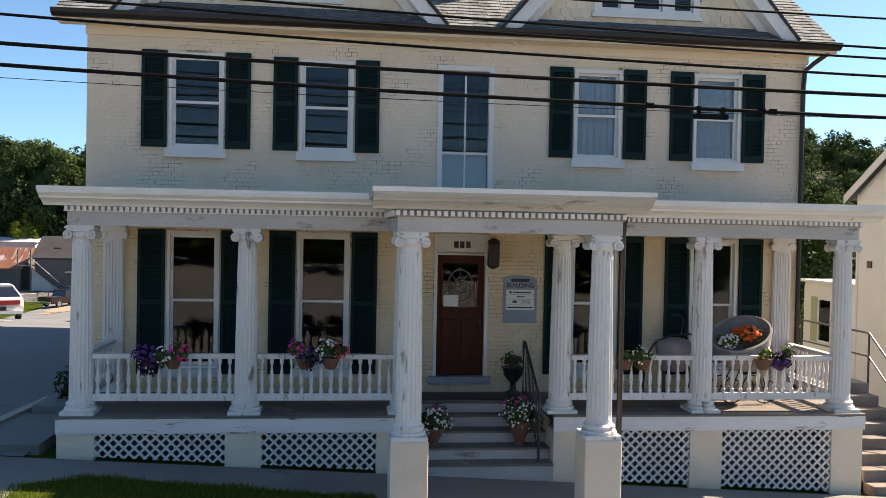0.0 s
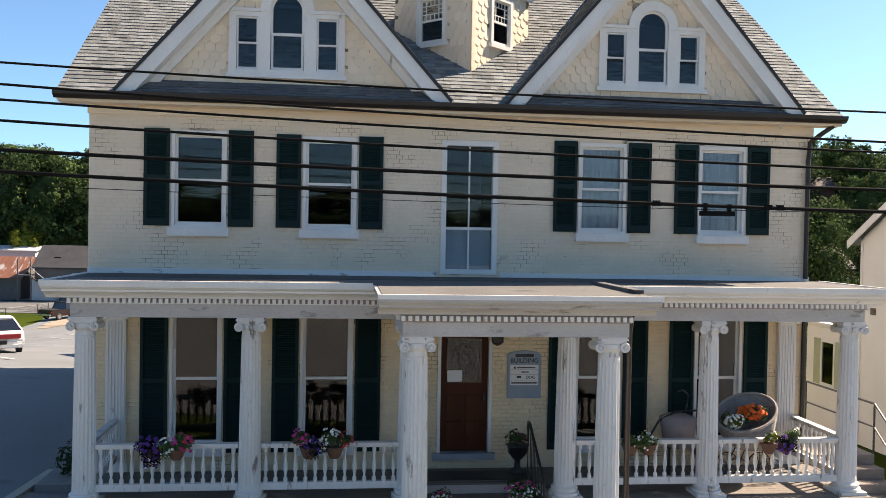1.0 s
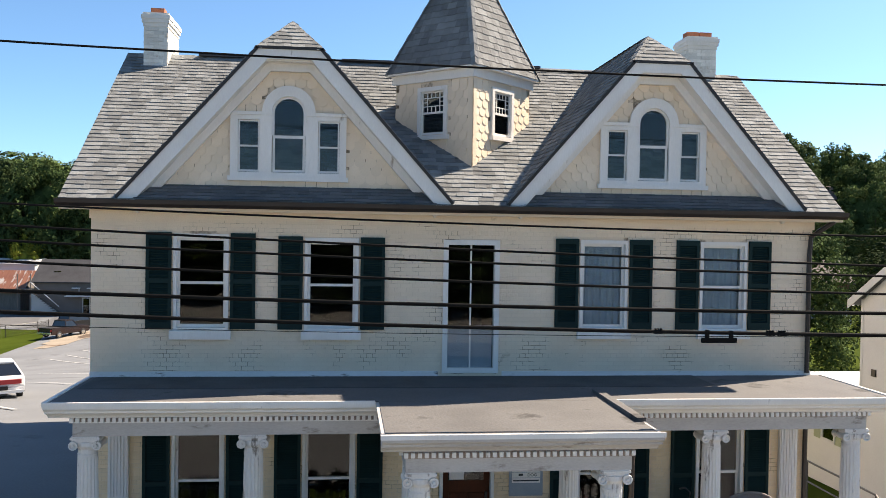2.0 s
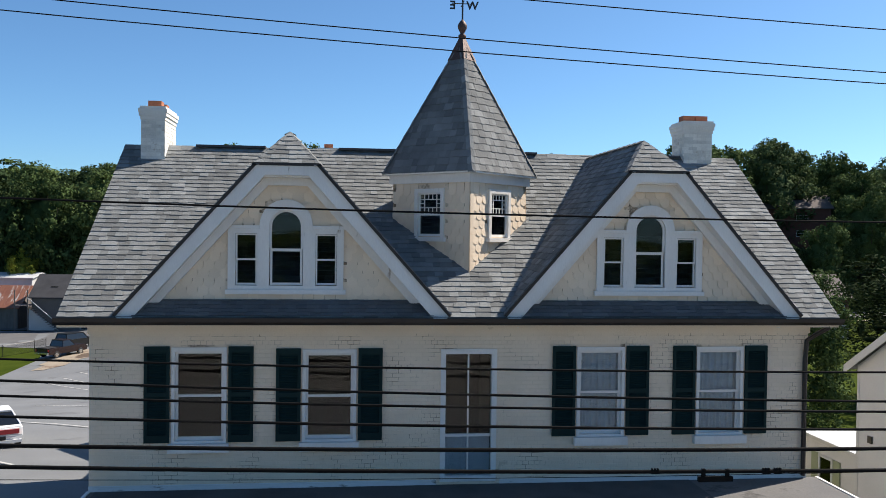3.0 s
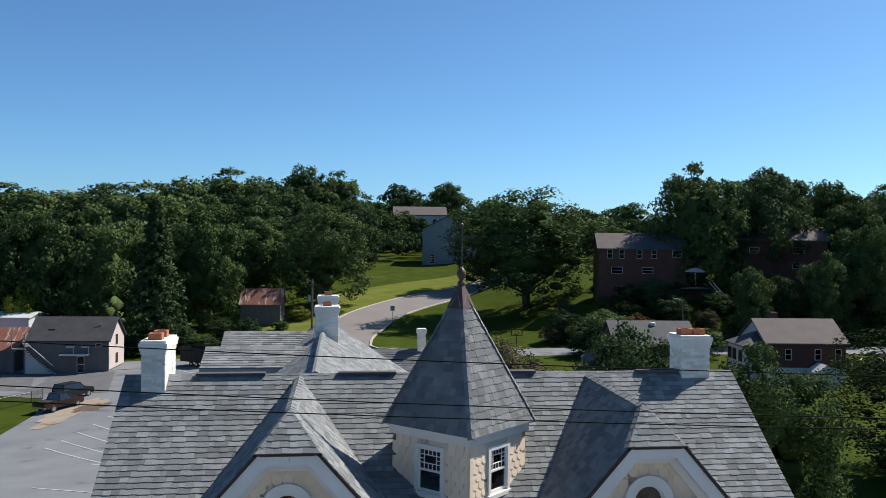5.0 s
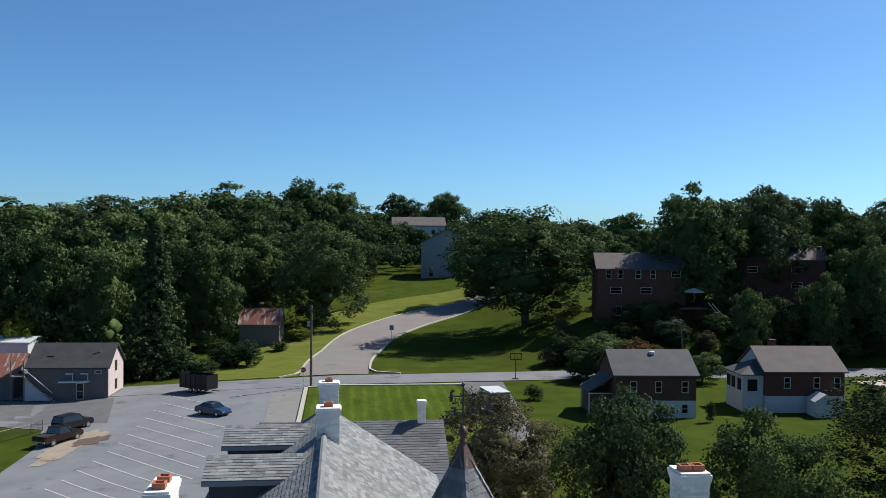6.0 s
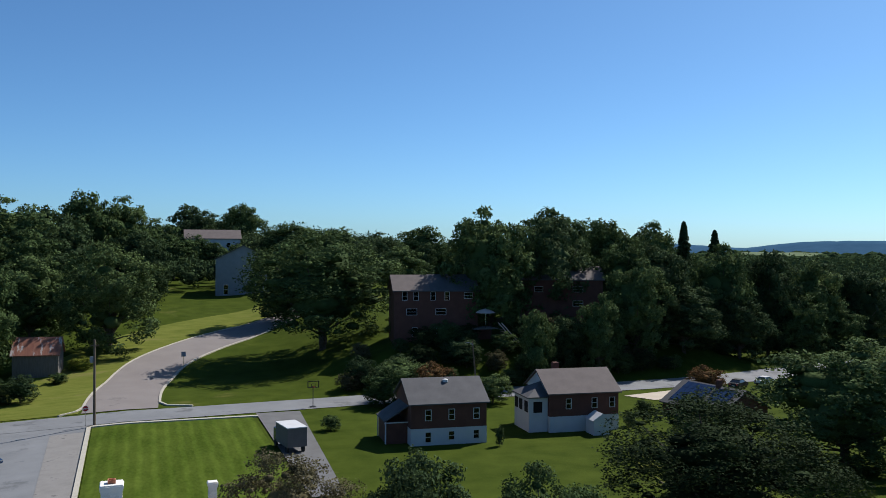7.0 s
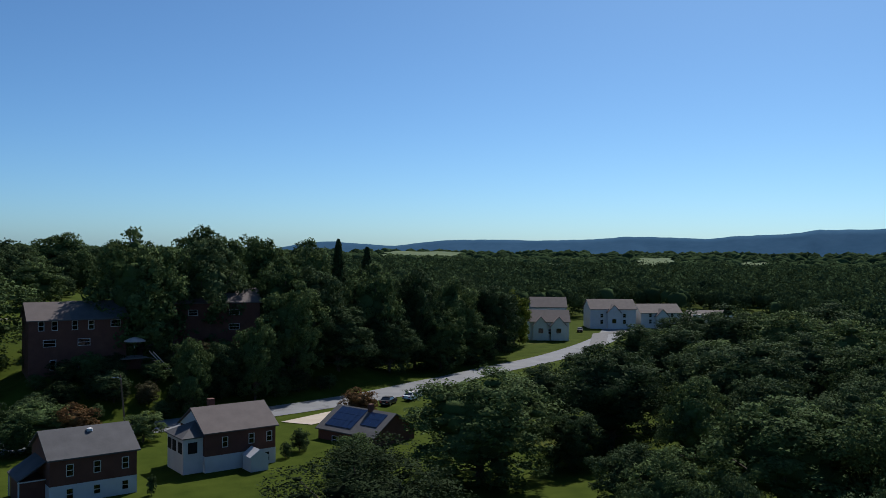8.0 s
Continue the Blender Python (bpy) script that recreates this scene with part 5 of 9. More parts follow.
part("panel_line", boxes(*[(2.9, 3.42, HY - 0.046, HY - 0.0442, z, z + 0.006) for z in (2.58, 2.49, 2.39)]), "bluegrey", sign)


def lettering(text, x, y, z, size, parent, mat="dark"):
    cu = bpy.data.curves.new("lettering", "FONT")
    cu.body, cu.size, cu.extrude, cu.align_x, cu.offset = text, size, 0.002, "CENTER", size * 0.012
    tmp = new("letter_form", cu)
    me = bpy.data.meshes.new_from_object(tmp.evaluated_get(bpy.context.evaluated_depsgraph_get()))
    bpy.data.objects.remove(tmp)
    ob = link_mesh("lettering", me, mat, parent)
    ob.matrix_basis = Matrix.Translation((x, y, z)) @ Matrix.Rotation(radians(90), 4, "X")
    return ob


lettering("BUILDING", 3.16, HY - 0.041, 2.71, 0.115, sign)
lettering("DOG", 3.27, HY - 0.047, 2.42, 0.075, sign)
# ---- porch ----
porch = thing("front_porch", "white painted columned front porch with flat roof and steps", "porch")
PY, PF = 13.75, 13.42          # column line, front edge of the floor
PX0, PX1 = -4.28, 8.58
COLS = [-4.0, -1.53, 0.93, 3.47, 5.86, 8.29]
CAP_Z = 3.69
FRONT_COLS = [(0.86, 11.55), (3.48, 11.55)]
STAIR = (1.06, 3.32)

WELL = 14.6                     # back of the stair well cut into the floor
part("floor_frame", boxes((PX0, STAIR[0], PF + 0.06, HY - 0.002, FLOOR_Z - 0.12, FLOOR_Z - 0.033), (STAIR[1], PX1, PF + 0.06, HY - 0.002, FLOOR_Z - 0.12, FLOOR_Z - 0.033), (STAIR[0], STAIR[1], WELL + 0.03, HY - 0.002, FLOOR_Z - 0.12, FLOOR_Z - 0.033)), "dark", porch)
part("fascia", boxes((PX0, STAIR[0] - 0.0, PF + 0.02, PF + 0.055, FLOOR_Z - 0.26, FLOOR_Z - 0.032), (STAIR[1], PX1, PF + 0.02, PF + 0.055, FLOOR_Z - 0.26, FLOOR_Z - 0.032), (PX1 - 0.035, PX1, PF + 0.056, HY - 0.01, FLOOR_Z - 0.26, FLOOR_Z - 0.125), (PX0, PX0 + 0.035, PF + 0.056, HY - 0.01, FLOOR_Z - 0.26, FLOOR_Z - 0.125)), "flake", porch, "white porch fascia with flaking paint")
# brick piers under the columns
for x in (-4.0, -1.53, 0.78, 3.6, 5.86, 8.29):
    part("pier", boxes((x - 0.27, x + 0.27, PF + 0.06, PF + 0.5, land(x, PF) - 0.3, FLOOR_Z - 0.262)), "brick_paint", porch, "cream painted brick pier")
# lattice panels between the piers
for a, b in ((-3.73, -1.8), (-1.26, 0.51), (3.87, 5.59), (6.13, 8.02)):
    top = FLOOR_Z - 0.262
    # Black backing sheet stands in for the shade under the porch floor.
    lat = part("lattice", boxes((a, b, PF + 0.4, PF + 0.41, land(b, PF) - 0.2, top - 0.02)), "dark", porch, "white diagonal lattice panel over a black sheet for the shaded void")
    panel = [(a, land(a, PF) + 0.015), (b, land(b, PF) + 0.015), (b, top), (a, top)]
    for s in (-1, 1):
        c = a - 2.0
        while c < b + 2.0:
            q = clip_poly([(c, top), (c + s * 2.0, top - 2.0), (c + s * 2.0 + 0.05, top - 2.0), (c + 0.05, top)] if s > 0 else [(c + 0.05, top), (c, top), (c - 2.0, top - 2.0), (c - 1.95, top - 2.0)], panel)
            if len(q) > 2 and abs(area2(q)) > 0.0006:
                bm = bmesh.new()
                prism(bm, [(u, PF + (0.085 if s < 0 else 0.1), v) for u, v in q], (0, 0.013, 0))
                part("slat", bm, "white", lat)
            c += 0.155
# floor boards
y_list = span(PF, HY - 0.12, 18)
bw = (HY - 0.12 - PF) / 18 - 0.006
me_board = {}
for key, ln in (("all", PX1 - PX0), ("left", STAIR[0] - PX0), ("right", PX1 - STAIR[1])):
    me_board[key] = bpy.data.meshes.new("floor_board")
    bmx = boxes((0, ln, 0, bw, -0.03, 0.0))
    bmx.to_mesh(me_board[key])
    bmx.free()
    me_board[key].materials.append(M["porch_floor"])
pfl = part("porch_floor", boxes((PX0 + 0.02, STAIR[0] - 0.01, PF + 0.02, HY - 0.13, FLOOR_Z - 0.0319, FLOOR_Z - 0.012), (STAIR[1] + 0.01, PX1 - 0.02, PF + 0.02, HY - 0.13, FLOOR_Z - 0.0319, FLOOR_Z - 0.012), (STAIR[0], STAIR[1], WELL + 0.02, HY - 0.13, FLOOR_Z - 0.0319, FLOOR_Z - 0.012)), "dark", porch, "worn dark grey board floor")
for y in y_list[:-1]:
    for key, x in ((("left", PX0), ("right", STAIR[1])) if y < WELL - 0.02 else (("all", PX0),)):
        ob = new("floor_board", me_board[key])
        ob.parent = pfl
        ob.location = (x, y, FLOOR_Z)
tagged(part("door_mat", boxes((1.3, 3.1, WELL + 0.12, HY - 0.35, FLOOR_Z + 0.001, FLOOR_Z + 0.015)), "dark"), "black rubber mat on the porch floor", "mat")
# five steps set into the floor between the brick piers: front of each riser and the height of its tread
FLIGHT = [(WELL, FLOOR_Z - 0.001), (14.38, 0.63), (14.07, 0.435), (13.74, 0.24), (PF + 0.03, 0.05)]
for k, (y0, z) in enumerate(FLIGHT):
    zb = FLIGHT[k + 1][1] if k < 4 else land(2.2, PF) - 0.2
    yb = FLIGHT[k - 1][0] if k else WELL + 0.3
    st = part("step", boxes((STAIR[0] + 0.002, STAIR[1] - 0.002, y0, y0 + 0.025, zb - (0.03 if k < 4 else 0), z - 0.036)), "white_grimy", porch, "greyed white riser with worn dark tread")
    if k:
        part("tread", boxes((STAIR[0] + 0.001, STAIR[1] - 0.001, y0 - 0.03, yb - 0.002, z - 0.035, z)), "porch_floor", st)
    else:
        part("tread", boxes((STAIR[0] + 0.001, STAIR[1] - 0.001, y0 - 0.03, y0 + 0.019, z - 0.035, z)), "porch_floor", st)
for x in (STAIR[0] - 0.045, STAIR[1] + 0.005):
    part("stair_cheek", boxes((x, x + 0.04, PF + 0.5, WELL + 0.05, -0.4, FLOOR_Z - 0.035)), "brick_paint", porch)


# ---- columns ----
def capital(w=0.5):
    """Ionic capital over the origin, its top at z = 0: the cushion with its abacus, and one scroll for each side."""
    bm = bmesh.new()
    lathe(bm, [(0.14, -0.3), (0.152, -0.285), (0.14, -0.27), (0.142, -0.21), (0.175, -0.16), (0.175, -0.1), (0.15, -0.08)], 20)
    box(bm, -w * 0.46, w * 0.46, -w * 0.36, w * 0.36, -0.095, -0.05)
    box(bm, -w * 0.5, w * 0.5, -w * 0.42, w * 0.42, -0.05, -0.02)
    box(bm, -w * 0.47, w * 0.47, -w * 0.39, w * 0.39, -0.02, 0.0)
    out = [("capital", bm)]
    for sx in (-1, 1):
        bm = bmesh.new()
        c = Vector((sx * w * 0.4, 0, -0.14))
        rot = Matrix.Translation(c) @ Matrix.Rotation(radians(90), 4, "X")
        lathe(bm, [(0.012, -0.195), (0.022, -0.188), (0.024, -0.168), (0.044, -0.166), (0.046, -0.182), (0.064, -0.184), (0.07, -0.17), (0.058, -0.06), (0.058, 0.06), (0.07, 0.17), (0.064, 0.184), (0.046, 0.182), (0.044, 0.166), (0.024, 0.168), (0.022, 0.188), (0.012, 0.195)], 18, m=rot)
        out.append(("volute", bm))
    return out


def column(name, x, y, z0, z1, r0=0.175, r1=0.145, w=0.43, label="white fluted column with scroll capital"):
    h = z1 - 0.27 - (z0 + 0.2)
    prof = []
    for t in (0.0, 0.02, 0.05, 0.2, 0.4, 0.6, 0.8, 0.96, 0.98, 1.0):
        k = r0 + (r1 - r0) * (t ** 1.4)
        prof.append((k, z0 + 0.2 + h * t))
    bm = bmesh.new()
    seg = 72
    rings = []
    for i, (r, z) in enumerate(prof):
        fl = 0.0 if i in (0, 1, len(prof) - 1, len(prof) - 2) else 0.085
        rings.append([bm.verts.new((x + r * (1 - fl * (0, 0.75, 1, 0.75)[k % 4]) * math.cos(2 * math.pi * k / seg), y + r * (1 - fl * (0, 0.75, 1, 0.75)[k % 4]) * math.sin(2 * math.pi * k / seg), z)) for k in range(seg)])
    for a, b in zip(rings, rings[1:]):
        for k in range(seg):
            j = (k + 1) % seg
            bm.faces.new((a[k], a[j], b[j], b[k]))
    bm.faces.new(rings[-1])
    c = part(name, bm, "white_worn", porch, label)
    bm = bmesh.new()
    box(bm, x - 0.245, x + 0.245, y - 0.245, y + 0.245, z0, z0 + 0.055)
    lathe(bm, [(0.235, z0 + 0.055), (0.243, z0 + 0.075), (0.235, z0 + 0.1), (0.2, z0 + 0.108), (0.197, z0 + 0.13), (0.215, z0 + 0.14), (0.218, z0 + 0.16), (0.205, z0 + 0.18), (0.185, z0 + 0.19), (0.18, z0 + 0.205)], 24, (x, y, 0))
    part("column_base", bm, "white_worn", c)
    for nm, bm in capital(w):
        part(nm, bm, "white_worn", c).location = (x, y, z1)
    return c


for x in COLS:
    column("column", x, PY, FLOOR_Z + 0.001, CAP_Z)
PED_Z = 0.93
for x, y in FRONT_COLS:
    column("column", x, y, PED_Z + 0.001, CAP_Z, label="white fluted portico column on a cream pedestal")
    bm = bmesh.new()
    box(bm, x - 0.255, x + 0.255, y - 0.255, y + 0.255, land(x, y) - 0.1, PED_Z)
    bmesh.ops.bevel(bm, geom=[e for e in bm.edges], offset=0.012, segments=1, affect="EDGES")
    part("pedestal", bm, "pedestal" if "pedestal" in M else "siding_cream", porch, "smooth cream painted square pedestal")
# flat fluted pilasters on the wall at both ends
for x in (-4.0, 8.15):
    pl = part("pilaster", boxes((x - 0.17, x + 0.17, HY - 0.09, HY - 0.004, FLOOR_Z, CAP_Z - 0.25)), "white", porch, "white fluted wall pilaster")
    for k in range(6):
        part("flute", boxes((x - 0.15 + k * 0.054, x - 0.12 + k * 0.054, HY - 0.108, HY - 0.091, FLOOR_Z + 0.2, CAP_Z - 0.28)), "white", pl)
    part("pilaster_base", boxes((x - 0.21, x + 0.21, HY - 0.12, HY - 0.091, FLOOR_Z, FLOOR_Z + 0.16)), "white", pl)
    part("capital", boxes((x - 0.15, x + 0.15, HY - 0.12, HY - 0.006, CAP_Z - 0.245, CAP_Z - 0.081)), "white", pl)
    part("abacus", boxes((x - 0.22, x + 0.22, HY - 0.14, HY - 0.005, CAP_Z - 0.08, CAP_Z)), "white", pl)
    for s in (-1, 1):
        bm = bmesh.new()
        lathe(bm, [(0.03, -0.15), (0.075, -0.145), (0.075, 0.0)], 14, m=Matrix.Translation((x + s * 0.17, HY - 0.005, CAP_Z - 0.155)) @ Matrix.Rotation(radians(-90), 4, "X") @ Matrix.Diagonal((1, 1, 1, 1)))
        part("volute", bm, "white", pl)

# ---- entablature: beam, dentils, cornice ----
PORT = (0.66, 3.7, 11.37)      # portico beam: x0, x1, front y
for r in ((PX0 + 0.1, PX1 - 0.12, PY - 0.16, PY + 0.16, CAP_Z, 3.9),
          (PX0 + 0.1, PX0 + 0.42, PY + 0.16, HY - 0.01, CAP_Z, 3.9), (PX1 - 0.44, PX1 - 0.12, PY + 0.16, HY - 0.01, CAP_Z, 3.9),
          (PORT[0], PORT[0] + 0.34, PORT[2], PY - 0.161, CAP_Z, 3.88), (PORT[1] - 0.34, PORT[1], PORT[2], PY - 0.161, CAP_Z, 3.88),
          (PORT[0] + 0.34, PORT[1] - 0.34, PORT[2], PORT[2] + 0.34, CAP_Z, 3.88)):
    part("beam", boxes(r), "white_grimy", porch, "greyed white porch beam")
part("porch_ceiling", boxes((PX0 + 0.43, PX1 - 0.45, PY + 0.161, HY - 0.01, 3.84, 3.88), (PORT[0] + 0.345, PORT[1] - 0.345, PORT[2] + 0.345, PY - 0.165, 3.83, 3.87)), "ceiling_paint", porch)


def cornice_run(bm, p, q, out):
    """Moulded cornice along p to q (plan), projecting towards out; profile rows of (reach, z)."""
    prof = [(0.0, 3.985), (0.07, 3.985), (0.085, 4.01), (0.13, 4.045), (0.2, 4.075), (0.25, 4.09), (0.25, 4.12), (0.285, 4.135), (0.31, 4.16), (0.33, 4.165), (0.33, 4.235), (0.0, 4.235)]
    p, q, out = Vector((*p, 0)), Vector((*q, 0)), Vector((*out, 0))
    prism(bm, [p + out * r + Vector((0, 0, z)) for r, z in prof], q - p)


cx0, cx1, cy = PX0 + 0.1, PX1 - 0.12, PY - 0.16
R = 0.33
# front runs on both sides of the portico, with returns to the wall
for p, q, o in (((cx0 - R, cy), (PORT[0] - 0.02, cy), (0, -1)), ((PORT[1] + 0.02, cy), (cx1 + R, cy), (0, -1)), ((cx0, cy), (cx0, HY - 0.02), (-1, 0)), ((cx1, cy), (cx1, HY - 0.02), (1, 0)),
                ((PORT[0] - R, PORT[2]), (PORT[1] + R, PORT[2]), (0, -1)), ((PORT[0], PORT[2]), (PORT[0], cy + 0.001), (-1, 0)), ((PORT[1], PORT[2]), (PORT[1], cy + 0.001), (1, 0))):
    bm = bmesh.new()
    cornice_run(bm, p, q, o)
    low_run = min(p[1], q[1]) < cy - 0.5
    part("cornice", bm, "white_grimy" if low_run else "white", porch, "greyed white moulded cornice" if low_run else "white moulded cornice")
# band that carries the dentils
part("bed_mould", boxes((cx0 - 0.03, PORT[0] - 0.03, cy - 0.03, cy + 0.3, 3.9, 3.985), (PORT[1] + 0.03, cx1 + 0.03, cy - 0.03, cy + 0.3, 3.9, 3.985), (PORT[0] - 0.03, PORT[1] + 0.03, PORT[2] - 0.03, PORT[2] + 0.3, 3.88, 3.985), (PORT[0] - 0.03, PORT[0] + 0.3, PORT[2] + 0.3, cy + 0.3, 3.881, 3.985), (PORT[1] - 0.3, PORT[1] + 0.03, PORT[2] + 0.3, cy + 0.3, 3.881, 3.985), (cx0 - 0.03, cx0 + 0.3, cy + 0.3, HY - 0.01, 3.9, 3.985), (cx1 - 0.3, cx1 + 0.03, cy + 0.3, HY - 0.01, 3.9, 3.985)), "frieze_brown", porch, "dark brown band behind the dentils, gap shade put in its colour")
den = part("dentil_band", boxes((cx0 - 0.04, PORT[0] - 0.04, cy - 0.045, cy - 0.031, 3.9, 3.915)), "white", porch)
me = bpy.data.meshes.new("dentil")
bmx = boxes((-0.025, 0.025, -0.05, 0.0, 0.0, 0.064))
bmx.to_mesh(me)
bmx.free()
me.materials.append(M["white"])


def dentils(p, q, turn):
    p, q = Vector(p), Vector(q)
    n = int((q - p).length / 0.088)
    for k in range(n + 1):
        ob = new("dentil", me)
        ob.parent = den
        ob.matrix_basis = Matrix.Translation(p + (q - p) * k / n) @ Matrix.Rotation(radians(turn), 4, "Z")


dentils((cx0, cy - 0.03, 3.916), (PORT[0] - 0.06, cy - 0.03, 3.916), 0)
dentils((PORT[1] + 0.08, cy - 0.03, 3.916), (cx1, cy - 0.03, 3.916), 0)
dentils((PORT[0], PORT[2] - 0.03, 3.9), (PORT[1], PORT[2] - 0.03, 3.9), 0)
dentils((PORT[0] - 0.03, PORT[2] + 0.1, 3.9), (PORT[0] - 0.03, cy - 0.12, 3.9), -90)
# flat roof
part("porch_roof", boxes((cx0 - 0.28, cx1 + 0.28, cy - 0.28, HY - 0.002, 4.236, 4.246), (PORT[0] - 0.28, PORT[1] + 0.28, PORT[2] - 0.28, cy - 0.281, 4.236, 4.245)), "membrane", porch, "weathered flat porch roofing")
# Tar laid where the house's shadow falls; its black also paints that shadow.
part("tar_shadow_strip", boxes((cx0 - 0.2, cx1 - 2.2, HY - 1.15, HY - 0.03, 4.247, 4.252)), "deck", porch, "black tarred strip along the wall, house shadow put in")
bm = boxes((PORT[1] + 0.2, PORT[1] + 0.33, PORT[2] + 0.4, cy + 0.4, 4.247, 4.3))
part("roof_kerb", bm, "membrane", porch)
part("porch_roof_edge", boxes((cx0 - 0.34, PORT[0] - 0.34, cy - 0.345, cy - 0.29, 4.2, 4.262), (PORT[1] + 0.34, cx1 + 0.34, cy - 0.345, cy - 0.29, 4.2, 4.262), (PORT[0] - 0.345, PORT[1] + 0.345, PORT[2] - 0.345, PORT[2] - 0.29, 4.2, 4.262), (cx0 - 0.345, cx0 - 0.29, cy - 0.289, HY - 0.02, 4.2, 4.262), (cx1 + 0.29, cx1 + 0.345, cy - 0.289, HY - 0.02, 4.2, 4.262)), "white", porch)
bm = bmesh.new()
tube(bm, [(3.86, 11.75, 3.95), (3.84, 11.78, 3.7), (3.84, 11.78, land(3.84, 11.78))], 0.04, 8)
part("downpipe", bm, "gutter", porch, "brown rainwater pipe beside the portico column")

# ---- balustrades ----
BAL = [(0.018, 0.0), (0.034, 0.0), (0.034, 0.09), (0.022, 0.1), (0.016, 0.13), (0.024, 0.17), (0.036, 0.24), (0.034, 0.3), (0.018, 0.42), (0.014, 0.47), (0.022, 0.49), (0.018, 0.5), (0.032, 0.52), (0.032, 0.6)]
bmx = bmesh.new()
lathe(bmx, BAL, 8)
bal_me = bpy.data.meshes.new("baluster")
bmesh.ops.recalc_face_normals(bmx, faces=bmx.faces)
bmx.to_mesh(bal_me)
bmx.free()
bal_me.materials.append(M["white_worn"])


def railing(p, q, n, z0=FLOOR_Z):
    p, q = Vector((*p, 0)), Vector((*q, 0))
    d = (q - p).normalized()
    s = Vector((-d.y, d.x, 0))
    bm = bmesh.new()
    for zz, w, h in ((z0 + 0.19, 0.09, 0.11), (z0 + 0.87, 0.13, 0.045), (z0 + 0.84, 0.08, 0.03)):
        beam(bm, p - s * w / 2 + Vector((0, 0, zz)), q - s * w / 2 + Vector((0, 0, zz)), s, w, (0, 0, 1), h)
    r = part("railing", bm, "white_worn", porch, "white turned-baluster porch railing")
    for k in range(n):
        ob = new("baluster", bal_me)
        ob.parent = r
        c = p + (q - p) * (k + 0.5) / n
        ob.matrix_basis = Matrix.Translation((c.x, c.y, z0 + 0.28)) @ Matrix.Diagonal((1, 1, 0.94, 1))


railing((-3.83, PY), (-1.7, PY), 14)
railing((-1.36, PY), (0.78, PY), 14)
railing((3.64, PY), (5.7, PY), 13)
railing((6.03, PY), (8.12, PY), 14)
railing((-4.0, PY + 0.16), (-4.0, HY - 0.12), 11)
railing((8.29, PY + 0.16), (8.29, HY - 0.12), 11)
# iron handrail of the steps
bm = bmesh.new()
tube(bm, [(3.06, 14.66, FLOOR_Z), (3.06, 14.66, 1.76), (3.05, 14.6, 1.84), (3.05, 14.5, 1.84), (3.1, 13.62, 1.12), (3.1, 13.56, 1.04), (3.1, 13.54, 0.05)], 0.024, 8)
tube(bm, [(3.06, 14.6, 1.0), (3.1, 13.56, 0.25)], 0.012, 6)
hr = part("handrail", bm, "dark", porch, "black iron stair handrail")
for k in range(9):
    y = 14.48 - k * 0.108
    bm = bmesh.new()
    tube(bm, [(3.065, y, 1.82 - (14.5 - y) * 0.81), (3.065, y, 0.95 - (14.5 - y) * 0.72)], 0.009, 5)
    part("rail_bar", bm, "dark", hr)
# ---- street front ----
ribbon("pavement", [(-40, 13.3), (-4.4, 13.3), (12, 13.3), (40, 13.3)], [(-40, 9.6), (-4.4, 9.6), (12, 9.6), (40, 9.6)], "sidewalk", "worn concrete pavement in front of the porch", "pavement", lift=0.02, n=24)
ribbon("road", [(-90, 8.2), (90, 8.2)], [(-90, -14), (90, -14)], "asphalt_dark", "grey asphalt street", "road", lift=0.02, n=72)
# Unseen sheet added as a reflector for the shaded house front.
ribbon("pavement", [(-90, -13.8), (90, -13.8)], [(-90, -60), (90, -60)], "forecourt", "unseen pale ground sheet added to bounce light at the house", "pavement", lift=0.05, n=72)
# ---- car park and side drive ----
ribbon("car_park", [(-14, 13.4), (-34, 24), (-42, 50), (-31.5, 76), (-31.5, 94), (-34.0, 104), (-48, 112), (-48, 124)], [(-4.7, 13.35), (-4.75, 24), (-4.75, 50), (-5.0, 76), (-5.0, 94), (-5.0, 104), (-5.0, 112), (-4.6, 124)], "asphalt", "grey asphalt car park with worn white bay lines", "car park", lift=0.02)
# cross street behind
road_s = arc([(-150, 121), (-60, 124.5), (-25, 124), (0, 123), (20, 124), (40, 125), (60, 124.5), (85, 124), (110, 126), (140, 134), (175, 142), (220, 160), (250, 178)])
ribbon("road", offset(road_s, 8.0), road_s, "asphalt", "grey asphalt cross street", "road", lift=0.05, n=2)
up = arc([(-1.0, 132.1), (0.3, 149.9), (4.9, 169.8), (13.0, 184.6), (24.3, 198.2), (37.3, 208.7), (58.7, 223.2)])
ribbon("road", offset(up, 5.2), offset(up, -5.2), "asphalt_old", "pinkish old asphalt road curving up the hill", "road", lift=0.07, n=2)
ribbon("hill_lawn", offset(up, 20.0), offset(up, 5.6), "lawn_sun_tint", "yellowish mown grass slope beside the hill road, sunlight put in its colour", "lawn", lift=0.045, n=2)
kl = offset(up, 5.2)
kr = offset(up, -5.2)
kl[0], kr[0] = (-9.0, 132.0), (9.0, 131.8)
kl[1], kr[1] = (-6.8, 134.0), (5.4, 133.4)
ribbon("kerb", offset(kl, 0.35), kl, "kerb", "pale concrete kerb", "kerb", lift=0.2, thick=0.25, n=2)
ribbon("kerb", kr, offset(kr, -0.35), "kerb", "pale concrete kerb", "kerb", lift=0.2, thick=0.25, n=2)
# mown lawn with its kerb
ribbon("lawn", [(-4.3, 121.2), (16.2, 120.6)], [(-4.4, 46), (15.5, 46)], "lawn", "striped green mown lawn behind the house", "lawn", lift=0.06, n=12)
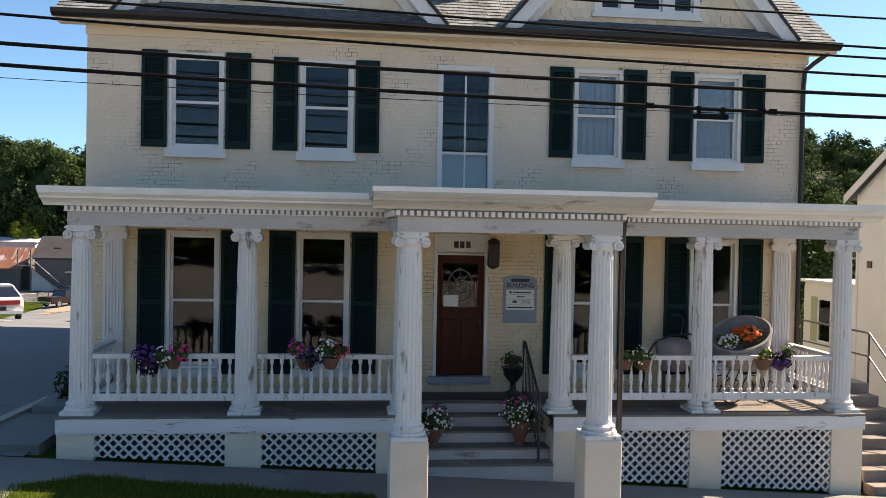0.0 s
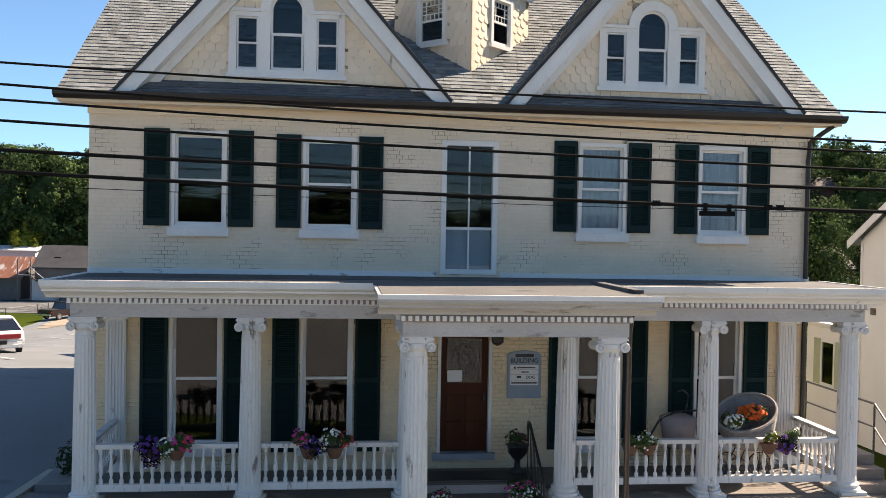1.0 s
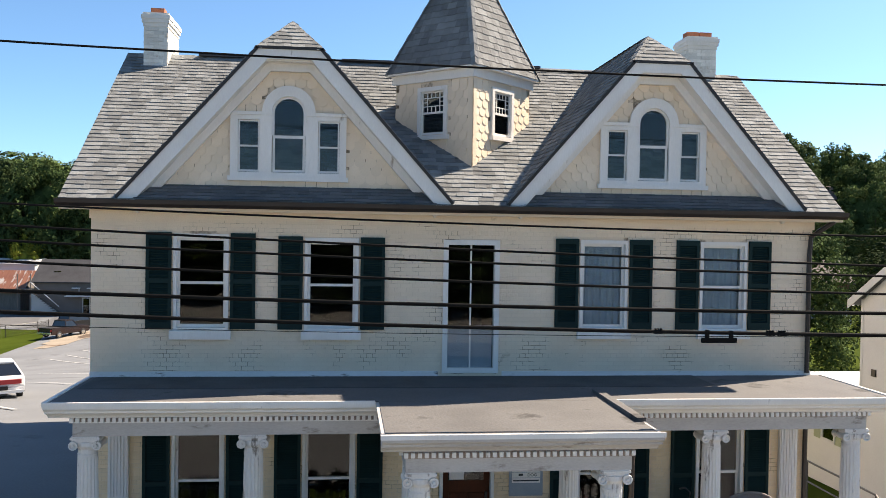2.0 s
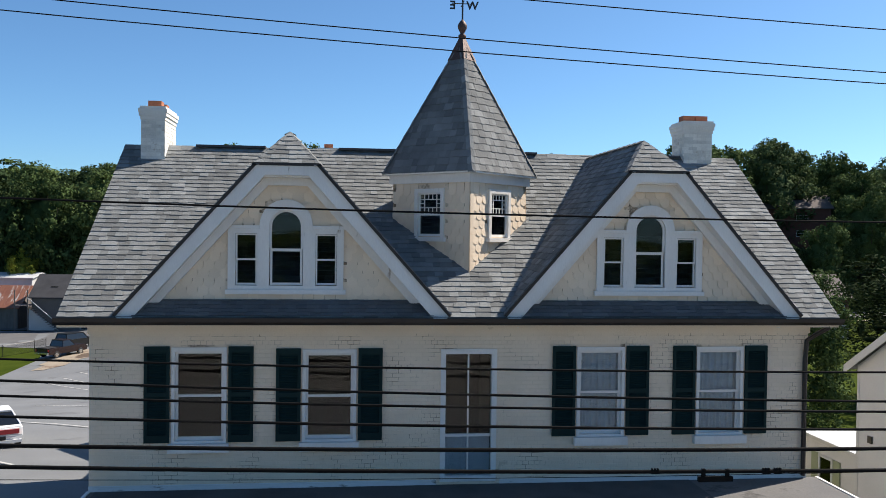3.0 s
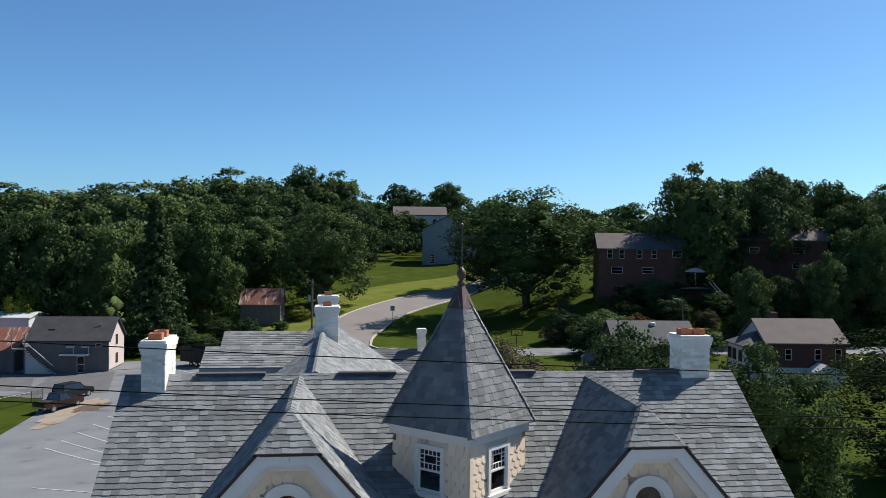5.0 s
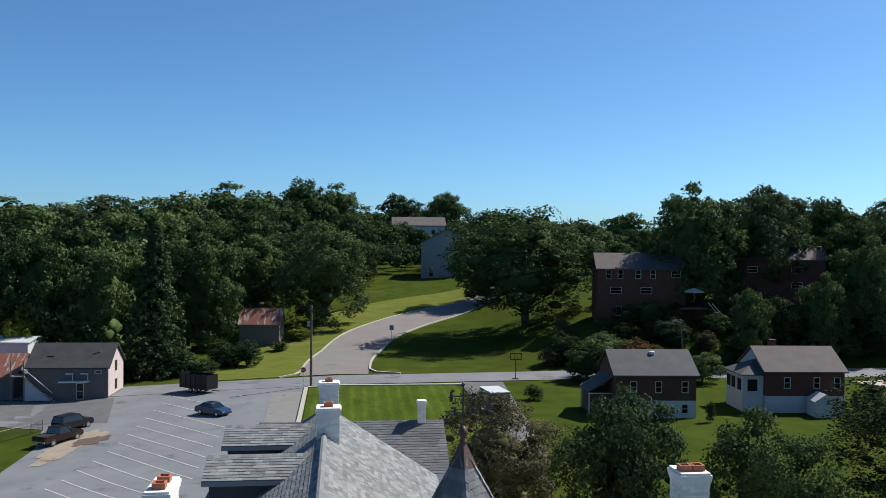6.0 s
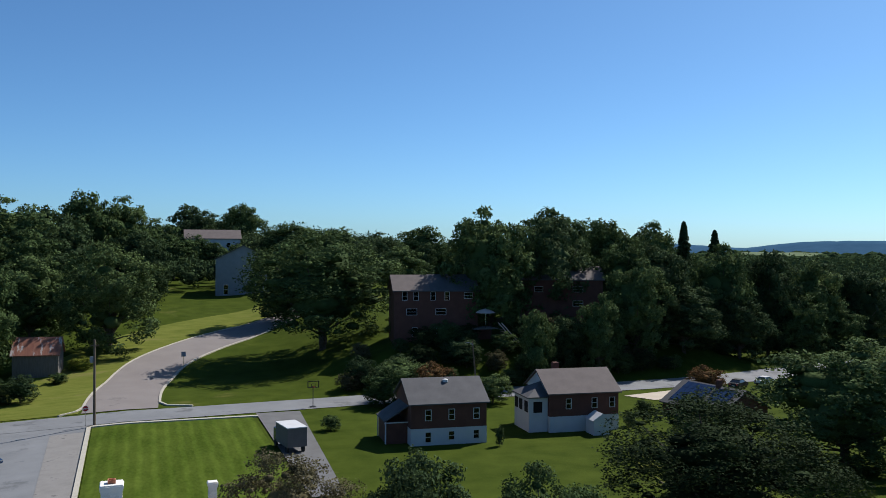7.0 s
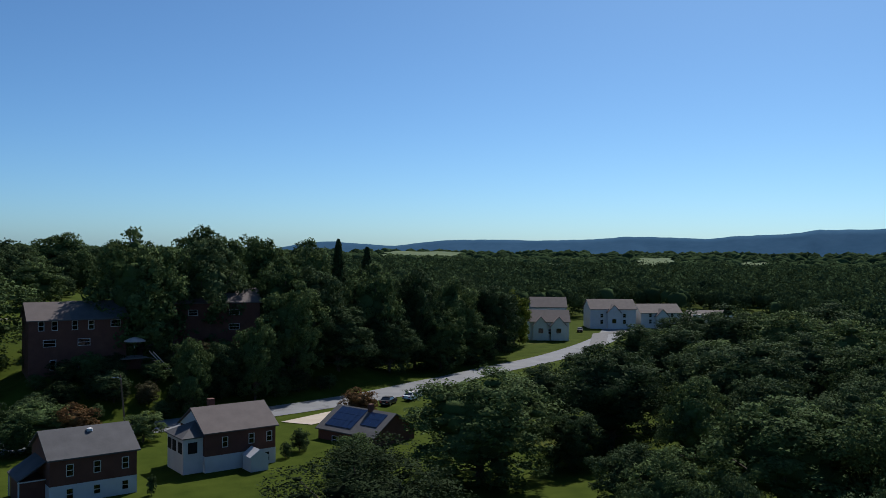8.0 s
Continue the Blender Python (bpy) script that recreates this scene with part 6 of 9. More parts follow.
ribbon("kerb", [(-5.0, 122), (17, 121.4)], [(-5.0, 121.3), (17, 120.7)], "kerb", "pale concrete kerb", "kerb", lift=0.2, thick=0.25)
ribbon("kerb", [(-5.0, 122), (-5.0, 46)], [(-4.5, 122), (-4.5, 46)], "kerb", "pale concrete kerb", "kerb", lift=0.2, thick=0.25)
ribbon("driveway", [(17.0, 123), (16.2, 80)], [(23.2, 123), (19.5, 80)], "patch_asphalt", "dark asphalt driveway", "driveway", lift=0.1, n=24)


# ---- neighbouring houses ----
def gable_house(name, x, y, w, d, wall_h, roof_h, turn, wall, roofm, label, base_h=0.0, base_mat="siding_white", windows=(), overhang=0.35, ridge="x", z=None, category="house", size=1.0):
    """A plain pitched house, its front towards -y before the turn; windows: rows of (u, z0, w, h) on the front."""
    h = thing(name, label, category)
    z0 = land(x, y) if z is None else z
    h.matrix_basis = Matrix.Translation((x, y, z0)) @ Matrix.Rotation(radians(turn), 4, "Z") @ Matrix.Diagonal((size, size, size, 1))
    holes = [(u - ww / 2, u + ww / 2, a, a + hh) for u, a, ww, hh in windows]
    bm = bmesh.new()
    lo = base_h if base_h else -5.0
    part("wall", wall_with_holes(-w / 2, w / 2, lo, wall_h, [k for k in holes if k[2] >= base_h], -d / 2, -d / 2 + 0.2), wall, h)
    box(bm, -w / 2, -w / 2 + 0.2, -d / 2 + 0.2, d / 2 - 0.2, lo, wall_h)
    box(bm, w / 2 - 0.2, w / 2, -d / 2 + 0.2, d / 2 - 0.2, lo, wall_h)
    box(bm, -w / 2, w / 2, d / 2 - 0.2, d / 2, lo, wall_h)
    if ridge == "x":
        for s in (-w / 2, w / 2 - 0.2):
            prism(bm, [(s, -d / 2, wall_h), (s, d / 2, wall_h), (s, 0, wall_h + roof_h)], (0.2, 0, 0))
    else:
        for s in (-d / 2, d / 2 - 0.2):
            prism(bm, [(-w / 2, s, wall_h), (w / 2, s, wall_h), (0, s, wall_h + roof_h)], (0, 0.2, 0))
    part("wall", bm, wall, h)
    bm = boxes((-w / 2 + 0.21, w / 2 - 0.21, -d / 2 + 1.2, -d / 2 + 1.3, 0.1, wall_h - 0.05))
    part("inner_wall", bm, "interior", h)
    if base_h:
        bm = wall_with_holes(-w / 2 - 0.02, w / 2 + 0.02, -1.5, base_h, [k for k in holes if k[3] <= base_h], -d / 2 - 0.02, -d / 2 + 0.2)
        box(bm, -w / 2 - 0.02, -w / 2 + 0.2, -d / 2 + 0.2, d / 2, -1.0, base_h)
        box(bm, w / 2 - 0.2, w / 2 + 0.02, -d / 2 + 0.2, d / 2, -1.0, base_h)
        part("basement_wall", bm, base_mat, h, "white painted basement wall")
    o = overhang
    k = roof_h / ((d if ridge == "x" else w) / 2)
    t = 0.16
    bm = bmesh.new()
    if ridge == "x":
        e = (-d / 2 - o, wall_h - o * k)
        for s in (1, -1):
            prism(bm, [(-w / 2 - o, s * e[0], e[1]), (w / 2 + o, s * e[0], e[1]), (w / 2 + o, 0, wall_h + roof_h), (-w / 2 - o, 0, wall_h + roof_h)], (0, 0, t))
    else:
        e = (-w / 2 - o, wall_h - o * k)
        for s in (1, -1):
            prism(bm, [(s * e[0], -d / 2 - o, e[1]), (s * e[0], d / 2 + o, e[1]), (0, d / 2 + o, wall_h + roof_h), (0, -d / 2 - o, wall_h + roof_h)], (0, 0, t))
    part("roof", bm, roofm, h)
    for u, a, ww, hh in windows:
        f = 0.07
        bm = framed((u - ww / 2, u + ww / 2, a, a + hh), f, -d / 2 - 0.05, -d / 2 + 0.1)
        box(bm, u - ww / 2 + f, u + ww / 2 - f, -d / 2 - 0.03, -d / 2 + 0.08, a + hh / 2 - 0.03, a + hh / 2 + 0.03)
        win = part("window", bm, "siding_white", h)
        part("pane", boxes((u - ww / 2 + f, u + ww / 2 - f, -d / 2 + 0.02, -d / 2 + 0.03, a + f, a + hh - f)), "glass", win)
    return h


h1 = gable_house("bungalow", 36.6, 101.0, 9.4, 8.4, 5.0, 2.3, -5, "red_brick", "slate_roof", "dark red brick bungalow with grey roof and white basement", 2.0, "siding_white", [(-2.6, 2.9, 0.8, 1.35), (0.3, 2.9, 0.8, 1.35), (3.4, 2.9, 0.8, 1.35), (-2.6, 0.3, 0.8, 1.3), (0.3, 0.5, 0.8, 1.1), (3.4, 0.5, 0.8, 1.1)])
h2 = gable_house("bungalow", 55.8, 102.5, 9.6, 8.4, 5.0, 2.4, -5, "red_brick", "brown_roof", "red brick bungalow with white porch and brown-grey roof", 2.0, "siding_white", [(-2.2, 2.9, 0.8, 1.35), (1.4, 2.9, 0.8, 1.35), (3.9, 2.9, 0.8, 1.35), (3.6, 0.3, 0.8, 1.3)])
grey_house = gable_house("house", 32.5, 262.2, 11.4, 12.0, 7.4, 2.9, -7, "siding_grey", "slate_roof", "grey-sided gable house with white trim on the hill", 0, "siding_white", [(2.0, 3.4, 1.6, 1.3), (-3.6, 0.0, 1.0, 2.1), (3.0, 6.0, 0.7, 1.0)], ridge="y", z=6.1, size=1.36)
apt = gable_house("apartment_block", 54.3, 154.5, 15.5, 10.0, 9.0, 2.6, -11, "red_brick", "brown_roof", "three-storey red brick apartment block among trees", 0, "siding_white", [(-5.85, 7.2, 0.95, 1.6), (-3.75, 7.2, 0.95, 1.6), (-0.6, 7.2, 0.95, 1.6), (2.0, 7.2, 0.95, 1.6), (6.0, 7.5, 1.7, 1.2), (-4.55, 4.5, 2.0, 1.2), (0.85, 4.5, 2.0, 1.2), (-4.0, 0.6, 1.0, 1.7), (-0.4, 0.6, 1.0, 1.7), (1.3, 0.6, 1.0, 1.7)], z=3.1)
bm = bmesh.new()
prism(bm, [(-1.2, -5.42, 8.82), (7.8, -5.42, 8.82), (7.8, 0.0, 11.68), (-1.2, 0.0, 11.68)], (0, 0, 0.16))
part("grey_roof", bm, "slate_roof", apt, "newer grey shingles on half of the roof")
apt2 = gable_house("apartment_block", 81.7, 155.3, 15.5, 10.0, 8.0, 2.3, -22, "red_brick", "brown_roof", "red brick apartment block half hidden by trees", 0, "siding_white", [(-4.5, 5.6, 1.7, 1.1), (3.0, 5.6, 2.0, 1.1), (3.0, 2.9, 2.0, 1.1)], z=5.7, size=1.02)
far_house = gable_house("house", 32.2, 357.8, 14, 9, 8.4, 2.2, -3, "siding_white", "brown_roof", "white house behind the hill's trees", 0, "siding_white", [(-4, 6.0, 1, 1.3), (0, 6.0, 1, 1.3), (4, 6.0, 1, 1.3)], z=10.3, size=1.50)
# ---- trees ----
def leaf_cloud(verts, faces, centre, radius, n, size, rng, squash=0.8):
    """Scatter small leaf sprays over a lobe, most of them near its skin and facing outward."""
    for _ in range(n):
        d = Vector((rng.gauss(0, 1), rng.gauss(0, 1), rng.gauss(0, 1) + 0.15)).normalized()
        r = radius * rng.uniform(0.6, 1.15)
        p = centre + Vector((d.x * r, d.y * r, d.z * r * squash))
        nrm = (d + Vector((rng.uniform(-0.55, 0.55), rng.uniform(-0.55, 0.55), rng.uniform(-0.3, 0.7)))).normalized()
        a = nrm.cross(Vector((rng.uniform(-1, 1), rng.uniform(-1, 1), rng.uniform(-1, 1)))).normalized()
        b = nrm.cross(a)
        s = size * rng.uniform(0.6, 1.35)
        k = len(verts)
        verts += [p - a * s * 0.5, p + b * s * 0.36 + nrm * s * 0.06, p + a * s * 0.55, p - b * s * 0.36 + nrm * s * 0.06]
        faces.append((k, k + 1, k + 2, k + 3))


def leaf_core(verts, faces, centre, radius, rng, squash=0.8, seg=8, rings=5):
    """The dense, lumpy inside of a lobe."""
    k = len(verts)
    for i in range(rings + 1):
        t = math.pi * i / rings
        for j in range(seg):
            a = 2 * math.pi * (j + 0.5 * (i % 2)) / seg
            r = radius * rng.uniform(0.72, 1.05)
            verts.append(centre + Vector((r * math.sin(t) * math.cos(a), r * math.sin(t) * math.sin(a), r * math.cos(t) * squash)))
    for i in range(rings):
        for j in range(seg):
            faces.append((k + i * seg + j, k + (i + 1) * seg + j, k + (i + 1) * seg + (j + 1) % seg, k + i * seg + (j + 1) % seg))


def unit(v):
    return v / np.maximum(np.linalg.norm(v, axis=1, keepdims=True), 1e-6)


def spray_mesh(centres, outs, radii, counts, size, seed, squash=0.85, corners=3):
    """Leaf sprays round many clump centres: each faces out of its clump and of the crown, and is shaded as part of that rounded clump."""
    g = np.random.default_rng(seed)
    idx = np.repeat(np.arange(len(centres)), counts)
    c, o, r = centres[idx], outs[idx], radii[idx][:, None]
    d = unit(g.normal(size=c.shape) + o * 0.7)
    p = c + d * r * g.uniform(0.4, 1.2, (len(c), 1)) ** 1.0 * np.array([1, 1, squash])
    n = unit(d * 0.7 + o * 0.4 + g.normal(size=c.shape) * 0.7)
    a = unit(np.cross(n, g.normal(size=c.shape)))
    b = np.cross(n, a)
    s = size * g.uniform(0.6, 1.35, (len(c), 1))
    if corners == 3:
        rows = [p + a * s * 0.62, p - a * s * 0.34 + b * s * 0.44, p - a * s * 0.34 - b * s * 0.44]
    else:
        rows = [p - a * s * 0.5, p - b * s * 0.36 + n * s * 0.06, p + a * s * 0.55, p + b * s * 0.36 + n * s * 0.06]
    shade = unit(n * 0.7 + d * 0.5 + o * 0.35)
    verts = np.stack(rows, 1).reshape(-1, 3)
    faces = np.arange(len(verts)).reshape(-1, corners)
    return verts, faces, np.repeat(shade, corners, axis=0)


def leafy(name, parts):
    """One mesh from (verts, faces, shading normals) pieces."""
    verts, faces, norms, k = [], [], [], 0
    for v, f, n in parts:
        verts.append(v)
        norms.append(n)
        faces += (np.asarray(f) + k).tolist()
        k += len(v)
    me = bpy.data.meshes.new(name)
    me.from_pydata(np.concatenate(verts).tolist(), [], faces, shade_flat=False)
    me.update()
    me.normals_split_custom_set_from_vertices(np.concatenate(norms).tolist())
    return me


def core_mesh(centres, radii, seed, squash=0.85, seg=7, rings=4):
    """The dense, lumpy insides of the lobes."""
    g = np.random.default_rng(seed)
    t = np.repeat(np.pi * np.arange(rings + 1) / rings, seg)
    a = 2 * np.pi * (np.tile(np.arange(seg), rings + 1) + 0.5 * np.repeat(np.arange(rings + 1) % 2, seg)) / seg
    ball = np.stack([np.sin(t) * np.cos(a), np.sin(t) * np.sin(a), np.cos(t) * squash], 1)
    m = len(ball)
    v = (centres[:, None, :] + ball[None] * radii[:, None, None] * g.uniform(0.75, 1.05, (len(centres), m, 1))).reshape(-1, 3)
    quad = np.array([(i * seg + j, (i + 1) * seg + j, (i + 1) * seg + (j + 1) % seg, i * seg + (j + 1) % seg) for i in range(rings) for j in range(seg)])
    f = (quad[None] + (np.arange(len(centres)) * m)[:, None, None]).reshape(-1, 4)
    return v, f, unit(np.tile(ball, (len(centres), 1)))


def tree_meshes(kind, seed, height, width, leaves, size):
    """Trunk-and-limb mesh and crown mesh of one tree standing on the origin."""
    rng = random.Random(seed)
    g = np.random.default_rng(seed)
    bm = bmesh.new()
    corners = 4 if leaves > 18000 else 3
    if kind == "conifer":
        tube(bm, [(0, 0, -0.6), (0, 0, height * 0.5), (0, 0, height * 0.96)], [height * 0.016, height * 0.01, 0.03], 6)
        cen, out, rad = [], [], []
        for i in range(40):
            t = 1 - (1 - i / 39) ** 1.35
            z = height * (0.04 + 0.95 * t)
            r0 = width * 0.5 * (1 - t) ** 0.8 + 0.14
            for k in range(10):
                a = 2 * math.pi * (k + rng.random() * 0.9) / 10
                r = r0 * rng.uniform(0.62, 1.15)
                lift = height * rng.uniform(-0.03, 0.03) * (1 - t)
                for f in (0.3, 0.55, 0.78, 1.0):
                    cen.append((math.cos(a) * r * f, math.sin(a) * r * f, z + lift + r * (0.12 * f - 0.34 * f * f)))
                    out.append((math.cos(a) * 0.8, math.sin(a) * 0.8, 0.5))
                    rad.append(r0 * 0.13 * (1.25 - 0.6 * f) + 0.1)
        cen, out, rad = np.array(cen), np.array(out), np.array(rad)
        parts = [spray_mesh(cen, out, rad, np.full(len(cen), max(3, leaves // len(cen))), size, seed, 0.55, corners)]
    else:
        wide = kind != "round"
        base = height * 0.1
        tr = height * 0.017 + 0.05
        tube(bm, [(0, 0, -0.6), (0.05, 0, base * 0.6), (0.0, 0.05, base * 1.4), (0.1, 0, height * 0.55)], [tr * 1.3, tr, tr * 0.95, tr * 0.5], 8)
        nl = 40 if wide else 34
        mid, up = {"spread": (0.53, 0.45), "broad": (0.52, 0.45), "round": (0.51, 0.46)}[kind]
        lob, lrad, lout = [], [], []
        for i in range(nl):
            zz = 1 - 2 * (i + 0.5) / nl
            zz = max(-0.92, min(0.97, zz + rng.uniform(-0.1, 0.1)))
            a = i * 2.39996 + rng.uniform(-0.45, 0.45)
            q = math.sqrt(1 - zz * zz)
            if zz < 0 and kind != "spread":
                q = 1 - 0.3 * zz * zz
            lr = width * rng.uniform(0.1, 0.185)
            reach = rng.uniform(0.72, 1.04)
            lob.append((math.cos(a) * q * (width * 0.5 * reach - lr * 0.8), math.sin(a) * q * (width * 0.5 * reach - lr * 0.8), height * mid + zz * (height * up * reach - lr * 0.7) if zz > 0 or kind == "spread" else height * mid + zz * (height * mid - lr * 0.9)))
            lrad.append(lr)
            lout.append((math.cos(a) * q, math.sin(a) * q, zz * 0.8 + 0.25))
        lob, lrad, lout = np.array(lob), np.array(lrad), unit(np.array(lout))
        for c, r in list(zip(lob, lrad))[::2]:
            c = Vector(c)
            tube(bm, [(0, 0, base + max(0.0, c.z - base) * 0.15), (c.x * 0.45, c.y * 0.45, base + (c.z - base) * 0.6), tuple(c)], [tr * 0.45, tr * 0.28, 0.03], 5)
        nc = 12
        d = unit(g.normal(size=(nl * nc, 3)) + np.repeat(lout, nc, axis=0) * 0.9)
        cr = np.repeat(lrad, nc) * g.uniform(0.28, 0.62, nl * nc)
        cen = np.repeat(lob, nc, axis=0) + d * (np.repeat(lrad, nc) * g.uniform(0.55, 1.15, nl * nc))[:, None] * np.array([1, 1, 0.88])
        wts = cr ** 2
        counts = np.maximum(3, (leaves * wts / wts.sum()).astype(int))
        inner = np.concatenate([lob, lob * np.array([0.45, 0.45, 0.6]) + np.array([0, 0, height * mid * 0.4])])
        parts = [spray_mesh(cen, d, cr, counts, size, seed + 1, 0.8, corners)]
        core = core_mesh(inner, np.concatenate([lrad * (0.25 if leaves > 18000 else 0.4), lrad * (0.7 if leaves > 18000 else 1.0)]), seed + 2)
    wood = bpy.data.meshes.new("trunk")
    bmesh.ops.recalc_face_normals(bm, faces=bm.faces)
    bm.to_mesh(wood)
    bm.free()
    wood.materials.append(M["bark"])
    return wood, leafy("crown", parts + ([core] if kind != "conifer" else []))


TREE_KIT = {}


def tree(x, y, h, w, kind="broad", mat="leaf", variant=0, label="", leaves=3600, size=0.42, group="", name="tree", z=None):
    """A tree of that height and crown width; alike ones share their meshes."""
    key = (kind, variant, mat, leaves)
    if key not in TREE_KIT:
        wood, crown = tree_meshes(kind, 100 + variant * 7 + len(kind), 14.0, 10.0 if kind != "conifer" else 6.0, leaves, size)
        crown.materials.append(M[mat])
        TREE_KIT[key] = (wood, crown)
    wood, crown = TREE_KIT[key]
    t = thing(name, label or "leafy green deciduous tree standing in grass", "tree", group)
    k = w / (10.0 if kind != "conifer" else 6.0)
    t.matrix_basis = Matrix.Translation((x, y, land(x, y) if z is None else z)) @ Matrix.Rotation((x * 7.3 + y * 3.1) % 6.28, 4, "Z") @ Matrix.Diagonal((k, k, h / 14.0, 1))
    link_mesh("trunk", wood, None, t)
    link_mesh("crown", crown, None, t)
    return t
# trees of the hill behind, group by group: x, y, height, crown width
def plant(rows, group, mats, kinds=("broad", "round"), label="", leaves=3600, size=0.42, variants=3):
    for i, (x, y, h, w) in enumerate(rows):
        tree(x, y, h, w, kinds[i % len(kinds)], mats[i % len(mats)], i % variants, label, leaves, size, group)


plant([(-40.2, 149.9, 23.5, 15.0), (-48.3, 147.8, 23.4, 14.2), (-56.4, 149.9, 24.3, 14.2), (-26.0, 166.0, 21.6, 15.0), (-18.4, 194.0, 19.3, 17.1), (-13.3, 217.1, 17.3, 16.5), (-36.0, 156.2, 21.4, 11.5), (-28.9, 170.9, 17.6, 11.6), (-67.3, 154.1, 22.6, 16.3), (-79.2, 149.9, 21.3, 16.1), (-96.7, 158.3, 20.7, 17.6)],
      "trees of the left wood", ["leaf", "leaf", "leaf_dark"], label="dense dark green deciduous tree at the wood's edge", leaves=14000, size=0.31, kinds=("round", "broad"))
tree(-3.2, 183.0, 22.4, 20.0, "round", "leaf", 1, "broad green maple beside the hill road", 24000, 0.24)
tree(-29.0, 141.5, 24.1, 10.9, "conifer", "leaf_dark", 0, "tall dark conifer at the wood's edge", 24000, 0.26)
plant([(-48.1, 208.7, 26.0, 25.6), (-60.0, 212.9, 23.8, 19.3), (-41.3, 244.4, 27.9, 24.2), (-30.3, 254.9, 28.3, 27.1), (-21.7, 267.5, 26.7, 22.0), (-10.9, 275.9, 31.1, 21.0), (-1.0, 286.4, 27.8, 20.1), (-13.9, 238.1, 22.2, 19.6), (-76.3, 229.7, 24.6, 23.4), (-52.2, 259.1, 24.7, 22.3), (1.9, 254.9, 18.7, 18.0), (-22.7, 225.5, 22.5, 21.3), (-32.9, 217.1, 22.2, 17.5), (-88.6, 338.9, 27.0, 30.9), (-101.6, 328.4, 24.1, 31.7), (-100.6, 275.9, 24.5, 27.9), (5.7, 242.3, 16.7, 10.9), (-131.1, 275.9, 24.0, 24.8), (-162.1, 338.9, 24.0, 32.4), (-94.7, 217.1, 21.9, 20.2), (-116.1, 217.1, 21.9, 21.5)],
      "trees on the hilltop", ["leaf", "leaf_dark", "leaf"], label="round-crowned green tree on the hilltop", leaves=9500, size=0.36, kinds=("broad", "round"))
plant([(11.8, 355.7, 20.8, 18.4), (26.9, 393.5, 28.9, 24.3), (47.1, 380.9, 27.6, 22.4), (38.7, 410.3, 23.4, 18.6), (62.3, 338.9, 17.7, 24.8), (55.3, 351.5, 13.7, 13.9), (15.8, 322.1, 15.4, 16.7)],
      "trees behind the hilltop houses", ["leaf", "leaf_dark"], label="green tree behind the hilltop houses", leaves=9500, size=0.36, kinds=("broad", "round"))
plant([(35.1, 205.6, 17.4, 16.0), (78.0, 271.8, 14.2, 16.5), (74.8, 240.1, 12.7, 14.6), (72.3, 268.3, 12.9, 12.6), (73.3, 325.6, 15.6, 19.0), (100.0, 235.0, 16.2, 18.0)],
      "trees behind the apartments", ["leaf", "leaf_dark"], label="green deciduous tree near the brick apartments", leaves=9500, size=0.36, kinds=("round", "broad"))
tree(72.7, 301.0, 15.6, 9.0, "conifer", "leaf_dark", 0, "dark pine rising behind the apartments", 24000, 0.26)
tree(36.1, 168.0, 24.2, 30.1, "spread", "leaf", 2, "wide spreading green tree shading the sloping lawn", 17900, 0.2)
plant([(65.4, 152.5, 23.9, 17.4), (79.9, 156.0, 23.4, 16.4), (88.8, 166.5, 24.2, 11.0), (92.8, 150.1, 18.9, 12.4), (99.3, 146.0, 18.7, 13.4), (86.9, 170.8, 25.2, 18.1), (90.0, 140.2, 17.9, 12.9), (101.2, 141.0, 13.1, 14.7), (65.9, 133.6, 13.2, 6.8), (78.6, 134.6, 14.7, 8.0), (73.2, 136.7, 10.1, 7.1), (102.9, 172.0, 24.0, 14.1)],
      "trees of the dark wood", ["leaf", "leaf_dark", "leaf"], label="tall dark green tree of the wood behind the bungalows", leaves=14000, size=0.31)
plant([(114.3, 148.0, 22.0, 14.0), (128.9, 150.0, 23.8, 13.3), (143.0, 152.0, 21.5, 13.8), (158.0, 154.0, 18.1, 14.3), (105.1, 175.0, 23.2, 10.5), (118.3, 180.0, 26.7, 12.3), (116.2, 176.0, 26.5, 15.0), (115.9, 143.0, 13.2, 12.6), (133.3, 146.0, 14.3, 12.8), (151.9, 158.0, 19.8, 15.5), (147.1, 149.0, 11.5, 11.6), (131.0, 168.0, 24.5, 14.0), (146.0, 172.0, 20.5, 14.0), (165.0, 172.0, 16.1, 13.0), (110.0, 190.0, 25.4, 16.0), (128.0, 194.0, 26.0, 16.0), (148.0, 196.0, 21.0, 16.0), (170.8, 163.0, 13.8, 10.7)],
      "trees along the lower street", ["leaf", "leaf_dark"], label="tall dark green tree beside the lower street", leaves=14000, size=0.31, kinds=("round", "broad"))
tree(126.0, 176.0, 28.8, 8.6, "conifer", "leaf_dark", 0, "dark pine rising over the wood", 24000, 0.26, "pines")
tree(136.5, 178.0, 27.0, 9.0, "conifer", "leaf_dark", 0, "dark pine rising over the wood", 24000, 0.26, "pines")
tree(181.8, 168.0, 15.5, 9.8, "broad", "leaf_yellow", 0, "yellow-green tree at the street corner", 9000, 0.4)
plant([(99.1, 345.1, 15.4, 16.8), (117.3, 349.9, 22.8, 24.2), (134.2, 338.3, 22.5, 20.0), (97.2, 314.3, 11.7, 10.9), (107.6, 316.2, 13.8, 9.2), (119.3, 328.0, 17.2, 12.6), (137.8, 320.6, 23.4, 19.4)],
      "trees round the hilltop lawn", ["leaf_dark", "leaf"], label="round dark green tree beyond the hilltop lawn", leaves=9500, size=0.36, kinds=("round", "broad"))
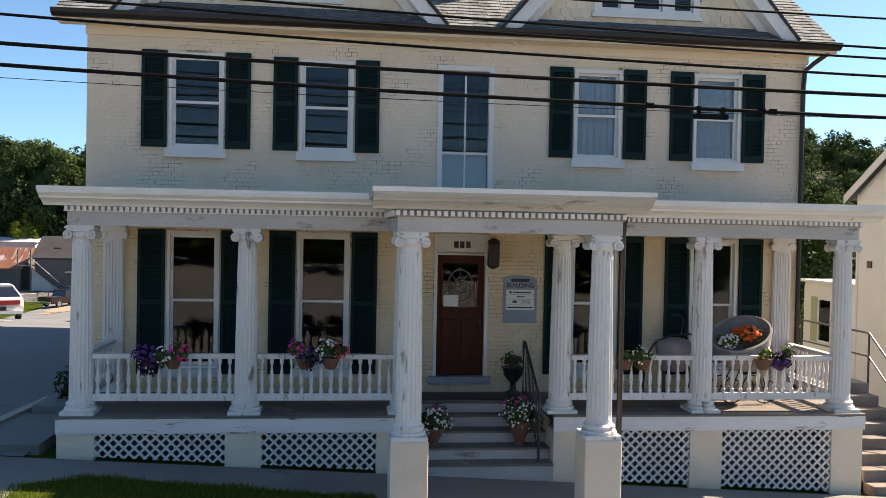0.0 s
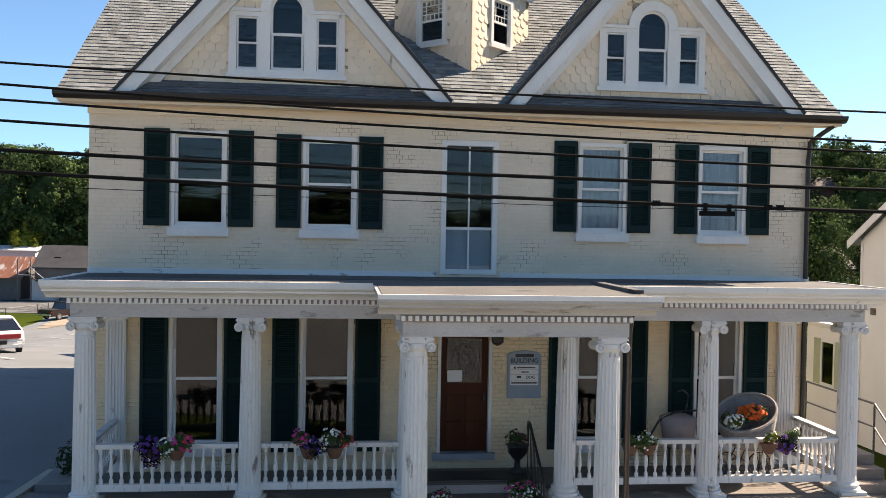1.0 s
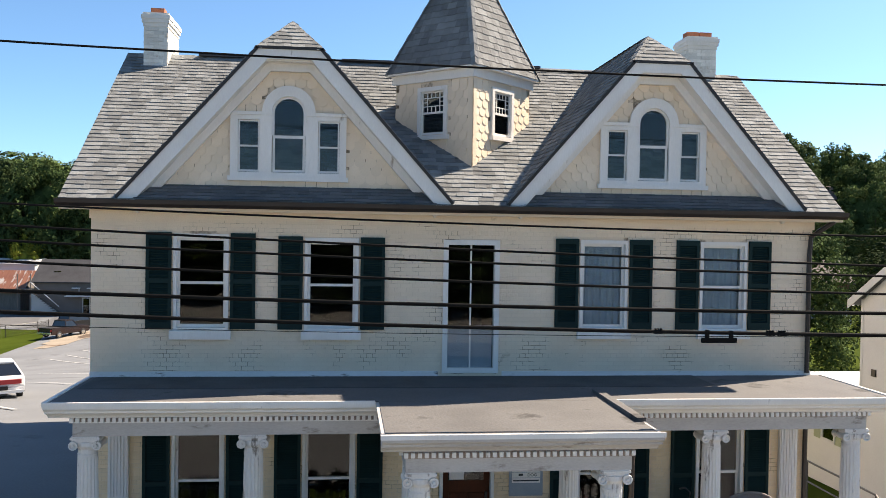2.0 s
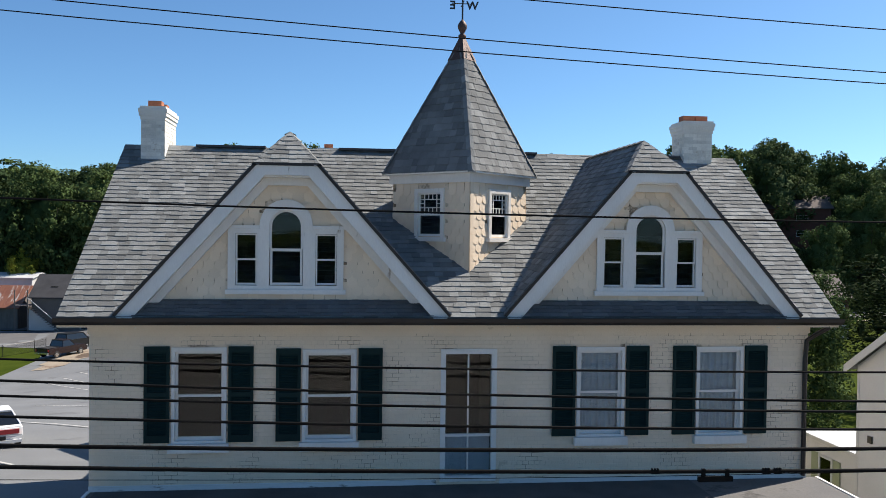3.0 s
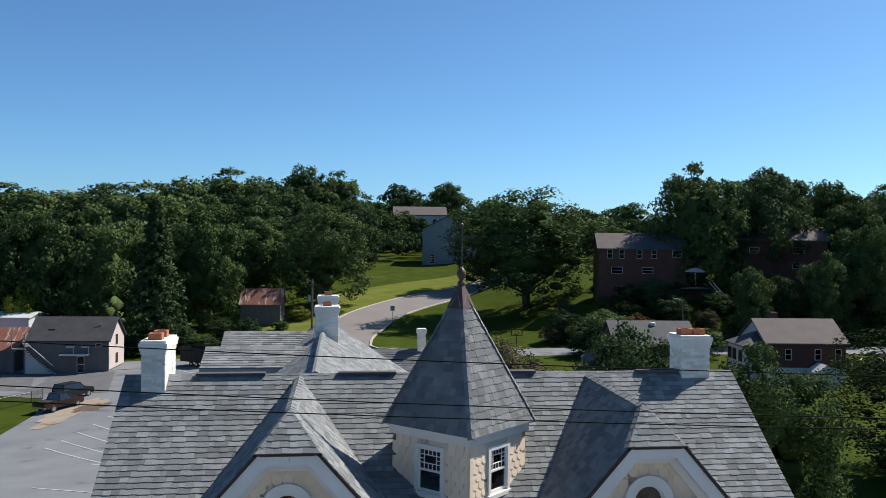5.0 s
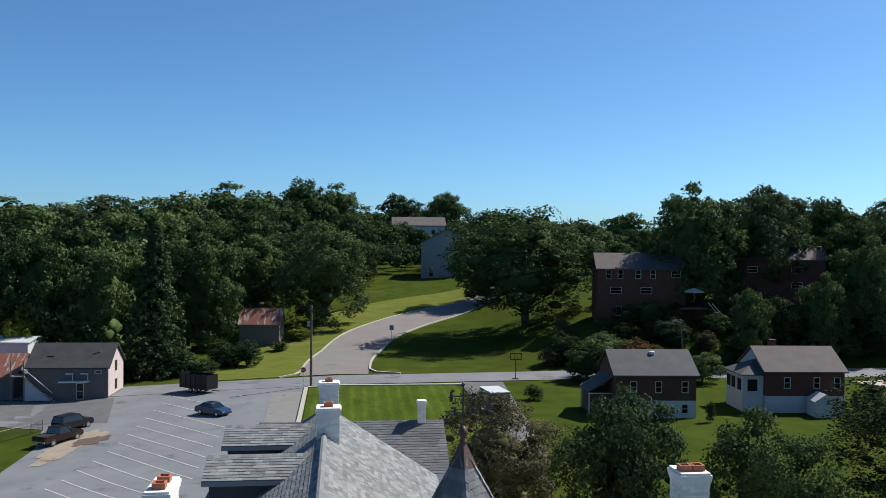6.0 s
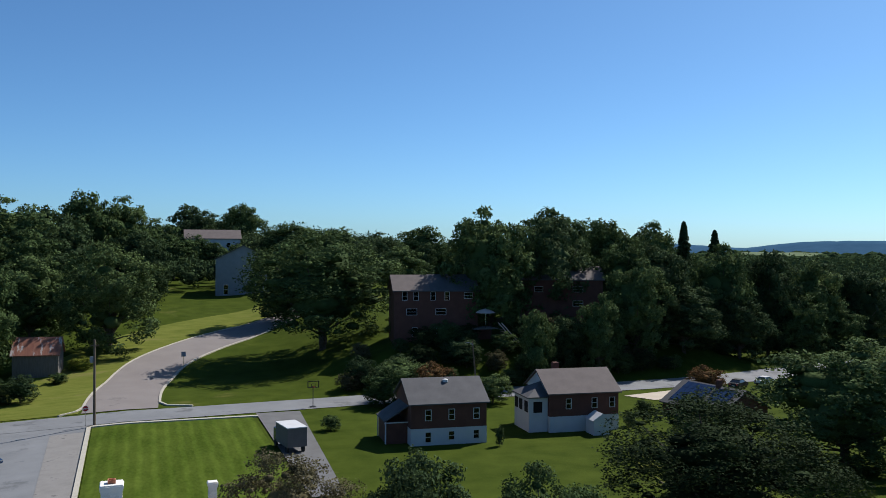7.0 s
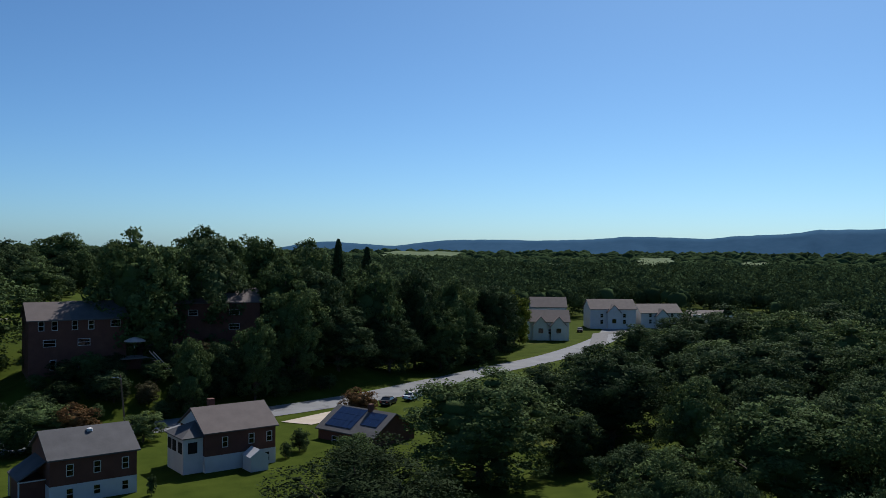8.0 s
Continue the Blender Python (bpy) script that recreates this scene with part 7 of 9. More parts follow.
tree(90.9, 269.1, 7.1, 8.0, "round", "leaf_dark", 0, "small round tree standing alone on the hilltop lawn", 9500, 0.36)
# nearer trees behind and beside the house
tree(9.0, 51.0, 10.2, 8.6, "round", "leaf_olive", 1, "thin grey-olive tree behind the rear wing", 34000, 0.17)
tree(13.9, 42.6, 11.6, 7.6, "broad", "leaf_dark", 2, "dark green tree close behind the house", 26000, 0.22)
tree(21.4, 41.6, 10.3, 7.6, "round", "leaf", 0, "light green tree beside the house", 26000, 0.22)
tree(42.5, 54.6, 11.9, 18.0, "broad", "leaf_deep", 1, "large dark green tree in the back garden", 28000, 0.16)
plant([(73.6, 73.4, 13.6, 19.0), (100.0, 73.3, 15.1, 17.2), (116.0, 60.9, 15.8, 18.6), (80.6, 38.0, 12.7, 16.3), (62.6, 39.6, 10.2, 9.0)],
      "big garden trees", ["leaf", "leaf_dark", "leaf_dark", "leaf", "leaf"], label="large full-crowned maple among the gardens", leaves=17900, size=0.24, kinds=("broad", "round"))
plant([(112.0, 80.0, 12.0, 11.0), (51.4, 68.6, 9.6, 6.1), (105.2, 90.9, 10.2, 10.9), (86.3, 69.7, 7.6, 7.9), (156.5, 64.2, 16.2, 20.1), (149.8, 94.3, 13.6, 17.9), (136.0, 61.0, 14.6, 17.1), (130.4, 48.6, 13.7, 15.5), (57.2, 31.0, 10.7, 6.5), (93.0, 36.6, 12.4, 11.6), (95.1, 57.3, 12.3, 9.1), (73.0, 50.9, 8.1, 8.6), (177.6, 100.4, 15.8, 19.1), (178.7, 87.7, 15.8, 19.4), (192.1, 82.7, 17.4, 21.2), (130.0, 99.9, 9.4, 12.7), (84.2, 29.1, 13.7, 10.4), (61.8, 20.5, 12.9, 8.3), (124, 74, 13, 13), (138, 80, 13, 14), (162, 112, 12, 13), (190, 118, 12, 14), (205, 106, 13, 15), (103, 52, 12, 12), (118, 44, 12, 12)],
      "garden trees", ["leaf_dark", "leaf", "leaf_dark"], label="full green tree among the gardens", leaves=13000, size=0.27, kinds=("round", "broad"))
# trees across the street, mirrored in the window panes
plant([(-34, -45, 9, 11), (-25, -42, 8, 11), (-17, -45, 9, 11), (-9, -43, 8, 11), (-1, -46, 9, 11), (7, -43, 8, 11), (15, -46, 9, 11), (23, -43, 8, 11), (31, -45, 9, 11), (40, -44, 9, 11)],
      "trees across the street", ["leaf_dark"], label="green tree across the street from the house", leaves=9500, size=0.36)
tree(66.5, 88.5, 4.6, 5.0, "round", "leaf", 1, "low leafy tree before the solar house", 9000, 0.34)
plant([(24.3, 340.0, 15.0, 12.8), (30.4, 337.9, 12.6, 11.0), (40.6, 341.0, 10.8, 11.8)], "trees before the hilltop house", ["leaf"], label="low green tree before the hilltop house", leaves=9500, size=0.36)
# undergrowth along the foot of the left wood
for k in range(26):
    x = -66 + 2.0 * k + 0.8 * math.sin(k * 2.3)
    y = 137.0 + 0.09 * (x + 66) + 1.3 * math.sin(k * 1.7) + (6.0 if x > -20 else 0.0)
    tree(x, y, 3.4 + 1.3 * math.sin(k * 3.1), 5.2, "round", "leaf_dark", k % 2, "dark green undergrowth at the foot of the wood", 6000, 0.36, "undergrowth", "shrub")
# shrubs
for x, y, h, w, mat in ((39.4, 124.8, 6.8, 9.8, "leaf"), (43.2, 121.8, 6.5, 6.5, "leaf_rust"), (35.7, 122.9, 5.2, 6.0, "leaf"), (85, 112.5, 5.4, 6.5, "leaf_rust"), (-49.4, 141.5, 10.9, 6.1, "leaf_yellow"), (24.6, 109.2, 2.0, 2.6, "leaf"), (62.5, 99, 2.2, 1.6, "leaf_dark"), (41.6, 94, 2.4, 1.1, "leaf_dark"), (52.0, 120.2, 4.5, 6, "leaf"), (-8.0, 170.9, 2.5, 4.6, "leaf_yellow"), (-11.1, 162.5, 1.8, 3.3, "leaf"), (66, 101, 3.2, 2.6, "leaf_dark"), (54.0, 168.0, 4.6, 6.0, "leaf_dark"), (59.0, 166.0, 3.8, 5.5, "leaf"), (63.0, 160.0, 5.2, 6.5, "leaf_dark"), (70.0, 168.0, 5.6, 6.5, "leaf_dark"), (75.0, 163.0, 4.8, 6.0, "leaf"), (50.0, 158.0, 4.0, 7.0, "leaf_dark"), (57.0, 152.0, 3.6, 6.0, "leaf_dark")):
    tree(x, y, h, w, "round", mat, 0, "rust-tinted garden shrub by the street" if mat == "leaf_rust" else "low green garden shrub", 6000, 0.36, "shrubs", "shrub")

# bushes and young trees on the bank between the street and the apartments
rng = random.Random(41)
for k in range(44):
    x, y = 33 + 64 * (k + rng.random()) / 44, rng.uniform(133, 149)
    if 44 < x < 64:
        y = min(y, 146.5)
    h = rng.uniform(2.4, 5.2)
    tree(x, y, h, h * rng.uniform(1.0, 1.5), "round", rng.choice(["leaf", "leaf_dark", "leaf_dark", "leaf_deep", "leaf_olive"]), 0, "overgrown green bush on the bank above the street", 6000, 0.36, "bank bushes", "shrub")

# ---- far woods, fields and hills ----
rng = random.Random(77)
FIELDS = [(1050, 1200, 160, 160), (700, 590, 60, 50), (950, 640, 90, 60), (1075, 565, 50, 40)]
tops, spread = [], []
while len(tops) < 5000:
    a = radians(rng.uniform(-10, 74))
    d = 190 * (18.0 ** (rng.random() ** 0.85))
    x, y = d * math.sin(a) + 20, d * math.cos(a)
    if x < 170 and y < 345 or x < 200 and y < 190:
        continue
    if 185 < x < 300 and 140 < y < 215 or x < 260 and y < 140:
        continue
    if any(((x - fx) / fa) ** 2 + ((y - fy) / fb) ** 2 < 1 for fx, fy, fa, fb in FIELDS):
        continue
    k = rng.uniform(0.65, 1.3)
    r = (5.0 + d / 150) * k
    tops.append((x, y, land(x, y) + 3.5 + 3.5 * k + (2.0 if rng.random() < 0.12 else 0.0)))
    spread.append(r)
for _ in range(240):
    x, y = rng.uniform(-130, 180), rng.uniform(262, 360)
    if 50 < x < 150 and y < 345:
        continue
    tops.append((x, y, land(x, y) + 4))
    spread.append(5.0)
tops, spread = np.array(tops), np.array(spread)
far = np.hypot(tops[:, 0], tops[:, 1])
near = far < 1000
g = np.random.default_rng(78)
lumps = np.repeat(tops[near], 7, axis=0)
ld = unit(g.normal(size=lumps.shape) * np.array([1, 1, 0.7]) + np.array([0, 0, 0.6]))
lr = np.repeat(spread[near], 7)
lumps = lumps + ld * (lr * 0.72)[:, None] * np.array([1, 1, 0.8])
lf = np.repeat(far[near], 7)
woods = [core_mesh(tops, spread * np.where(near, 0.55, 1.0), 79, 0.8, 8, 5)]
for lo, hi, n, sz in ((0, 420, 46, 0.85), (420, 1000, 20, 1.5)):
    sel = (lf >= lo) & (lf < hi)
    woods.append(spray_mesh(lumps[sel], ld[sel], lr[sel] * 0.46, np.full(int(sel.sum()), n), sz, 80 + lo, 0.8))
woodland = new("woodland", leafy("woodland", woods))
woodland.data.materials.append(M["wood_far"])
tagged(woodland, "dark green woods filling the valley to the horizon", "woodland", kind="stuff")
# hay fields on the slopes of the far hills: centre, half width, depth, height of the near edge and of the far edge, turn
SLOPES = [(975, 1115, 70, 330, 6, 12, -41), (688, 578, 18, 100, 2.5, 5.5, -50), (914, 610, 22, 200, 2.5, 9, -56), (1062, 555, 18, 60, 3, 5, -62)]
for fx, fy, hw, dp, za, zb, tn in SLOPES:
    c, s_ = math.cos(radians(tn)), math.sin(radians(tn))
    vs = []
    for j in range(7):
        for i in range(9):
            u, w_ = hw * (i / 4 - 1) * (1 + 0.12 * math.sin(j * 1.7 + fx)), dp * j / 6
            vs.append((fx + u * c - w_ * s_, fy + u * s_ + w_ * c, za + (zb - za) * (j / 6) ** 0.8 + 0.6 * math.sin(i * 1.3 + j)))
    tagged(raw("field", vs, [(j * 9 + i, j * 9 + i + 1, j * 9 + i + 10, j * 9 + i + 9) for j in range(6) for i in range(8)], "field", smooth=True), "pale green field between distant woods", "field", kind="structure")
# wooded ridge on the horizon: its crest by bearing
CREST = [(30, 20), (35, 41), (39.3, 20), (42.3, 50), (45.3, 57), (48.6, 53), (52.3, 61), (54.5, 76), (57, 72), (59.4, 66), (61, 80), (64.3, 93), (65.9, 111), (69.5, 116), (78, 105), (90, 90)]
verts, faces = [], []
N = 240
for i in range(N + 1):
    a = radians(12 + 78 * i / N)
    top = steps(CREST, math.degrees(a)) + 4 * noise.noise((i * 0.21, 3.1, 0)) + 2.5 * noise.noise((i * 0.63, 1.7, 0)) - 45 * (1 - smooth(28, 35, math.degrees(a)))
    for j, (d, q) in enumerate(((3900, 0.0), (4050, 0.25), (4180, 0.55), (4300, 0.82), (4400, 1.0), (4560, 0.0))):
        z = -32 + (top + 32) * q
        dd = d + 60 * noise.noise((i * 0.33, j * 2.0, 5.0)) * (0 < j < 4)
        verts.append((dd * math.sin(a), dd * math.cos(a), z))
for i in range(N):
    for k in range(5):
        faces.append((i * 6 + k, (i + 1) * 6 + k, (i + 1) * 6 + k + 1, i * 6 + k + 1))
tagged(raw("backdrop", verts, faces, "rock_far", smooth=True), "wooded ridge on the horizon with blue haze in its colour", "hills", kind="structure")
# ---- overhead cables along the street ----
CABLES = [(5.733, 5.458, 0.028), (6.008, 5.772, 0.028), (6.381, 6.047, 0.02), (6.646, 6.302, 0.018), (6.842, 6.449, 0.018), (7.117, 6.872, 0.016), (9.173, 9.025, 0.015), (12.315, 11.755, 0.008), (11.746, 11.147, 0.008), (11.549, 10.989, 0.008), (5.566, 5.438, 0.005)]
for za, zb, r in CABLES:
    bm = bmesh.new()
    pts = []
    for x in span(-46, 60, 60):
        t = (x + 4.57) / 12.27
        pts.append((x, 11.74 + 0.004 * math.sin(x * 1.3), za + (zb - za) * t + 0.0011 * (x + 4.57) * (x - 7.7)))
    tube(bm, pts, r, 6)
    tagged(part("overhead_cable", bm, "cable", smooth=True), "black overhead cable spanning the street front", "cable", "overhead cables")
for x, k in ((4.12, 0), (5.75, 0), (5.92, 0)):
    t = (x + 4.57) / 12.27
    z = 5.733 + (5.458 - 5.733) * t + 0.0011 * (x + 4.57) * (x - 7.7)
    bm = bmesh.new()
    for j in range(3):
        box(bm, x + j * 0.04, x + j * 0.04 + 0.02, 11.72, 11.76, z + 0.0, z + 0.045)
    box(bm, x - 0.01, x + 0.11, 11.715, 11.765, z - 0.03, z + 0.015)
    tagged(part("cable_clamp", bm, "cable"), "small black clamp on the thick overhead cable", "clamp", "cable clamps")
bm = bmesh.new()
box(bm, 4.8, 5.3, 11.71, 11.77, 5.35, 5.42)
box(bm, 4.85, 4.9, 11.72, 11.76, 5.42, 5.53)
box(bm, 5.2, 5.25, 11.72, 11.76, 5.42, 5.52)
tagged(part("splice_box", bm, "cable"), "dark splice box hanging from the cable", "box")


# ---- flowers and pots ----
def greens(parent, x, y, z, r, n, seed, squash=0.7, leaf="leaf", size=0.05):
    """A loose clump of small leaves with shoots reaching out of it."""
    rng = random.Random(seed)
    v, f = [], []
    leaf_core(v, f, Vector((x, y, z)), r * 0.45, rng, squash)
    leaf_cloud(v, f, Vector((x, y, z)), r * 0.75, n // 2, size, rng, squash)
    for _ in range(9):
        d = Vector((rng.gauss(0, 1), rng.gauss(0, 0.8) - 0.2, rng.gauss(0, 0.8) + 0.1)).normalized()
        leaf_cloud(v, f, Vector((x, y, z)) + Vector((d.x, d.y, d.z * squash)) * r * rng.uniform(0.6, 0.95), r * 0.33, n // 18, size, rng, 0.9)
    return raw("foliage", v, f, leaf, parent)


def blossoms(parent, x, y, z, rx, rz, n, colour, seed, petal=0.026):
    """Small open flowers scattered over the sunny side of a clump."""
    rng = random.Random(seed)
    v, f = [], []
    for _ in range(n):
        d = Vector((rng.gauss(0, 1), -abs(rng.gauss(0, 0.8)) - 0.15, rng.gauss(0, 1) + 0.2)).normalized()
        p = Vector((x, y, z)) + Vector((d.x * rx, d.y * rx * 0.9, d.z * rz)) * rng.uniform(0.75, 1.15)
        nr = (d + Vector((rng.uniform(-0.5, 0.5), rng.uniform(-0.7, 0.1), rng.uniform(-0.2, 0.6)))).normalized()
        a = nr.cross(Vector((0.3, 0.2, 1))).normalized()
        b = nr.cross(a)
        k = len(v)
        s = petal * rng.uniform(0.6, 1.2)
        v.append(p + nr * s * 0.15)
        for m in range(10):
            an = m * math.pi / 5
            rr = s * (1.0 if m % 2 == 0 else 0.72)
            v.append(p + (a * math.cos(an) + b * math.sin(an)) * rr + nr * s * 0.1 * (m % 2))
        f += [(k, k + 1 + m, k + 1 + (m + 1) % 10) for m in range(10)]
    return raw("blossom", v, f, colour, parent)


def flower_pot(x, y, z, r, h, bloom_r, label, seed):
    t = thing("flower_pot", label, "flower pot", "pots on the steps")
    bm = bmesh.new()
    lathe(bm, [(r * 0.5, 0), (r * 0.55, h * 0.06), (r * 0.42, h * 0.18), (r * 0.5, h * 0.28), (r * 0.8, h * 0.6), (r * 0.98, h * 0.86), (r * 1.1, h * 0.9), (r * 1.1, h), (r * 0.92, h), (r * 0.85, h * 0.9)], 20, (x, y, z))
    part("pot", bm, "pot_clay", t, "weathered terracotta clay pot")
    greens(t, x, y, z + h + bloom_r * 0.4, bloom_r, 900, seed, 0.75, "leaf", 0.045)
    blossoms(t, x, y, z + h + bloom_r * 0.35, bloom_r * 0.9, bloom_r * 0.7, 75, "fl_white", seed + 1)
    blossoms(t, x - 0.06, y, z + h + bloom_r * 0.6, bloom_r * 0.8, bloom_r * 0.5, 14, "fl_pink", seed + 2, 0.034)
    return t


# big pots on the steps
flower_pot(1.44, 13.9, 0.24, 0.18, 0.3, 0.33, "terracotta pot of small white and pink flowers on the steps", 11)
flower_pot(2.86, 13.9, 0.24, 0.19, 0.4, 0.36, "tall terracotta urn of white and pink flowers on the steps", 15)
# iron urn on the porch
urn = thing("garden_urn", "dark metal pedestal urn with small flowers beside the door", "urn")
bm = bmesh.new()
lathe(bm, [(0.15, 0), (0.15, 0.05), (0.06, 0.09), (0.05, 0.22), (0.09, 0.26), (0.17, 0.36), (0.19, 0.48), (0.21, 0.5), (0.17, 0.5)], 16, (2.98, 15.15, FLOOR_Z))
part("bowl", bm, "dark", urn, smooth=True)
greens(urn, 2.98, 15.15, FLOOR_Z + 0.6, 0.2, 400, 13, 0.7)
blossoms(urn, 3.05, 15.15, FLOOR_Z + 0.6, 0.16, 0.14, 14, "fl_pink", 14, 0.03)
# hanging baskets and pots on the railing: x, half width, then clumps of (dx, dz, r, leaf, [(flower, count)])
BASKETS = [(-2.78, 0.34, "dark purple, white and magenta petunias trailing over the rail", [(-0.24, 0.0, 0.2, "leaf_plum", [("fl_purple", 40)]), (-0.2, -0.2, 0.16, "leaf_plum", [("fl_purple", 22), ("fl_white", 6)]), (0.04, -0.02, 0.17, "leaf", [("fl_white", 26)]), (0.26, 0.04, 0.18, "leaf", [("fl_pink", 16), ("fl_red", 7)])]),
           (-0.42, 0.4, "magenta, white and red flowers in a rail basket", [(-0.33, 0.1, 0.15, "leaf", [("fl_pink", 20)]), (-0.1, -0.06, 0.19, "leaf_plum", [("fl_purple", 16)]), (0.14, 0.08, 0.19, "leaf", [("fl_white", 34)]), (0.34, 0.06, 0.13, "leaf", [("fl_red", 18)])]),
           (4.66, 0.3, "pale trailing flowers in terracotta rail pots", [(-0.16, 0.0, 0.16, "leaf", [("fl_white", 5)]), (0.1, 0.0, 0.18, "leaf", [("fl_white", 16)])]),
           (7.0, 0.28, "dark trailing petunias in a terracotta rail pot", [(-0.12, 0.06, 0.12, "leaf_yellow", [("fl_white", 5)]), (0.12, -0.06, 0.19, "leaf_plum", [("fl_purple", 26), ("fl_white", 5)]), (0.24, 0.08, 0.14, "leaf", [("fl_white", 6)])])]
for i, (x, hw, lab, clumps) in enumerate(BASKETS):
    t = thing("rail_planter", lab, "planter", "rail planters")
    z = FLOOR_Z + 0.86
    bm = bmesh.new()
    for dx in (-hw * 0.5, hw * 0.5):
        lathe(bm, [(0.07, 0.0), (0.1, 0.05), (0.14, 0.16), (0.15, 0.18), (0.11, 0.18)], 14, (x + dx, PY - 0.13, z - 0.16))
    part("pot", bm, "pot_clay", t, "clay rail pot")
    for j, (dx, dz, r, leaf, fl) in enumerate(clumps):
        greens(t, x + dx, PY - 0.17, z + dz + 0.06, r, 320, 200 + i * 10 + j, 0.85, leaf, 0.042)
        for m, (c, n) in enumerate(fl):
            blossoms(t, x + dx, PY - 0.17, z + dz + 0.07, r * 0.95, r * 0.9, n, c, 300 + i * 20 + j * 4 + m, 0.026 if c == "fl_white" else 0.034)
# wicker pram filled with flowers: a bowl whose tall rim rises to the back and to one side
pram = thing("wicker_pram", "grey wicker pram basket filled with orange and white flowers", "pram")
seg, lev = 36, 9
rows = []
for i in range(lev):
    t = i / (lev - 1)
    k = math.sin(t * math.pi / 2) ** 0.8
    row = []
    for j in range(seg):
        a = 2 * math.pi * j / seg
        bx, by, bz = 6.98 + 0.24 * math.cos(a), 14.5 + 0.18 * math.sin(a), 1.38
        rx, ry, rz = 6.86 + 0.53 * math.cos(a), 14.45 + 0.33 * math.sin(a), 2.02 + 0.24 * math.sin(a) + 0.13 * math.cos(a)
        row.append((bx + (rx - bx) * k, by + (ry - by) * k, bz + (rz - bz) * t))
    rows.append(row)
bm = bmesh.new()
vsr = [[bm.verts.new(p) for p in row] for row in rows]
for a, b in zip(vsr, vsr[1:]):
    for k in range(seg):
        j = (k + 1) % seg
        bm.faces.new((a[k], a[j], b[j], b[k]))
bm.faces.new(list(reversed(vsr[0])))
body = part("basket", bm, "wicker", pram)
bm = bmesh.new()
tube(bm, rows[-1] + rows[-1][:1], 0.028, 6)
part("rim", bm, "wicker", body)
cen = Vector((6.95, 14.48, 0))
for i in range(26):
    k = i / 25 * (lev - 1)
    a = min(int(k), lev - 2)
    bm = bmesh.new()
    pts = []
    for m, (p, q) in enumerate(zip(rows[a], rows[a + 1])):
        c = Vector(p).lerp(Vector(q), k - a)
        o = Vector((c.x - cen.x, c.y - cen.y, 0)).normalized()
        pts.append(tuple(c + o * (0.012 if (m + i) % 2 else 0.001)))
    tube(bm, pts + pts[:1], 0.011, 4)
    part("weave_ring", bm, "wicker", body)
for wx in (-0.3, 0.3):
    for wy in (-0.2, 0.2):
        bm = bmesh.new()
        tube(bm, [(6.95 + wx + 0.21 * math.cos(a), 14.5 + wy, FLOOR_Z + 0.225 + 0.21 * math.sin(a)) for a in span(0, 2 * math.pi, 20)], 0.013, 5)
        for m in range(4):
            a = m * math.pi / 4
            tube(bm, [(6.95 + wx - 0.21 * math.cos(a), 14.5 + wy, FLOOR_Z + 0.225 - 0.21 * math.sin(a)), (6.95 + wx + 0.21 * math.cos(a), 14.5 + wy, FLOOR_Z + 0.225 + 0.21 * math.sin(a))], 0.005, 4)
        tube(bm, [(6.95 + wx, 14.5 + wy, FLOOR_Z + 0.225), (6.95 + wx * 0.5, 14.5 + wy * 0.8, 1.4)], 0.012, 5)
        part("wheel", bm, "dark", pram)
greens(pram, 6.95, 14.5, 2.0, 0.28, 500, 61, 0.5, "leaf", 0.05)
greens(pram, 6.58, 14.36, 1.88, 0.22, 400, 62, 0.6, "leaf_yellow", 0.045)
blossoms(pram, 6.95, 14.46, 2.03, 0.24, 0.13, 120, "fl_orange", 63, 0.042)
blossoms(pram, 6.58, 14.34, 1.9, 0.2, 0.13, 60, "fl_white", 64, 0.03)
# old metal chair behind the railing
chair = thing("garden_chair", "curved dark metal garden chair with pale cushion", "chair")
bm = bmesh.new()
tube(bm, [(5.3, 15.0, FLOOR_Z), (5.35, 15.0, 1.5), (5.5, 15.0, 1.76), (5.8, 15.0, 1.92), (6.2, 15.0, 1.94)], 0.02, 6)
tube(bm, [(6.35, 15.2, FLOOR_Z), (6.2, 15.2, 1.5), (5.98, 15.2, 1.62), (6.1, 15.2, 2.0), (6.12, 15.2, 2.18), (6.02, 15.2, 2.27), (5.92, 15.2, 2.25)], 0.018, 6)
part("frame", bm, "dark", chair)
bm = bmesh.new()
lathe(bm, [(0.2, 1.28), (0.26, 1.32), (0.3, 1.62), (0.34, 1.8), (0.2, 1.86)], 16, (5.88, 15.05, 0))
part("cushion", bm, "cushion", chair, "pale pink-grey cushion", True)
for x in (5.65, 6.1):
    part("leg", boxes((x, x + 0.04, 14.9, 14.94, FLOOR_Z, 1.3)), "dark", chair)

# ---- stone steps and pipe rail at the house's right side ----
side = thing("side_steps", "dark stone steps beside the porch with pipe handrail", "steps")
for k in range(8):
    z = land(9.3, 13.4) + 0.19 * (k + 1)
    part("step", boxes((8.72, 10.0, 13.35 + 0.32 * k, 13.35 + 0.32 * (k + 1) + (2.2 if k == 7 else 0.05), land(9.3, 13.4) - 0.2, z)), "stone_step", side)
bm = bmesh.new()
tz = land(9.3, 13.4) + 0.19 * 8
rail = [(10.05, 13.6, land(10, 13.6) + 1.0), (10.05, 15.7, tz + 0.95), (10.05, 18.2, tz + 0.95), (9.2, 18.25, tz + 0.95), (8.75, 18.25, tz + 0.95)]
tube(bm, rail, 0.022, 6)
tube(bm, [(x, y, z - 0.45) for x, y, z in rail], 0.018, 6)
for x, y, z in rail[:3]:
    tube(bm, [(x, y, z), (x, y, z - 1.05)], 0.022, 6)
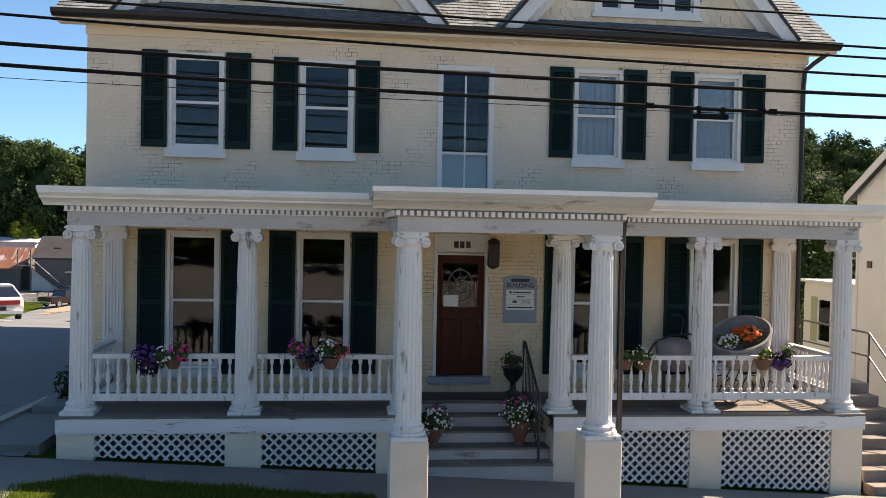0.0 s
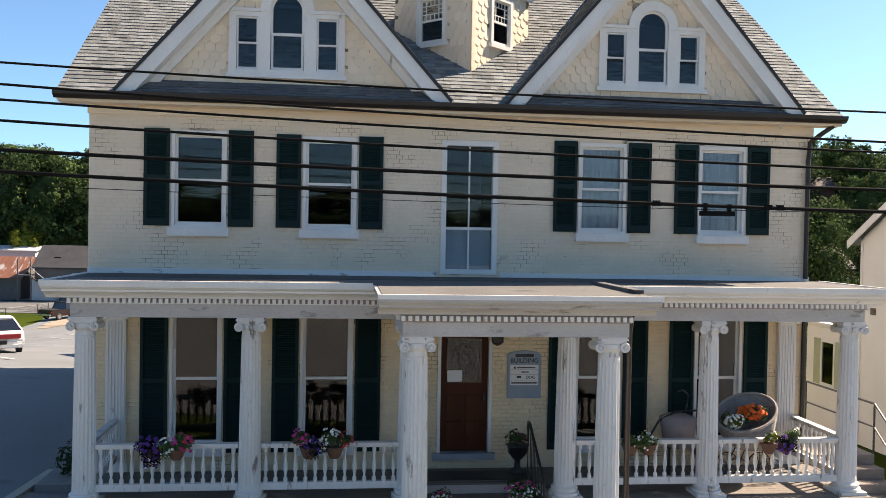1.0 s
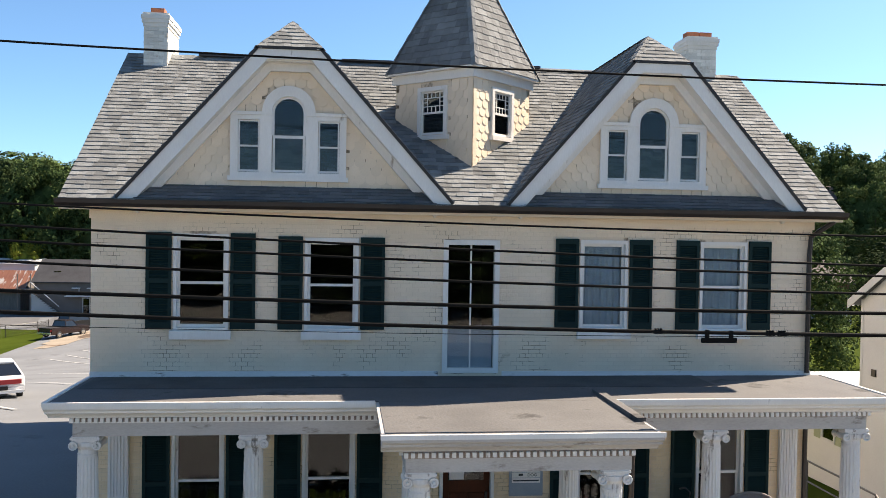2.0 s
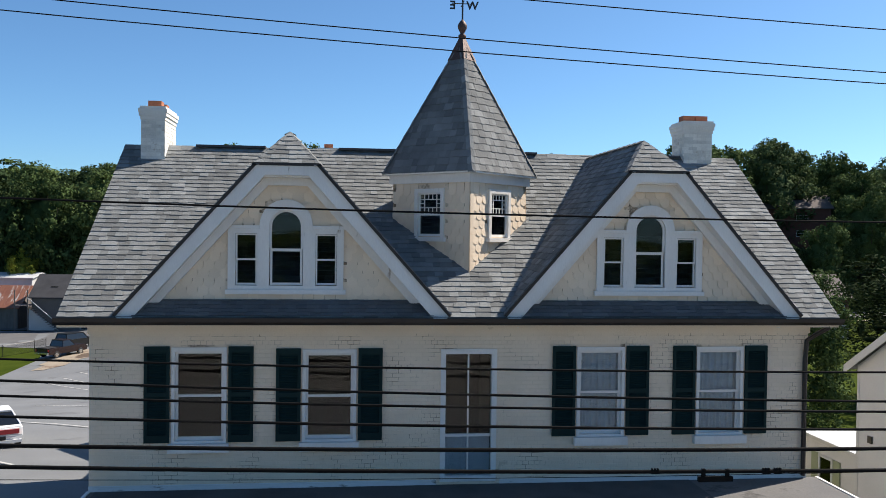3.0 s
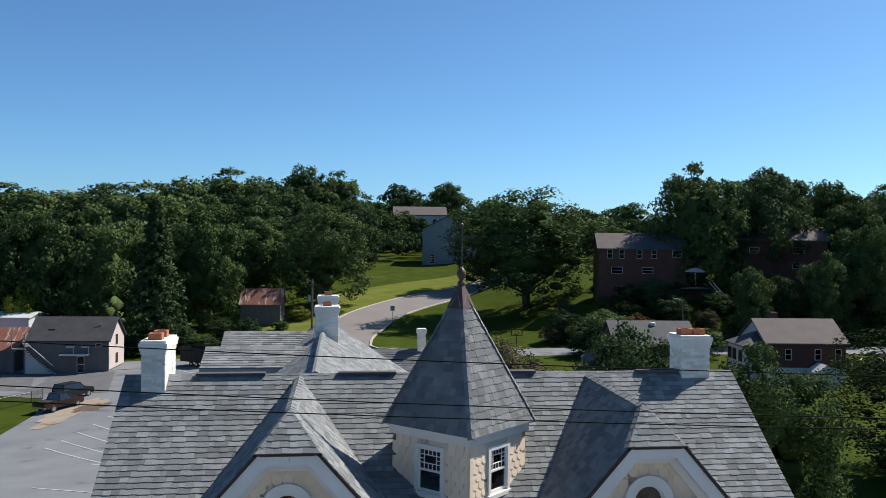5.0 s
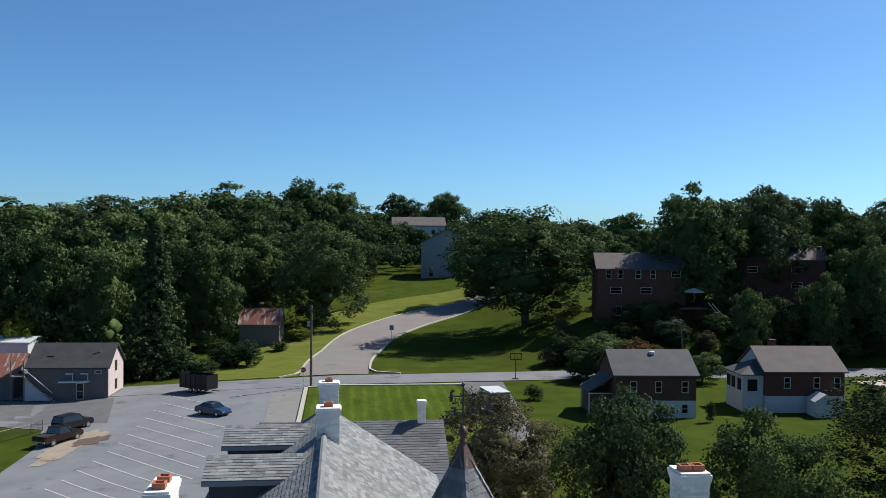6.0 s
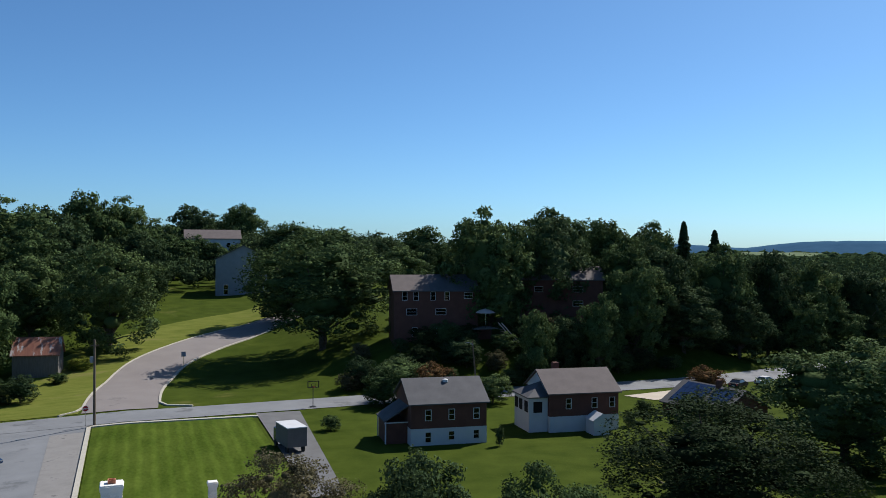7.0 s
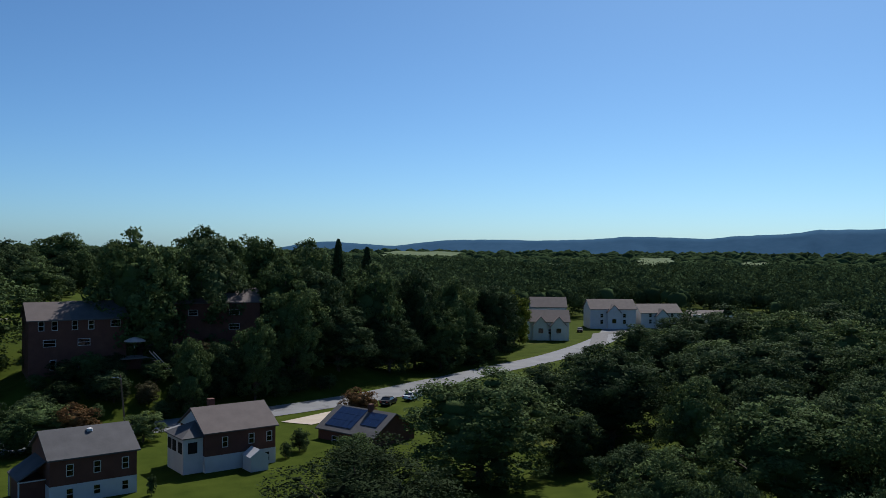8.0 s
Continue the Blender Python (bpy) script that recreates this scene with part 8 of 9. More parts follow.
part("handrail", bm, "dark", side)

# ---- neighbouring clapboard house, gable end towards the drive ----
nb = thing("neighbour_house", "white clapboard house with side gable and sage shutters", "house")
gz0 = land(19, 24)
NX, NY0, NY1, NE, NR = 14.9, 15.5, 24.0, 5.05, 7.62
ny = (NY0 + NY1) / 2
part("wall", boxes((NX, NX + 0.2, NY0, NY1, gz0 - 1.5, NE)), "siding_white", nb)
part("wall", boxes((NX + 0.2, 24.0, NY1 - 0.2, NY1, gz0 - 1.5, NE)), "siding_white", nb)
part("wall", boxes((NX + 0.2, 24.0, NY0, NY0 + 0.2, gz0 - 1.5, NE)), "siding_white", nb)
part("wall", boxes((23.8, 24.0, NY0 + 0.2, NY1 - 0.2, gz0 - 1.5, NE)), "siding_white", nb)
bm = bmesh.new()
prism(bm, [(NX, NY0, NE), (NX, NY1, NE), (NX, ny, NR)], (0.2, 0, 0))
part("gable_wall", bm, "siding_white", nb)
k = (NR - NE) / (NY1 - ny)
bm = bmesh.new()
for s_ in (-1, 1):
    e = ny + s_ * (NY1 - ny + 0.3)
    prism(bm, [(NX - 0.25, e, NE - 0.3 * k), (24.2, e, NE - 0.3 * k), (24.2, ny, NR), (NX - 0.25, ny, NR)], (0, 0, 0.16))
part("roof", bm, "slate_roof", nb)
for s_ in (-1, 1):
    bm = bmesh.new()
    e = ny + s_ * (NY1 - ny + 0.3)
    beam(bm, (NX - 0.28, e, NE - 0.3 * k - 0.1), (NX - 0.28, ny, NR - 0.1), (1, 0, 0), 0.03, (0, 0, 1), 0.24)
    part("rake_board", bm, "siding_white", nb)
part("rear_extension", boxes((15.1, 20.0, NY1 + 0.001, 27.2, gz0 - 1.5, 2.3)), "siding_white", nb, "low white clapboard rear extension")
part("extension_roof", boxes((14.95, 20.2, NY1 + 0.002, 27.4, 2.301, 2.38)), "siding_white", nb)
# boards on the walls, each lapping the one below
me = bpy.data.meshes.new("clapboard")
bmx = bmesh.new()
prism(bmx, [(0, 0, 0), (-0.022, 0, 0), (-0.006, 0, 0.135), (0, 0, 0.135)], (0, 1, 0))
bmesh.ops.recalc_face_normals(bmx, faces=bmx.faces)
bmx.to_mesh(me)
bmx.free()
me.materials.append(M["siding_white"])
z = -1.2
while z < NE + 2.2:
    y1 = NY1 if z + 0.13 < NE else NY1 - (z + 0.13 - NE) / k
    ob = new("clapboard", me)
    ob.parent = nb
    ob.matrix_basis = Matrix.Translation((NX - 0.001, 18.0, z)) @ Matrix.Diagonal((1, y1 - 18.0, 1, 1))
    if z < 2.1:
        ob = new("clapboard", me)
        ob.parent = nb
        ob.matrix_basis = Matrix.Translation((15.099, NY1 + 0.002, z)) @ Matrix.Diagonal((1, 27.198 - NY1, 1, 1))
    z += 0.13
for x, y, z0, z1 in ((15.1, 25.5, 0.4, 1.85), (NX, 20.6, 0.6, 2.2)):
    bm = framed((y, y + 0.8, z0, z1), 0.08, 0.024, 0.06)
    for v in bm.verts:
        v.co = (x - v.co.y, v.co.x, v.co.z)
    w = part("window", bm, "siding_white", nb)
    part("pane", boxes((x - 0.04, x - 0.03, y + 0.08, y + 0.72, z0 + 0.08, z1 - 0.08)), "glass", w)
    for q in (-0.42, 0.82):
        part("shutter", boxes((x - 0.06, x - 0.024, y + q, y + q + 0.38, z0, z1)), "sage", nb, "sage green shutter")
part("vent", boxes((NX - 0.06, NX - 0.024, 23.2, 23.4, 2.9, 3.1)), "dark", nb)
part("corner_board", boxes((NX - 0.03, NX - 0.0235, NY1 - 0.12, NY1 - 0.01, -1.2, NE)), "siding_white", nb)


# ---- vehicles ----
def vehicle(name, label, x, y, turn, profile, width, cabin, paint, wheels, wr=0.32, category="car", extra=None):
    """Body from a side outline (u forward, z), cabin outline tapering inwards, wheels with rims, lamps."""
    t = thing(name, label, category)
    t.matrix_basis = Matrix.Translation((x, y, land(x, y) + 0.03)) @ Matrix.Rotation(radians(turn), 4, "Z")
    bm = bmesh.new()
    prism(bm, [(u, -width / 2, z) for u, z in profile], (0, width, 0))
    bmesh.ops.bevel(bm, geom=[e for e in bm.edges], offset=0.05, segments=2, affect="EDGES", clamp_overlap=True)
    part("body", bm, paint, t, smooth=False)
    if cabin:
        base, top = cabin
        k = 0.8
        bm = bmesh.new()
        lo = [bm.verts.new((u, s * width * 0.47, z)) for s in (-1, 1) for u, z in base]
        hi = [bm.verts.new((u, s * width * 0.47 * k, z)) for s in (-1, 1) for u, z in top]
        a = [lo[0], lo[1], lo[3], lo[2]]
        b = [hi[0], hi[1], hi[3], hi[2]]
        bm.faces.new(a)
        bm.faces.new(list(reversed(b)))
        for i in range(4):
            j = (i + 1) % 4
            bm.faces.new((a[i], a[j], b[j], b[i]))
        part("cabin_glass", bm, "car_glass", t, "dark tinted windows")
        bm = bmesh.new()
        u0, u1 = top[0][0], top[1][0]
        box(bm, u0 - 0.03, u1 + 0.03, -width * 0.39, width * 0.39, top[0][1] - 0.02, top[0][1] + 0.05)
        for (bu, bz), (tu, tz) in zip(base, top):
            for s in (-1, 1):
                tube(bm, [(bu, s * width * 0.47, bz), (tu, s * width * 0.38, tz)], 0.045, 5)
        part("roof", bm, paint, t)
    for u in wheels:
        for s in (-1, 1):
            m = Matrix.Translation((u, s * (width / 2 - 0.08), wr)) @ Matrix.Rotation(radians(90), 4, "X")
            bm = bmesh.new()
            lathe(bm, [(wr * 0.6, -0.1), (wr * 0.95, -0.1), (wr, -0.06), (wr, 0.06), (wr * 0.95, 0.1), (wr * 0.6, 0.1)], 18, m=m)
            w = part("wheel", bm, "tyre", t)
            bm = bmesh.new()
            lathe(bm, [(wr * 0.58, -0.11), (wr * 0.2, -0.115), (wr * 0.2, 0.115), (wr * 0.58, 0.11)], 12, m=m)
            part("rim", bm, "chrome", w)
    if extra:
        extra(t)
    return t


SEDAN = [(-2.25, 0.35), (-2.3, 0.6), (-2.2, 0.95), (-1.5, 1.02), (0.9, 0.98), (1.9, 0.85), (2.25, 0.68), (2.28, 0.4), (2.1, 0.28), (-2.1, 0.28)]


def car_lamps(t):
    for s in (-0.62, 0.62):
        part("tail_lamp", boxes((-2.33, -2.27, s - 0.17, s + 0.17, 0.68, 0.84)), "car_red", t, "red tail lamp")
        part("headlight", boxes((2.2, 2.28, s - 0.17, s + 0.17, 0.58, 0.7)), "chrome", t, "clear headlight")
    part("number_plate", boxes((-2.34, -2.3, -0.24, 0.24, 0.5, 0.62)), "white", t)
    part("bumper", boxes((-2.36, -2.26, -0.8, 0.8, 0.34, 0.48)), "car_bumper", t)


vehicle("car", "dark blue sedan parked in the car park", -15.2, 106.5, -38, SEDAN, 1.75, ([(-1.75, 1.0), (1.0, 0.97)], [(-1.0, 1.42), (0.25, 1.42)]), "car_blue", (-1.35, 1.4), extra=car_lamps)


def red_band(t):
    part("tail_panel", boxes((-2.345, -2.28, -0.74, 0.74, 0.7, 0.88)), "car_red", t, "full-width red tail lamp panel")
    part("number_plate", boxes((-2.36, -2.3, -0.24, 0.24, 0.48, 0.62)), "tyre", t)
    part("bumper", boxes((-2.38, -2.26, -0.82, 0.82, 0.34, 0.46)), "car_white", t)


vehicle("car", "white coupe with red tail lamp band in the car park", -14.9, 38.6, 118, SEDAN, 1.78, ([(-1.9, 1.0), (1.0, 0.97)], [(-0.9, 1.36), (0.2, 1.36)]), "car_white", (-1.35, 1.4), extra=red_band)
PICKUP = [(-2.7, 0.45), (-2.7, 1.1), (-0.85, 1.1), (0.9, 1.12), (2.3, 1.08), (2.6, 0.9), (2.62, 0.5), (2.4, 0.4), (-2.6, 0.4)]


def pickup_bed(t):
    part("bed", boxes((-2.6, -0.9, -0.72, 0.72, 1.101, 1.11)), "tyre", t, "dark open load bed")
    part("bumper", boxes((-2.85, -2.7, -0.9, 0.9, 0.5, 0.66)), "chrome", t, "chrome rear bumper")
    for s in (-0.84, 0.84):
        part("tail_lamp", boxes((-2.73, -2.69, s - 0.07, s + 0.07, 0.75, 1.0)), "car_red", t)


vehicle("pickup_truck", "dark maroon pickup truck parked at the grass edge", -29.9, 96.6, 62, PICKUP, 1.9, ([(-0.8, 1.1), (0.95, 1.1)], [(-0.65, 1.72), (0.4, 1.72)]), "car_maroon", (-1.65, 1.65), 0.38, "truck", pickup_bed)
SUV = [(-2.2, 0.45), (-2.25, 1.1), (-0.85, 1.14), (0.9, 1.12), (2.1, 1.06), (2.3, 0.9), (2.3, 0.5), (2.1, 0.4), (-2.1, 0.4)]
vehicle("sport_utility", "dark grey sport utility parked beyond the pickup", -30.4, 103.2, 60, SUV, 1.85, ([(-2.2, 1.1), (0.95, 1.1)], [(-2.0, 1.75), (0.35, 1.75)]), "car_black", (-1.4, 1.4), 0.37, "car")


def dump(name, x, y, turn):
    t = thing(name, "black dump trailer with raised mesh sides in the car park", "trailer")
    t.matrix_basis = Matrix.Translation((x, y, land(x, y) + 0.03)) @ Matrix.Rotation(radians(turn), 4, "Z")
    part("bed", boxes((-2.6, 2.6, -1.05, 1.05, 0.62, 0.75)), "car_black", t)
    for r in ((-2.6, 2.6, -1.05, -0.98, 0.75, 2.6), (-2.6, 2.6, 0.98, 1.05, 0.75, 2.6), (-2.6, -2.53, -0.98, 0.98, 0.75, 2.6), (2.53, 2.6, -0.98, 0.98, 0.75, 2.6)):
        part("side_panel", boxes(r), "car_black", t)
    for k in range(6):
        for s in (-1.09, 1.05):
            part("stake", boxes((-2.5 + k * 0.98, -2.42 + k * 0.98, s, s + 0.04, 0.7, 2.68)), "car_black", t)
    for u in (-0.5, 0.5):
        for s in (-1, 1):
            bm = bmesh.new()
            lathe(bm, [(0.2, -0.1), (0.35, -0.1), (0.36, 0), (0.35, 0.1), (0.2, 0.1)], 16, m=Matrix.Translation((u, s * 0.95, 0.36)) @ Matrix.Rotation(radians(90), 4, "X"))
            w = part("wheel", bm, "tyre", t)
            bm = bmesh.new()
            lathe(bm, [(0.19, -0.11), (0.05, -0.115), (0.05, 0.115), (0.19, 0.11)], 10, m=Matrix.Translation((u, s * 0.95, 0.36)) @ Matrix.Rotation(radians(90), 4, "X"))
            part("rim", bm, "chrome", w)
    part("drawbar", boxes((2.6, 3.9, -0.06, 0.06, 0.45, 0.55)), "car_black", t)


dump("dump_trailer", -19.6, 123.6, -37)
# box truck on the drive
bt = thing("box_truck", "white-roofed box truck parked on the driveway", "truck")
bt.matrix_basis = Matrix.Translation((17.8, 99.8, land(17.8, 99.8) + 0.06)) @ Matrix.Rotation(radians(8), 4, "Z")
part("cargo_box", boxes((-1.15, 1.15, -2.2, 2.2, 0.75, 2.9)), "siding_tan", bt)
part("box_roof", boxes((-1.18, 1.18, -2.23, 2.23, 2.9, 3.0)), "siding_white", bt)
part("cab", boxes((-1.0, 1.0, 2.25, 3.6, 0.6, 2.1)), "car_blue", bt)
part("windscreen", boxes((-0.9, 0.9, 3.58, 3.64, 1.3, 2.0)), "car_glass", bt)
for u in (-1.4, 2.8):
    for s in (-0.95, 0.95):
        bm = bmesh.new()
        lathe(bm, [(0.2, -0.12), (0.4, -0.12), (0.4, 0.12), (0.2, 0.12)], 16, m=Matrix.Translation((s, u, 0.4)) @ Matrix.Rotation(radians(90), 4, "Y"))
        part("wheel", bm, "tyre", bt)

# ---- bay lines of the car park ----
for k in range(12):
    y = 77.7 + 2.75 * k + 0.117 * k * k
    a = (-23.3 - 0.5 * max(0, 4 - k), y)
    q = 1.0 if k < 10 else 0.55
    b = (a[0] + 10.4 * q, y - 13.2 * q)
    d = Vector((b[0] - a[0], b[1] - a[1])).normalized()
    nrm = Vector((-d.y, d.x)) * 0.07
    ribbon("bay_line", [(a[0] + nrm.x, a[1] + nrm.y), (b[0] + nrm.x, b[1] + nrm.y)], [(a[0] - nrm.x, a[1] - nrm.y), (b[0] - nrm.x, b[1] - nrm.y)], "line", "worn white painted bay line", "road marking", lift=0.045, n=6)
for k in range(4):
    a = (-22.0 + 1.0 * k, 40.0 + 9.5 * k)
    b = (a[0] + 10.0, a[1] - 7.0)
    d = Vector((b[0] - a[0], b[1] - a[1])).normalized()
    nrm = Vector((-d.y, d.x)) * 0.07
    ribbon("bay_line", [(a[0] + nrm.x, a[1] + nrm.y), (b[0] + nrm.x, b[1] + nrm.y)], [(a[0] - nrm.x, a[1] - nrm.y), (b[0] - nrm.x, b[1] - nrm.y)], "line", "worn white painted bay line", "road marking", lift=0.045, n=6)
ribbon("drive_strip", [(-7.2, 34), (-8.2, 78), (-9.2, 119)], [(-5.0, 34), (-5.1, 78), (-5.2, 119)], "sidewalk", "paler concrete strip along the car park", "pavement", lift=0.04)
ribbon("forecourt", [(-47, 122.3), (-30.6, 122.8)], [(-42, 108.6), (-27.2, 105.6)], "patch_asphalt", "patched dark asphalt before the small building", "pavement", lift=0.045)
def patch(name, cx, cy, rx, ry, turn, mat, lift, label, seed):
    """An irregular blot of ground."""
    n = 40
    c, s = math.cos(radians(turn)), math.sin(radians(turn))
    vs = []
    for k in range(n):
        a = 2 * math.pi * k / n
        r = 1 + 0.45 * noise.noise((math.cos(a) * 1.6 + seed, math.sin(a) * 1.6, seed)) + 0.25 * noise.noise((math.cos(a) * 5, math.sin(a) * 5 + seed, 0))
        u, w = rx * r * math.cos(a), ry * r * math.sin(a)
        vs.append((cx + u * c - w * s, cy + u * s + w * c))
    verts = [(x, y, land(x, y) + lift) for x, y in vs] + [(cx, cy, land(cx, cy) + lift)]
    tagged(raw(name, verts, [(k, (k + 1) % n, n) for k in range(n)], mat), label, "dirt", kind="structure")


patch("dirt_patch", -28.0, 95.0, 1.9, 7.5, -8, "dirt", 0.05, "bare sandy dirt strip at the car park's edge", 3.1)
patch("dark_earth", -26.4, 96.2, 1.5, 2.4, -25, "mud", 0.056, "dark damp earth patch on the car park", 8.4)
# ---- street furniture ----
up_ = thing("utility_pole", "weathered wooden utility pole with transformer by the crossing", "utility pole")
gz = land(-4.1, 122.3)
bm = bmesh.new()
tube(bm, [(-4.1, 122.3, gz - 0.3), (-4.1, 122.3, gz + 11.4)], [0.19, 0.13], 10)
part("pole", bm, "pole", up_)
part("crossarm", boxes((-4.6, -3.6, 122.2, 122.32, gz + 10.6, gz + 10.72)), "pole", up_)
bm = bmesh.new()
lathe(bm, [(0.2, 0), (0.24, 0.05), (0.24, 0.75), (0.2, 0.8)], 12, (-4.45, 122.3, gz + 8.4))
part("transformer", bm, "siding_grey", up_, "grey transformer can")
ss = thing("stop_sign", "red octagonal stop sign on a steel post", "sign")
gx, gy_ = -5.2, 122.6
gz = land(gx, gy_)
bm = bmesh.new()
tube(bm, [(gx, gy_ + 0.03, gz - 0.2), (gx, gy_ + 0.03, gz + 2.7)], 0.035, 6)
part("post", bm, "chrome", ss)
bm = bmesh.new()
prism(bm, [(gx + 0.41 * math.cos(math.pi / 8 + k * math.pi / 4), gy_, gz + 2.4 + 0.41 * math.sin(math.pi / 8 + k * math.pi / 4)) for k in range(8)], (0, -0.02, 0))
pl = part("plate", bm, "white", ss)
bm = bmesh.new()
prism(bm, [(gx + 0.37 * math.cos(math.pi / 8 + k * math.pi / 4), gy_ - 0.021, gz + 2.4 + 0.37 * math.sin(math.pi / 8 + k * math.pi / 4)) for k in range(8)], (0, -0.006, 0))
part("face", bm, "sign_red", pl)
lettering("STOP", gx, gy_ - 0.03, gz + 2.31, 0.24, ss, "white")
for x, y, h in ((9.8, 166.7, 3.2),):
    s2 = thing("road_sign", "small grey road sign on a post by the hill road", "sign")
    bm = bmesh.new()
    tube(bm, [(x, y, land(x, y)), (x, y, land(x, y) + h)], 0.04, 6)
    part("post", bm, "chrome", s2)
    part("plate", boxes((x - 0.4, x + 0.4, y - 0.05, y - 0.03, land(x, y) + h - 0.9, land(x, y) + h)), "siding_grey", s2)
hp = thing("basketball_hoop", "black basketball hoop on a pole beside the street", "basketball hoop")
x, y = 25.6, 125.5
gz = land(x, y)
bm = bmesh.new()
tube(bm, [(x, y, gz), (x, y, gz + 3.0)], 0.06, 8)
part("pole", bm, "dark", hp)
part("backboard", framed((x - 0.85, x + 0.85, gz + 2.9, gz + 3.9), 0.12, y - 0.2, y - 0.12), "dark", hp)
part("target", framed((x - 0.3, x + 0.3, gz + 3.05, gz + 3.5), 0.06, y - 0.2, y - 0.15), "dark", hp)
bm = bmesh.new()
tube(bm, [(x + 0.23 * math.cos(a), y - 0.45 + 0.23 * math.sin(a), gz + 3.05) for a in span(0, 2 * math.pi, 14)], 0.02, 5)
part("rim", bm, "sign_red", hp)
part("base", boxes((x - 0.4, x + 0.4, y - 0.3, y + 0.5, gz, gz + 0.15)), "dark", hp)
p2 = thing("street_light_pole", "leaning wooden pole with street light among shrubs", "utility pole")
bm = bmesh.new()
tube(bm, [(54.0, 131.5, land(54, 131.5)), (53.2, 131.5, land(54, 131.5) + 8.2)], [0.16, 0.11], 8)
part("pole", bm, "pole", p2)
bm = bmesh.new()
tube(bm, [(53.3, 131.4, land(54, 131.5) + 7.6), (52.4, 131.0, land(54, 131.5) + 8.0), (51.6, 130.8, land(54, 131.5) + 8.0)], 0.04, 6)
part("lamp_arm", bm, "chrome", p2)

# ---- fence by the grass ----
fence = thing("chain_fence", "dark chain-link fence on the grass by the car park", "fence")
fpts = [(-46, 95.5), (-41, 97), (-36.6, 98.4), (-34.4, 101.6), (-33.8, 103.5)]
for (ax, ay), (bx, by) in zip(fpts, fpts[1:]):
    za, zb = land(ax, ay), land(bx, by)
    bm = bmesh.new()
    tube(bm, [(ax, ay, za + 1.2), (bx, by, zb + 1.2)], 0.025, 5)
    part("top_rail", bm, "dark", fence)
    L_ = math.hypot(bx - ax, by - ay)
    nn = int(L_ / 0.18)
    for s in (-1, 1):
        bm = bmesh.new()
        for k in range(-7, nn):
            t0, t1 = max(0, k / nn), min(1, (k + 7) / nn)
            ha = (t0 * nn - k) / 7 * 1.2
            hb = (t1 * nn - k) / 7 * 1.2
            if s < 0:
                ha, hb = 1.2 - ha, 1.2 - hb
            tube(bm, [(ax + (bx - ax) * t0, ay + (by - ay) * t0, za + (zb - za) * t0 + ha), (ax + (bx - ax) * t1, ay + (by - ay) * t1, za + (zb - za) * t1 + hb)], 0.008, 3)
        tagged(part("mesh_wire", bm, "dark", fence), kind="stuff")
for ax, ay in fpts:
    bm = bmesh.new()
    tube(bm, [(ax, ay, land(ax, ay) - 0.1), (ax, ay, land(ax, ay) + 1.3)], 0.035, 6)
    part("post", bm, "dark", fence)

# ---- grass before the porch ----
def verge_edge(x):
    return 12.5 - 0.1 * (x + 3.9) + 0.05 * math.sin(x * 3.1) + 0.03 * math.sin(x * 7.7)


rng = random.Random(31)
v, f = [], []
for _ in range(15000):
    x = rng.uniform(-4.35, 0.45)
    y = rng.uniform(11.3, verge_edge(x)) if rng.random() < 0.8 else verge_edge(x) + rng.uniform(-0.15, 0.06)
    if x < -3.6 and y > 12.5 - (-3.6 - x) * 0.75:
        continue
    z = land(x, y) + 0.0
    a = rng.uniform(0, 6.28)
    h = rng.uniform(0.035, 0.1)
    k = len(v)
    v += [(x - 0.006 * math.cos(a), y - 0.006 * math.sin(a), z), (x + 0.006 * math.cos(a), y + 0.006 * math.sin(a), z), (x + rng.uniform(-0.04, 0.04), y + rng.uniform(-0.04, 0.04), z + h)]
    f.append((k, k + 1, k + 2))
ribbon("verge", [(-4.2, 12.0), (-3.5, 12.42), (0.5, 12.05)], [(-4.3, 9.7), (-3.5, 9.7), (0.5, 9.7)], "grass", "green grass verge between pavement and street", "verge", lift=0.03, n=6)
tagged(raw("grass_blades", v, f, "leaf_yellow"), "short green grass on the verge", "grass", kind="stuff")
# raised concrete landing and kerb at the drive beside the porch
slab = thing("side_landing", "low worn concrete landing beside the porch at the drive", "landing")
part("slab", boxes((-5.75, -4.56, 13.62, 15.9, -0.2, 0.37), (-5.45, -4.56, 15.902, 17.2, -0.2, 0.5)), "sidewalk", slab)
bm = bmesh.new()
prism(bm, [(-5.95, 13.6, 0.2), (-5.77, 13.6, 0.2), (-5.47, 17.2, 0.2), (-5.65, 17.2, 0.2)], (0, 0, 0.22))
part("kerb", bm, "kerb", slab)
v, f = [], []
leaf_cloud(v, f, Vector((-5.0, 16.6, 0.75)), 0.3, 260, 0.09, rng, 1.1)
weed = thing("wall_plant", "small green bush against the house wall by the drive", "shrub")
raw("leaves", v, f, "leaf_dark", weed)

# ---- outbuildings behind ----
g = gable_house("small_building", -36.8, 127.1, 10.6, 7.4, 4.6, 2.7, -2, "siding_tan", "dark_roof", "tan stucco building with grey roof and outside stair", 0, "siding_white", [(1.6, 0.15, 1.0, 2.2), (4.0, 3.6, 0.9, 0.5)])
part("awning", boxes((-0.9, 2.9, -4.9, -3.72, 2.55, 2.7)), "siding_white", g, "pale flat awning over the door")
for u in (0.3, 2.3):
    part("window_hood", boxes((u - 0.5, u + 0.5, -4.2, -3.72, 3.6, 3.75)), "siding_white", g)
    part("post", boxes((u + 0.42, u + 0.5, -4.2, -4.1, 2.7, 3.6)), "siding_white", g)
# brighter slab over the end wall, sunlight put into its pale pink
bm = bmesh.new()
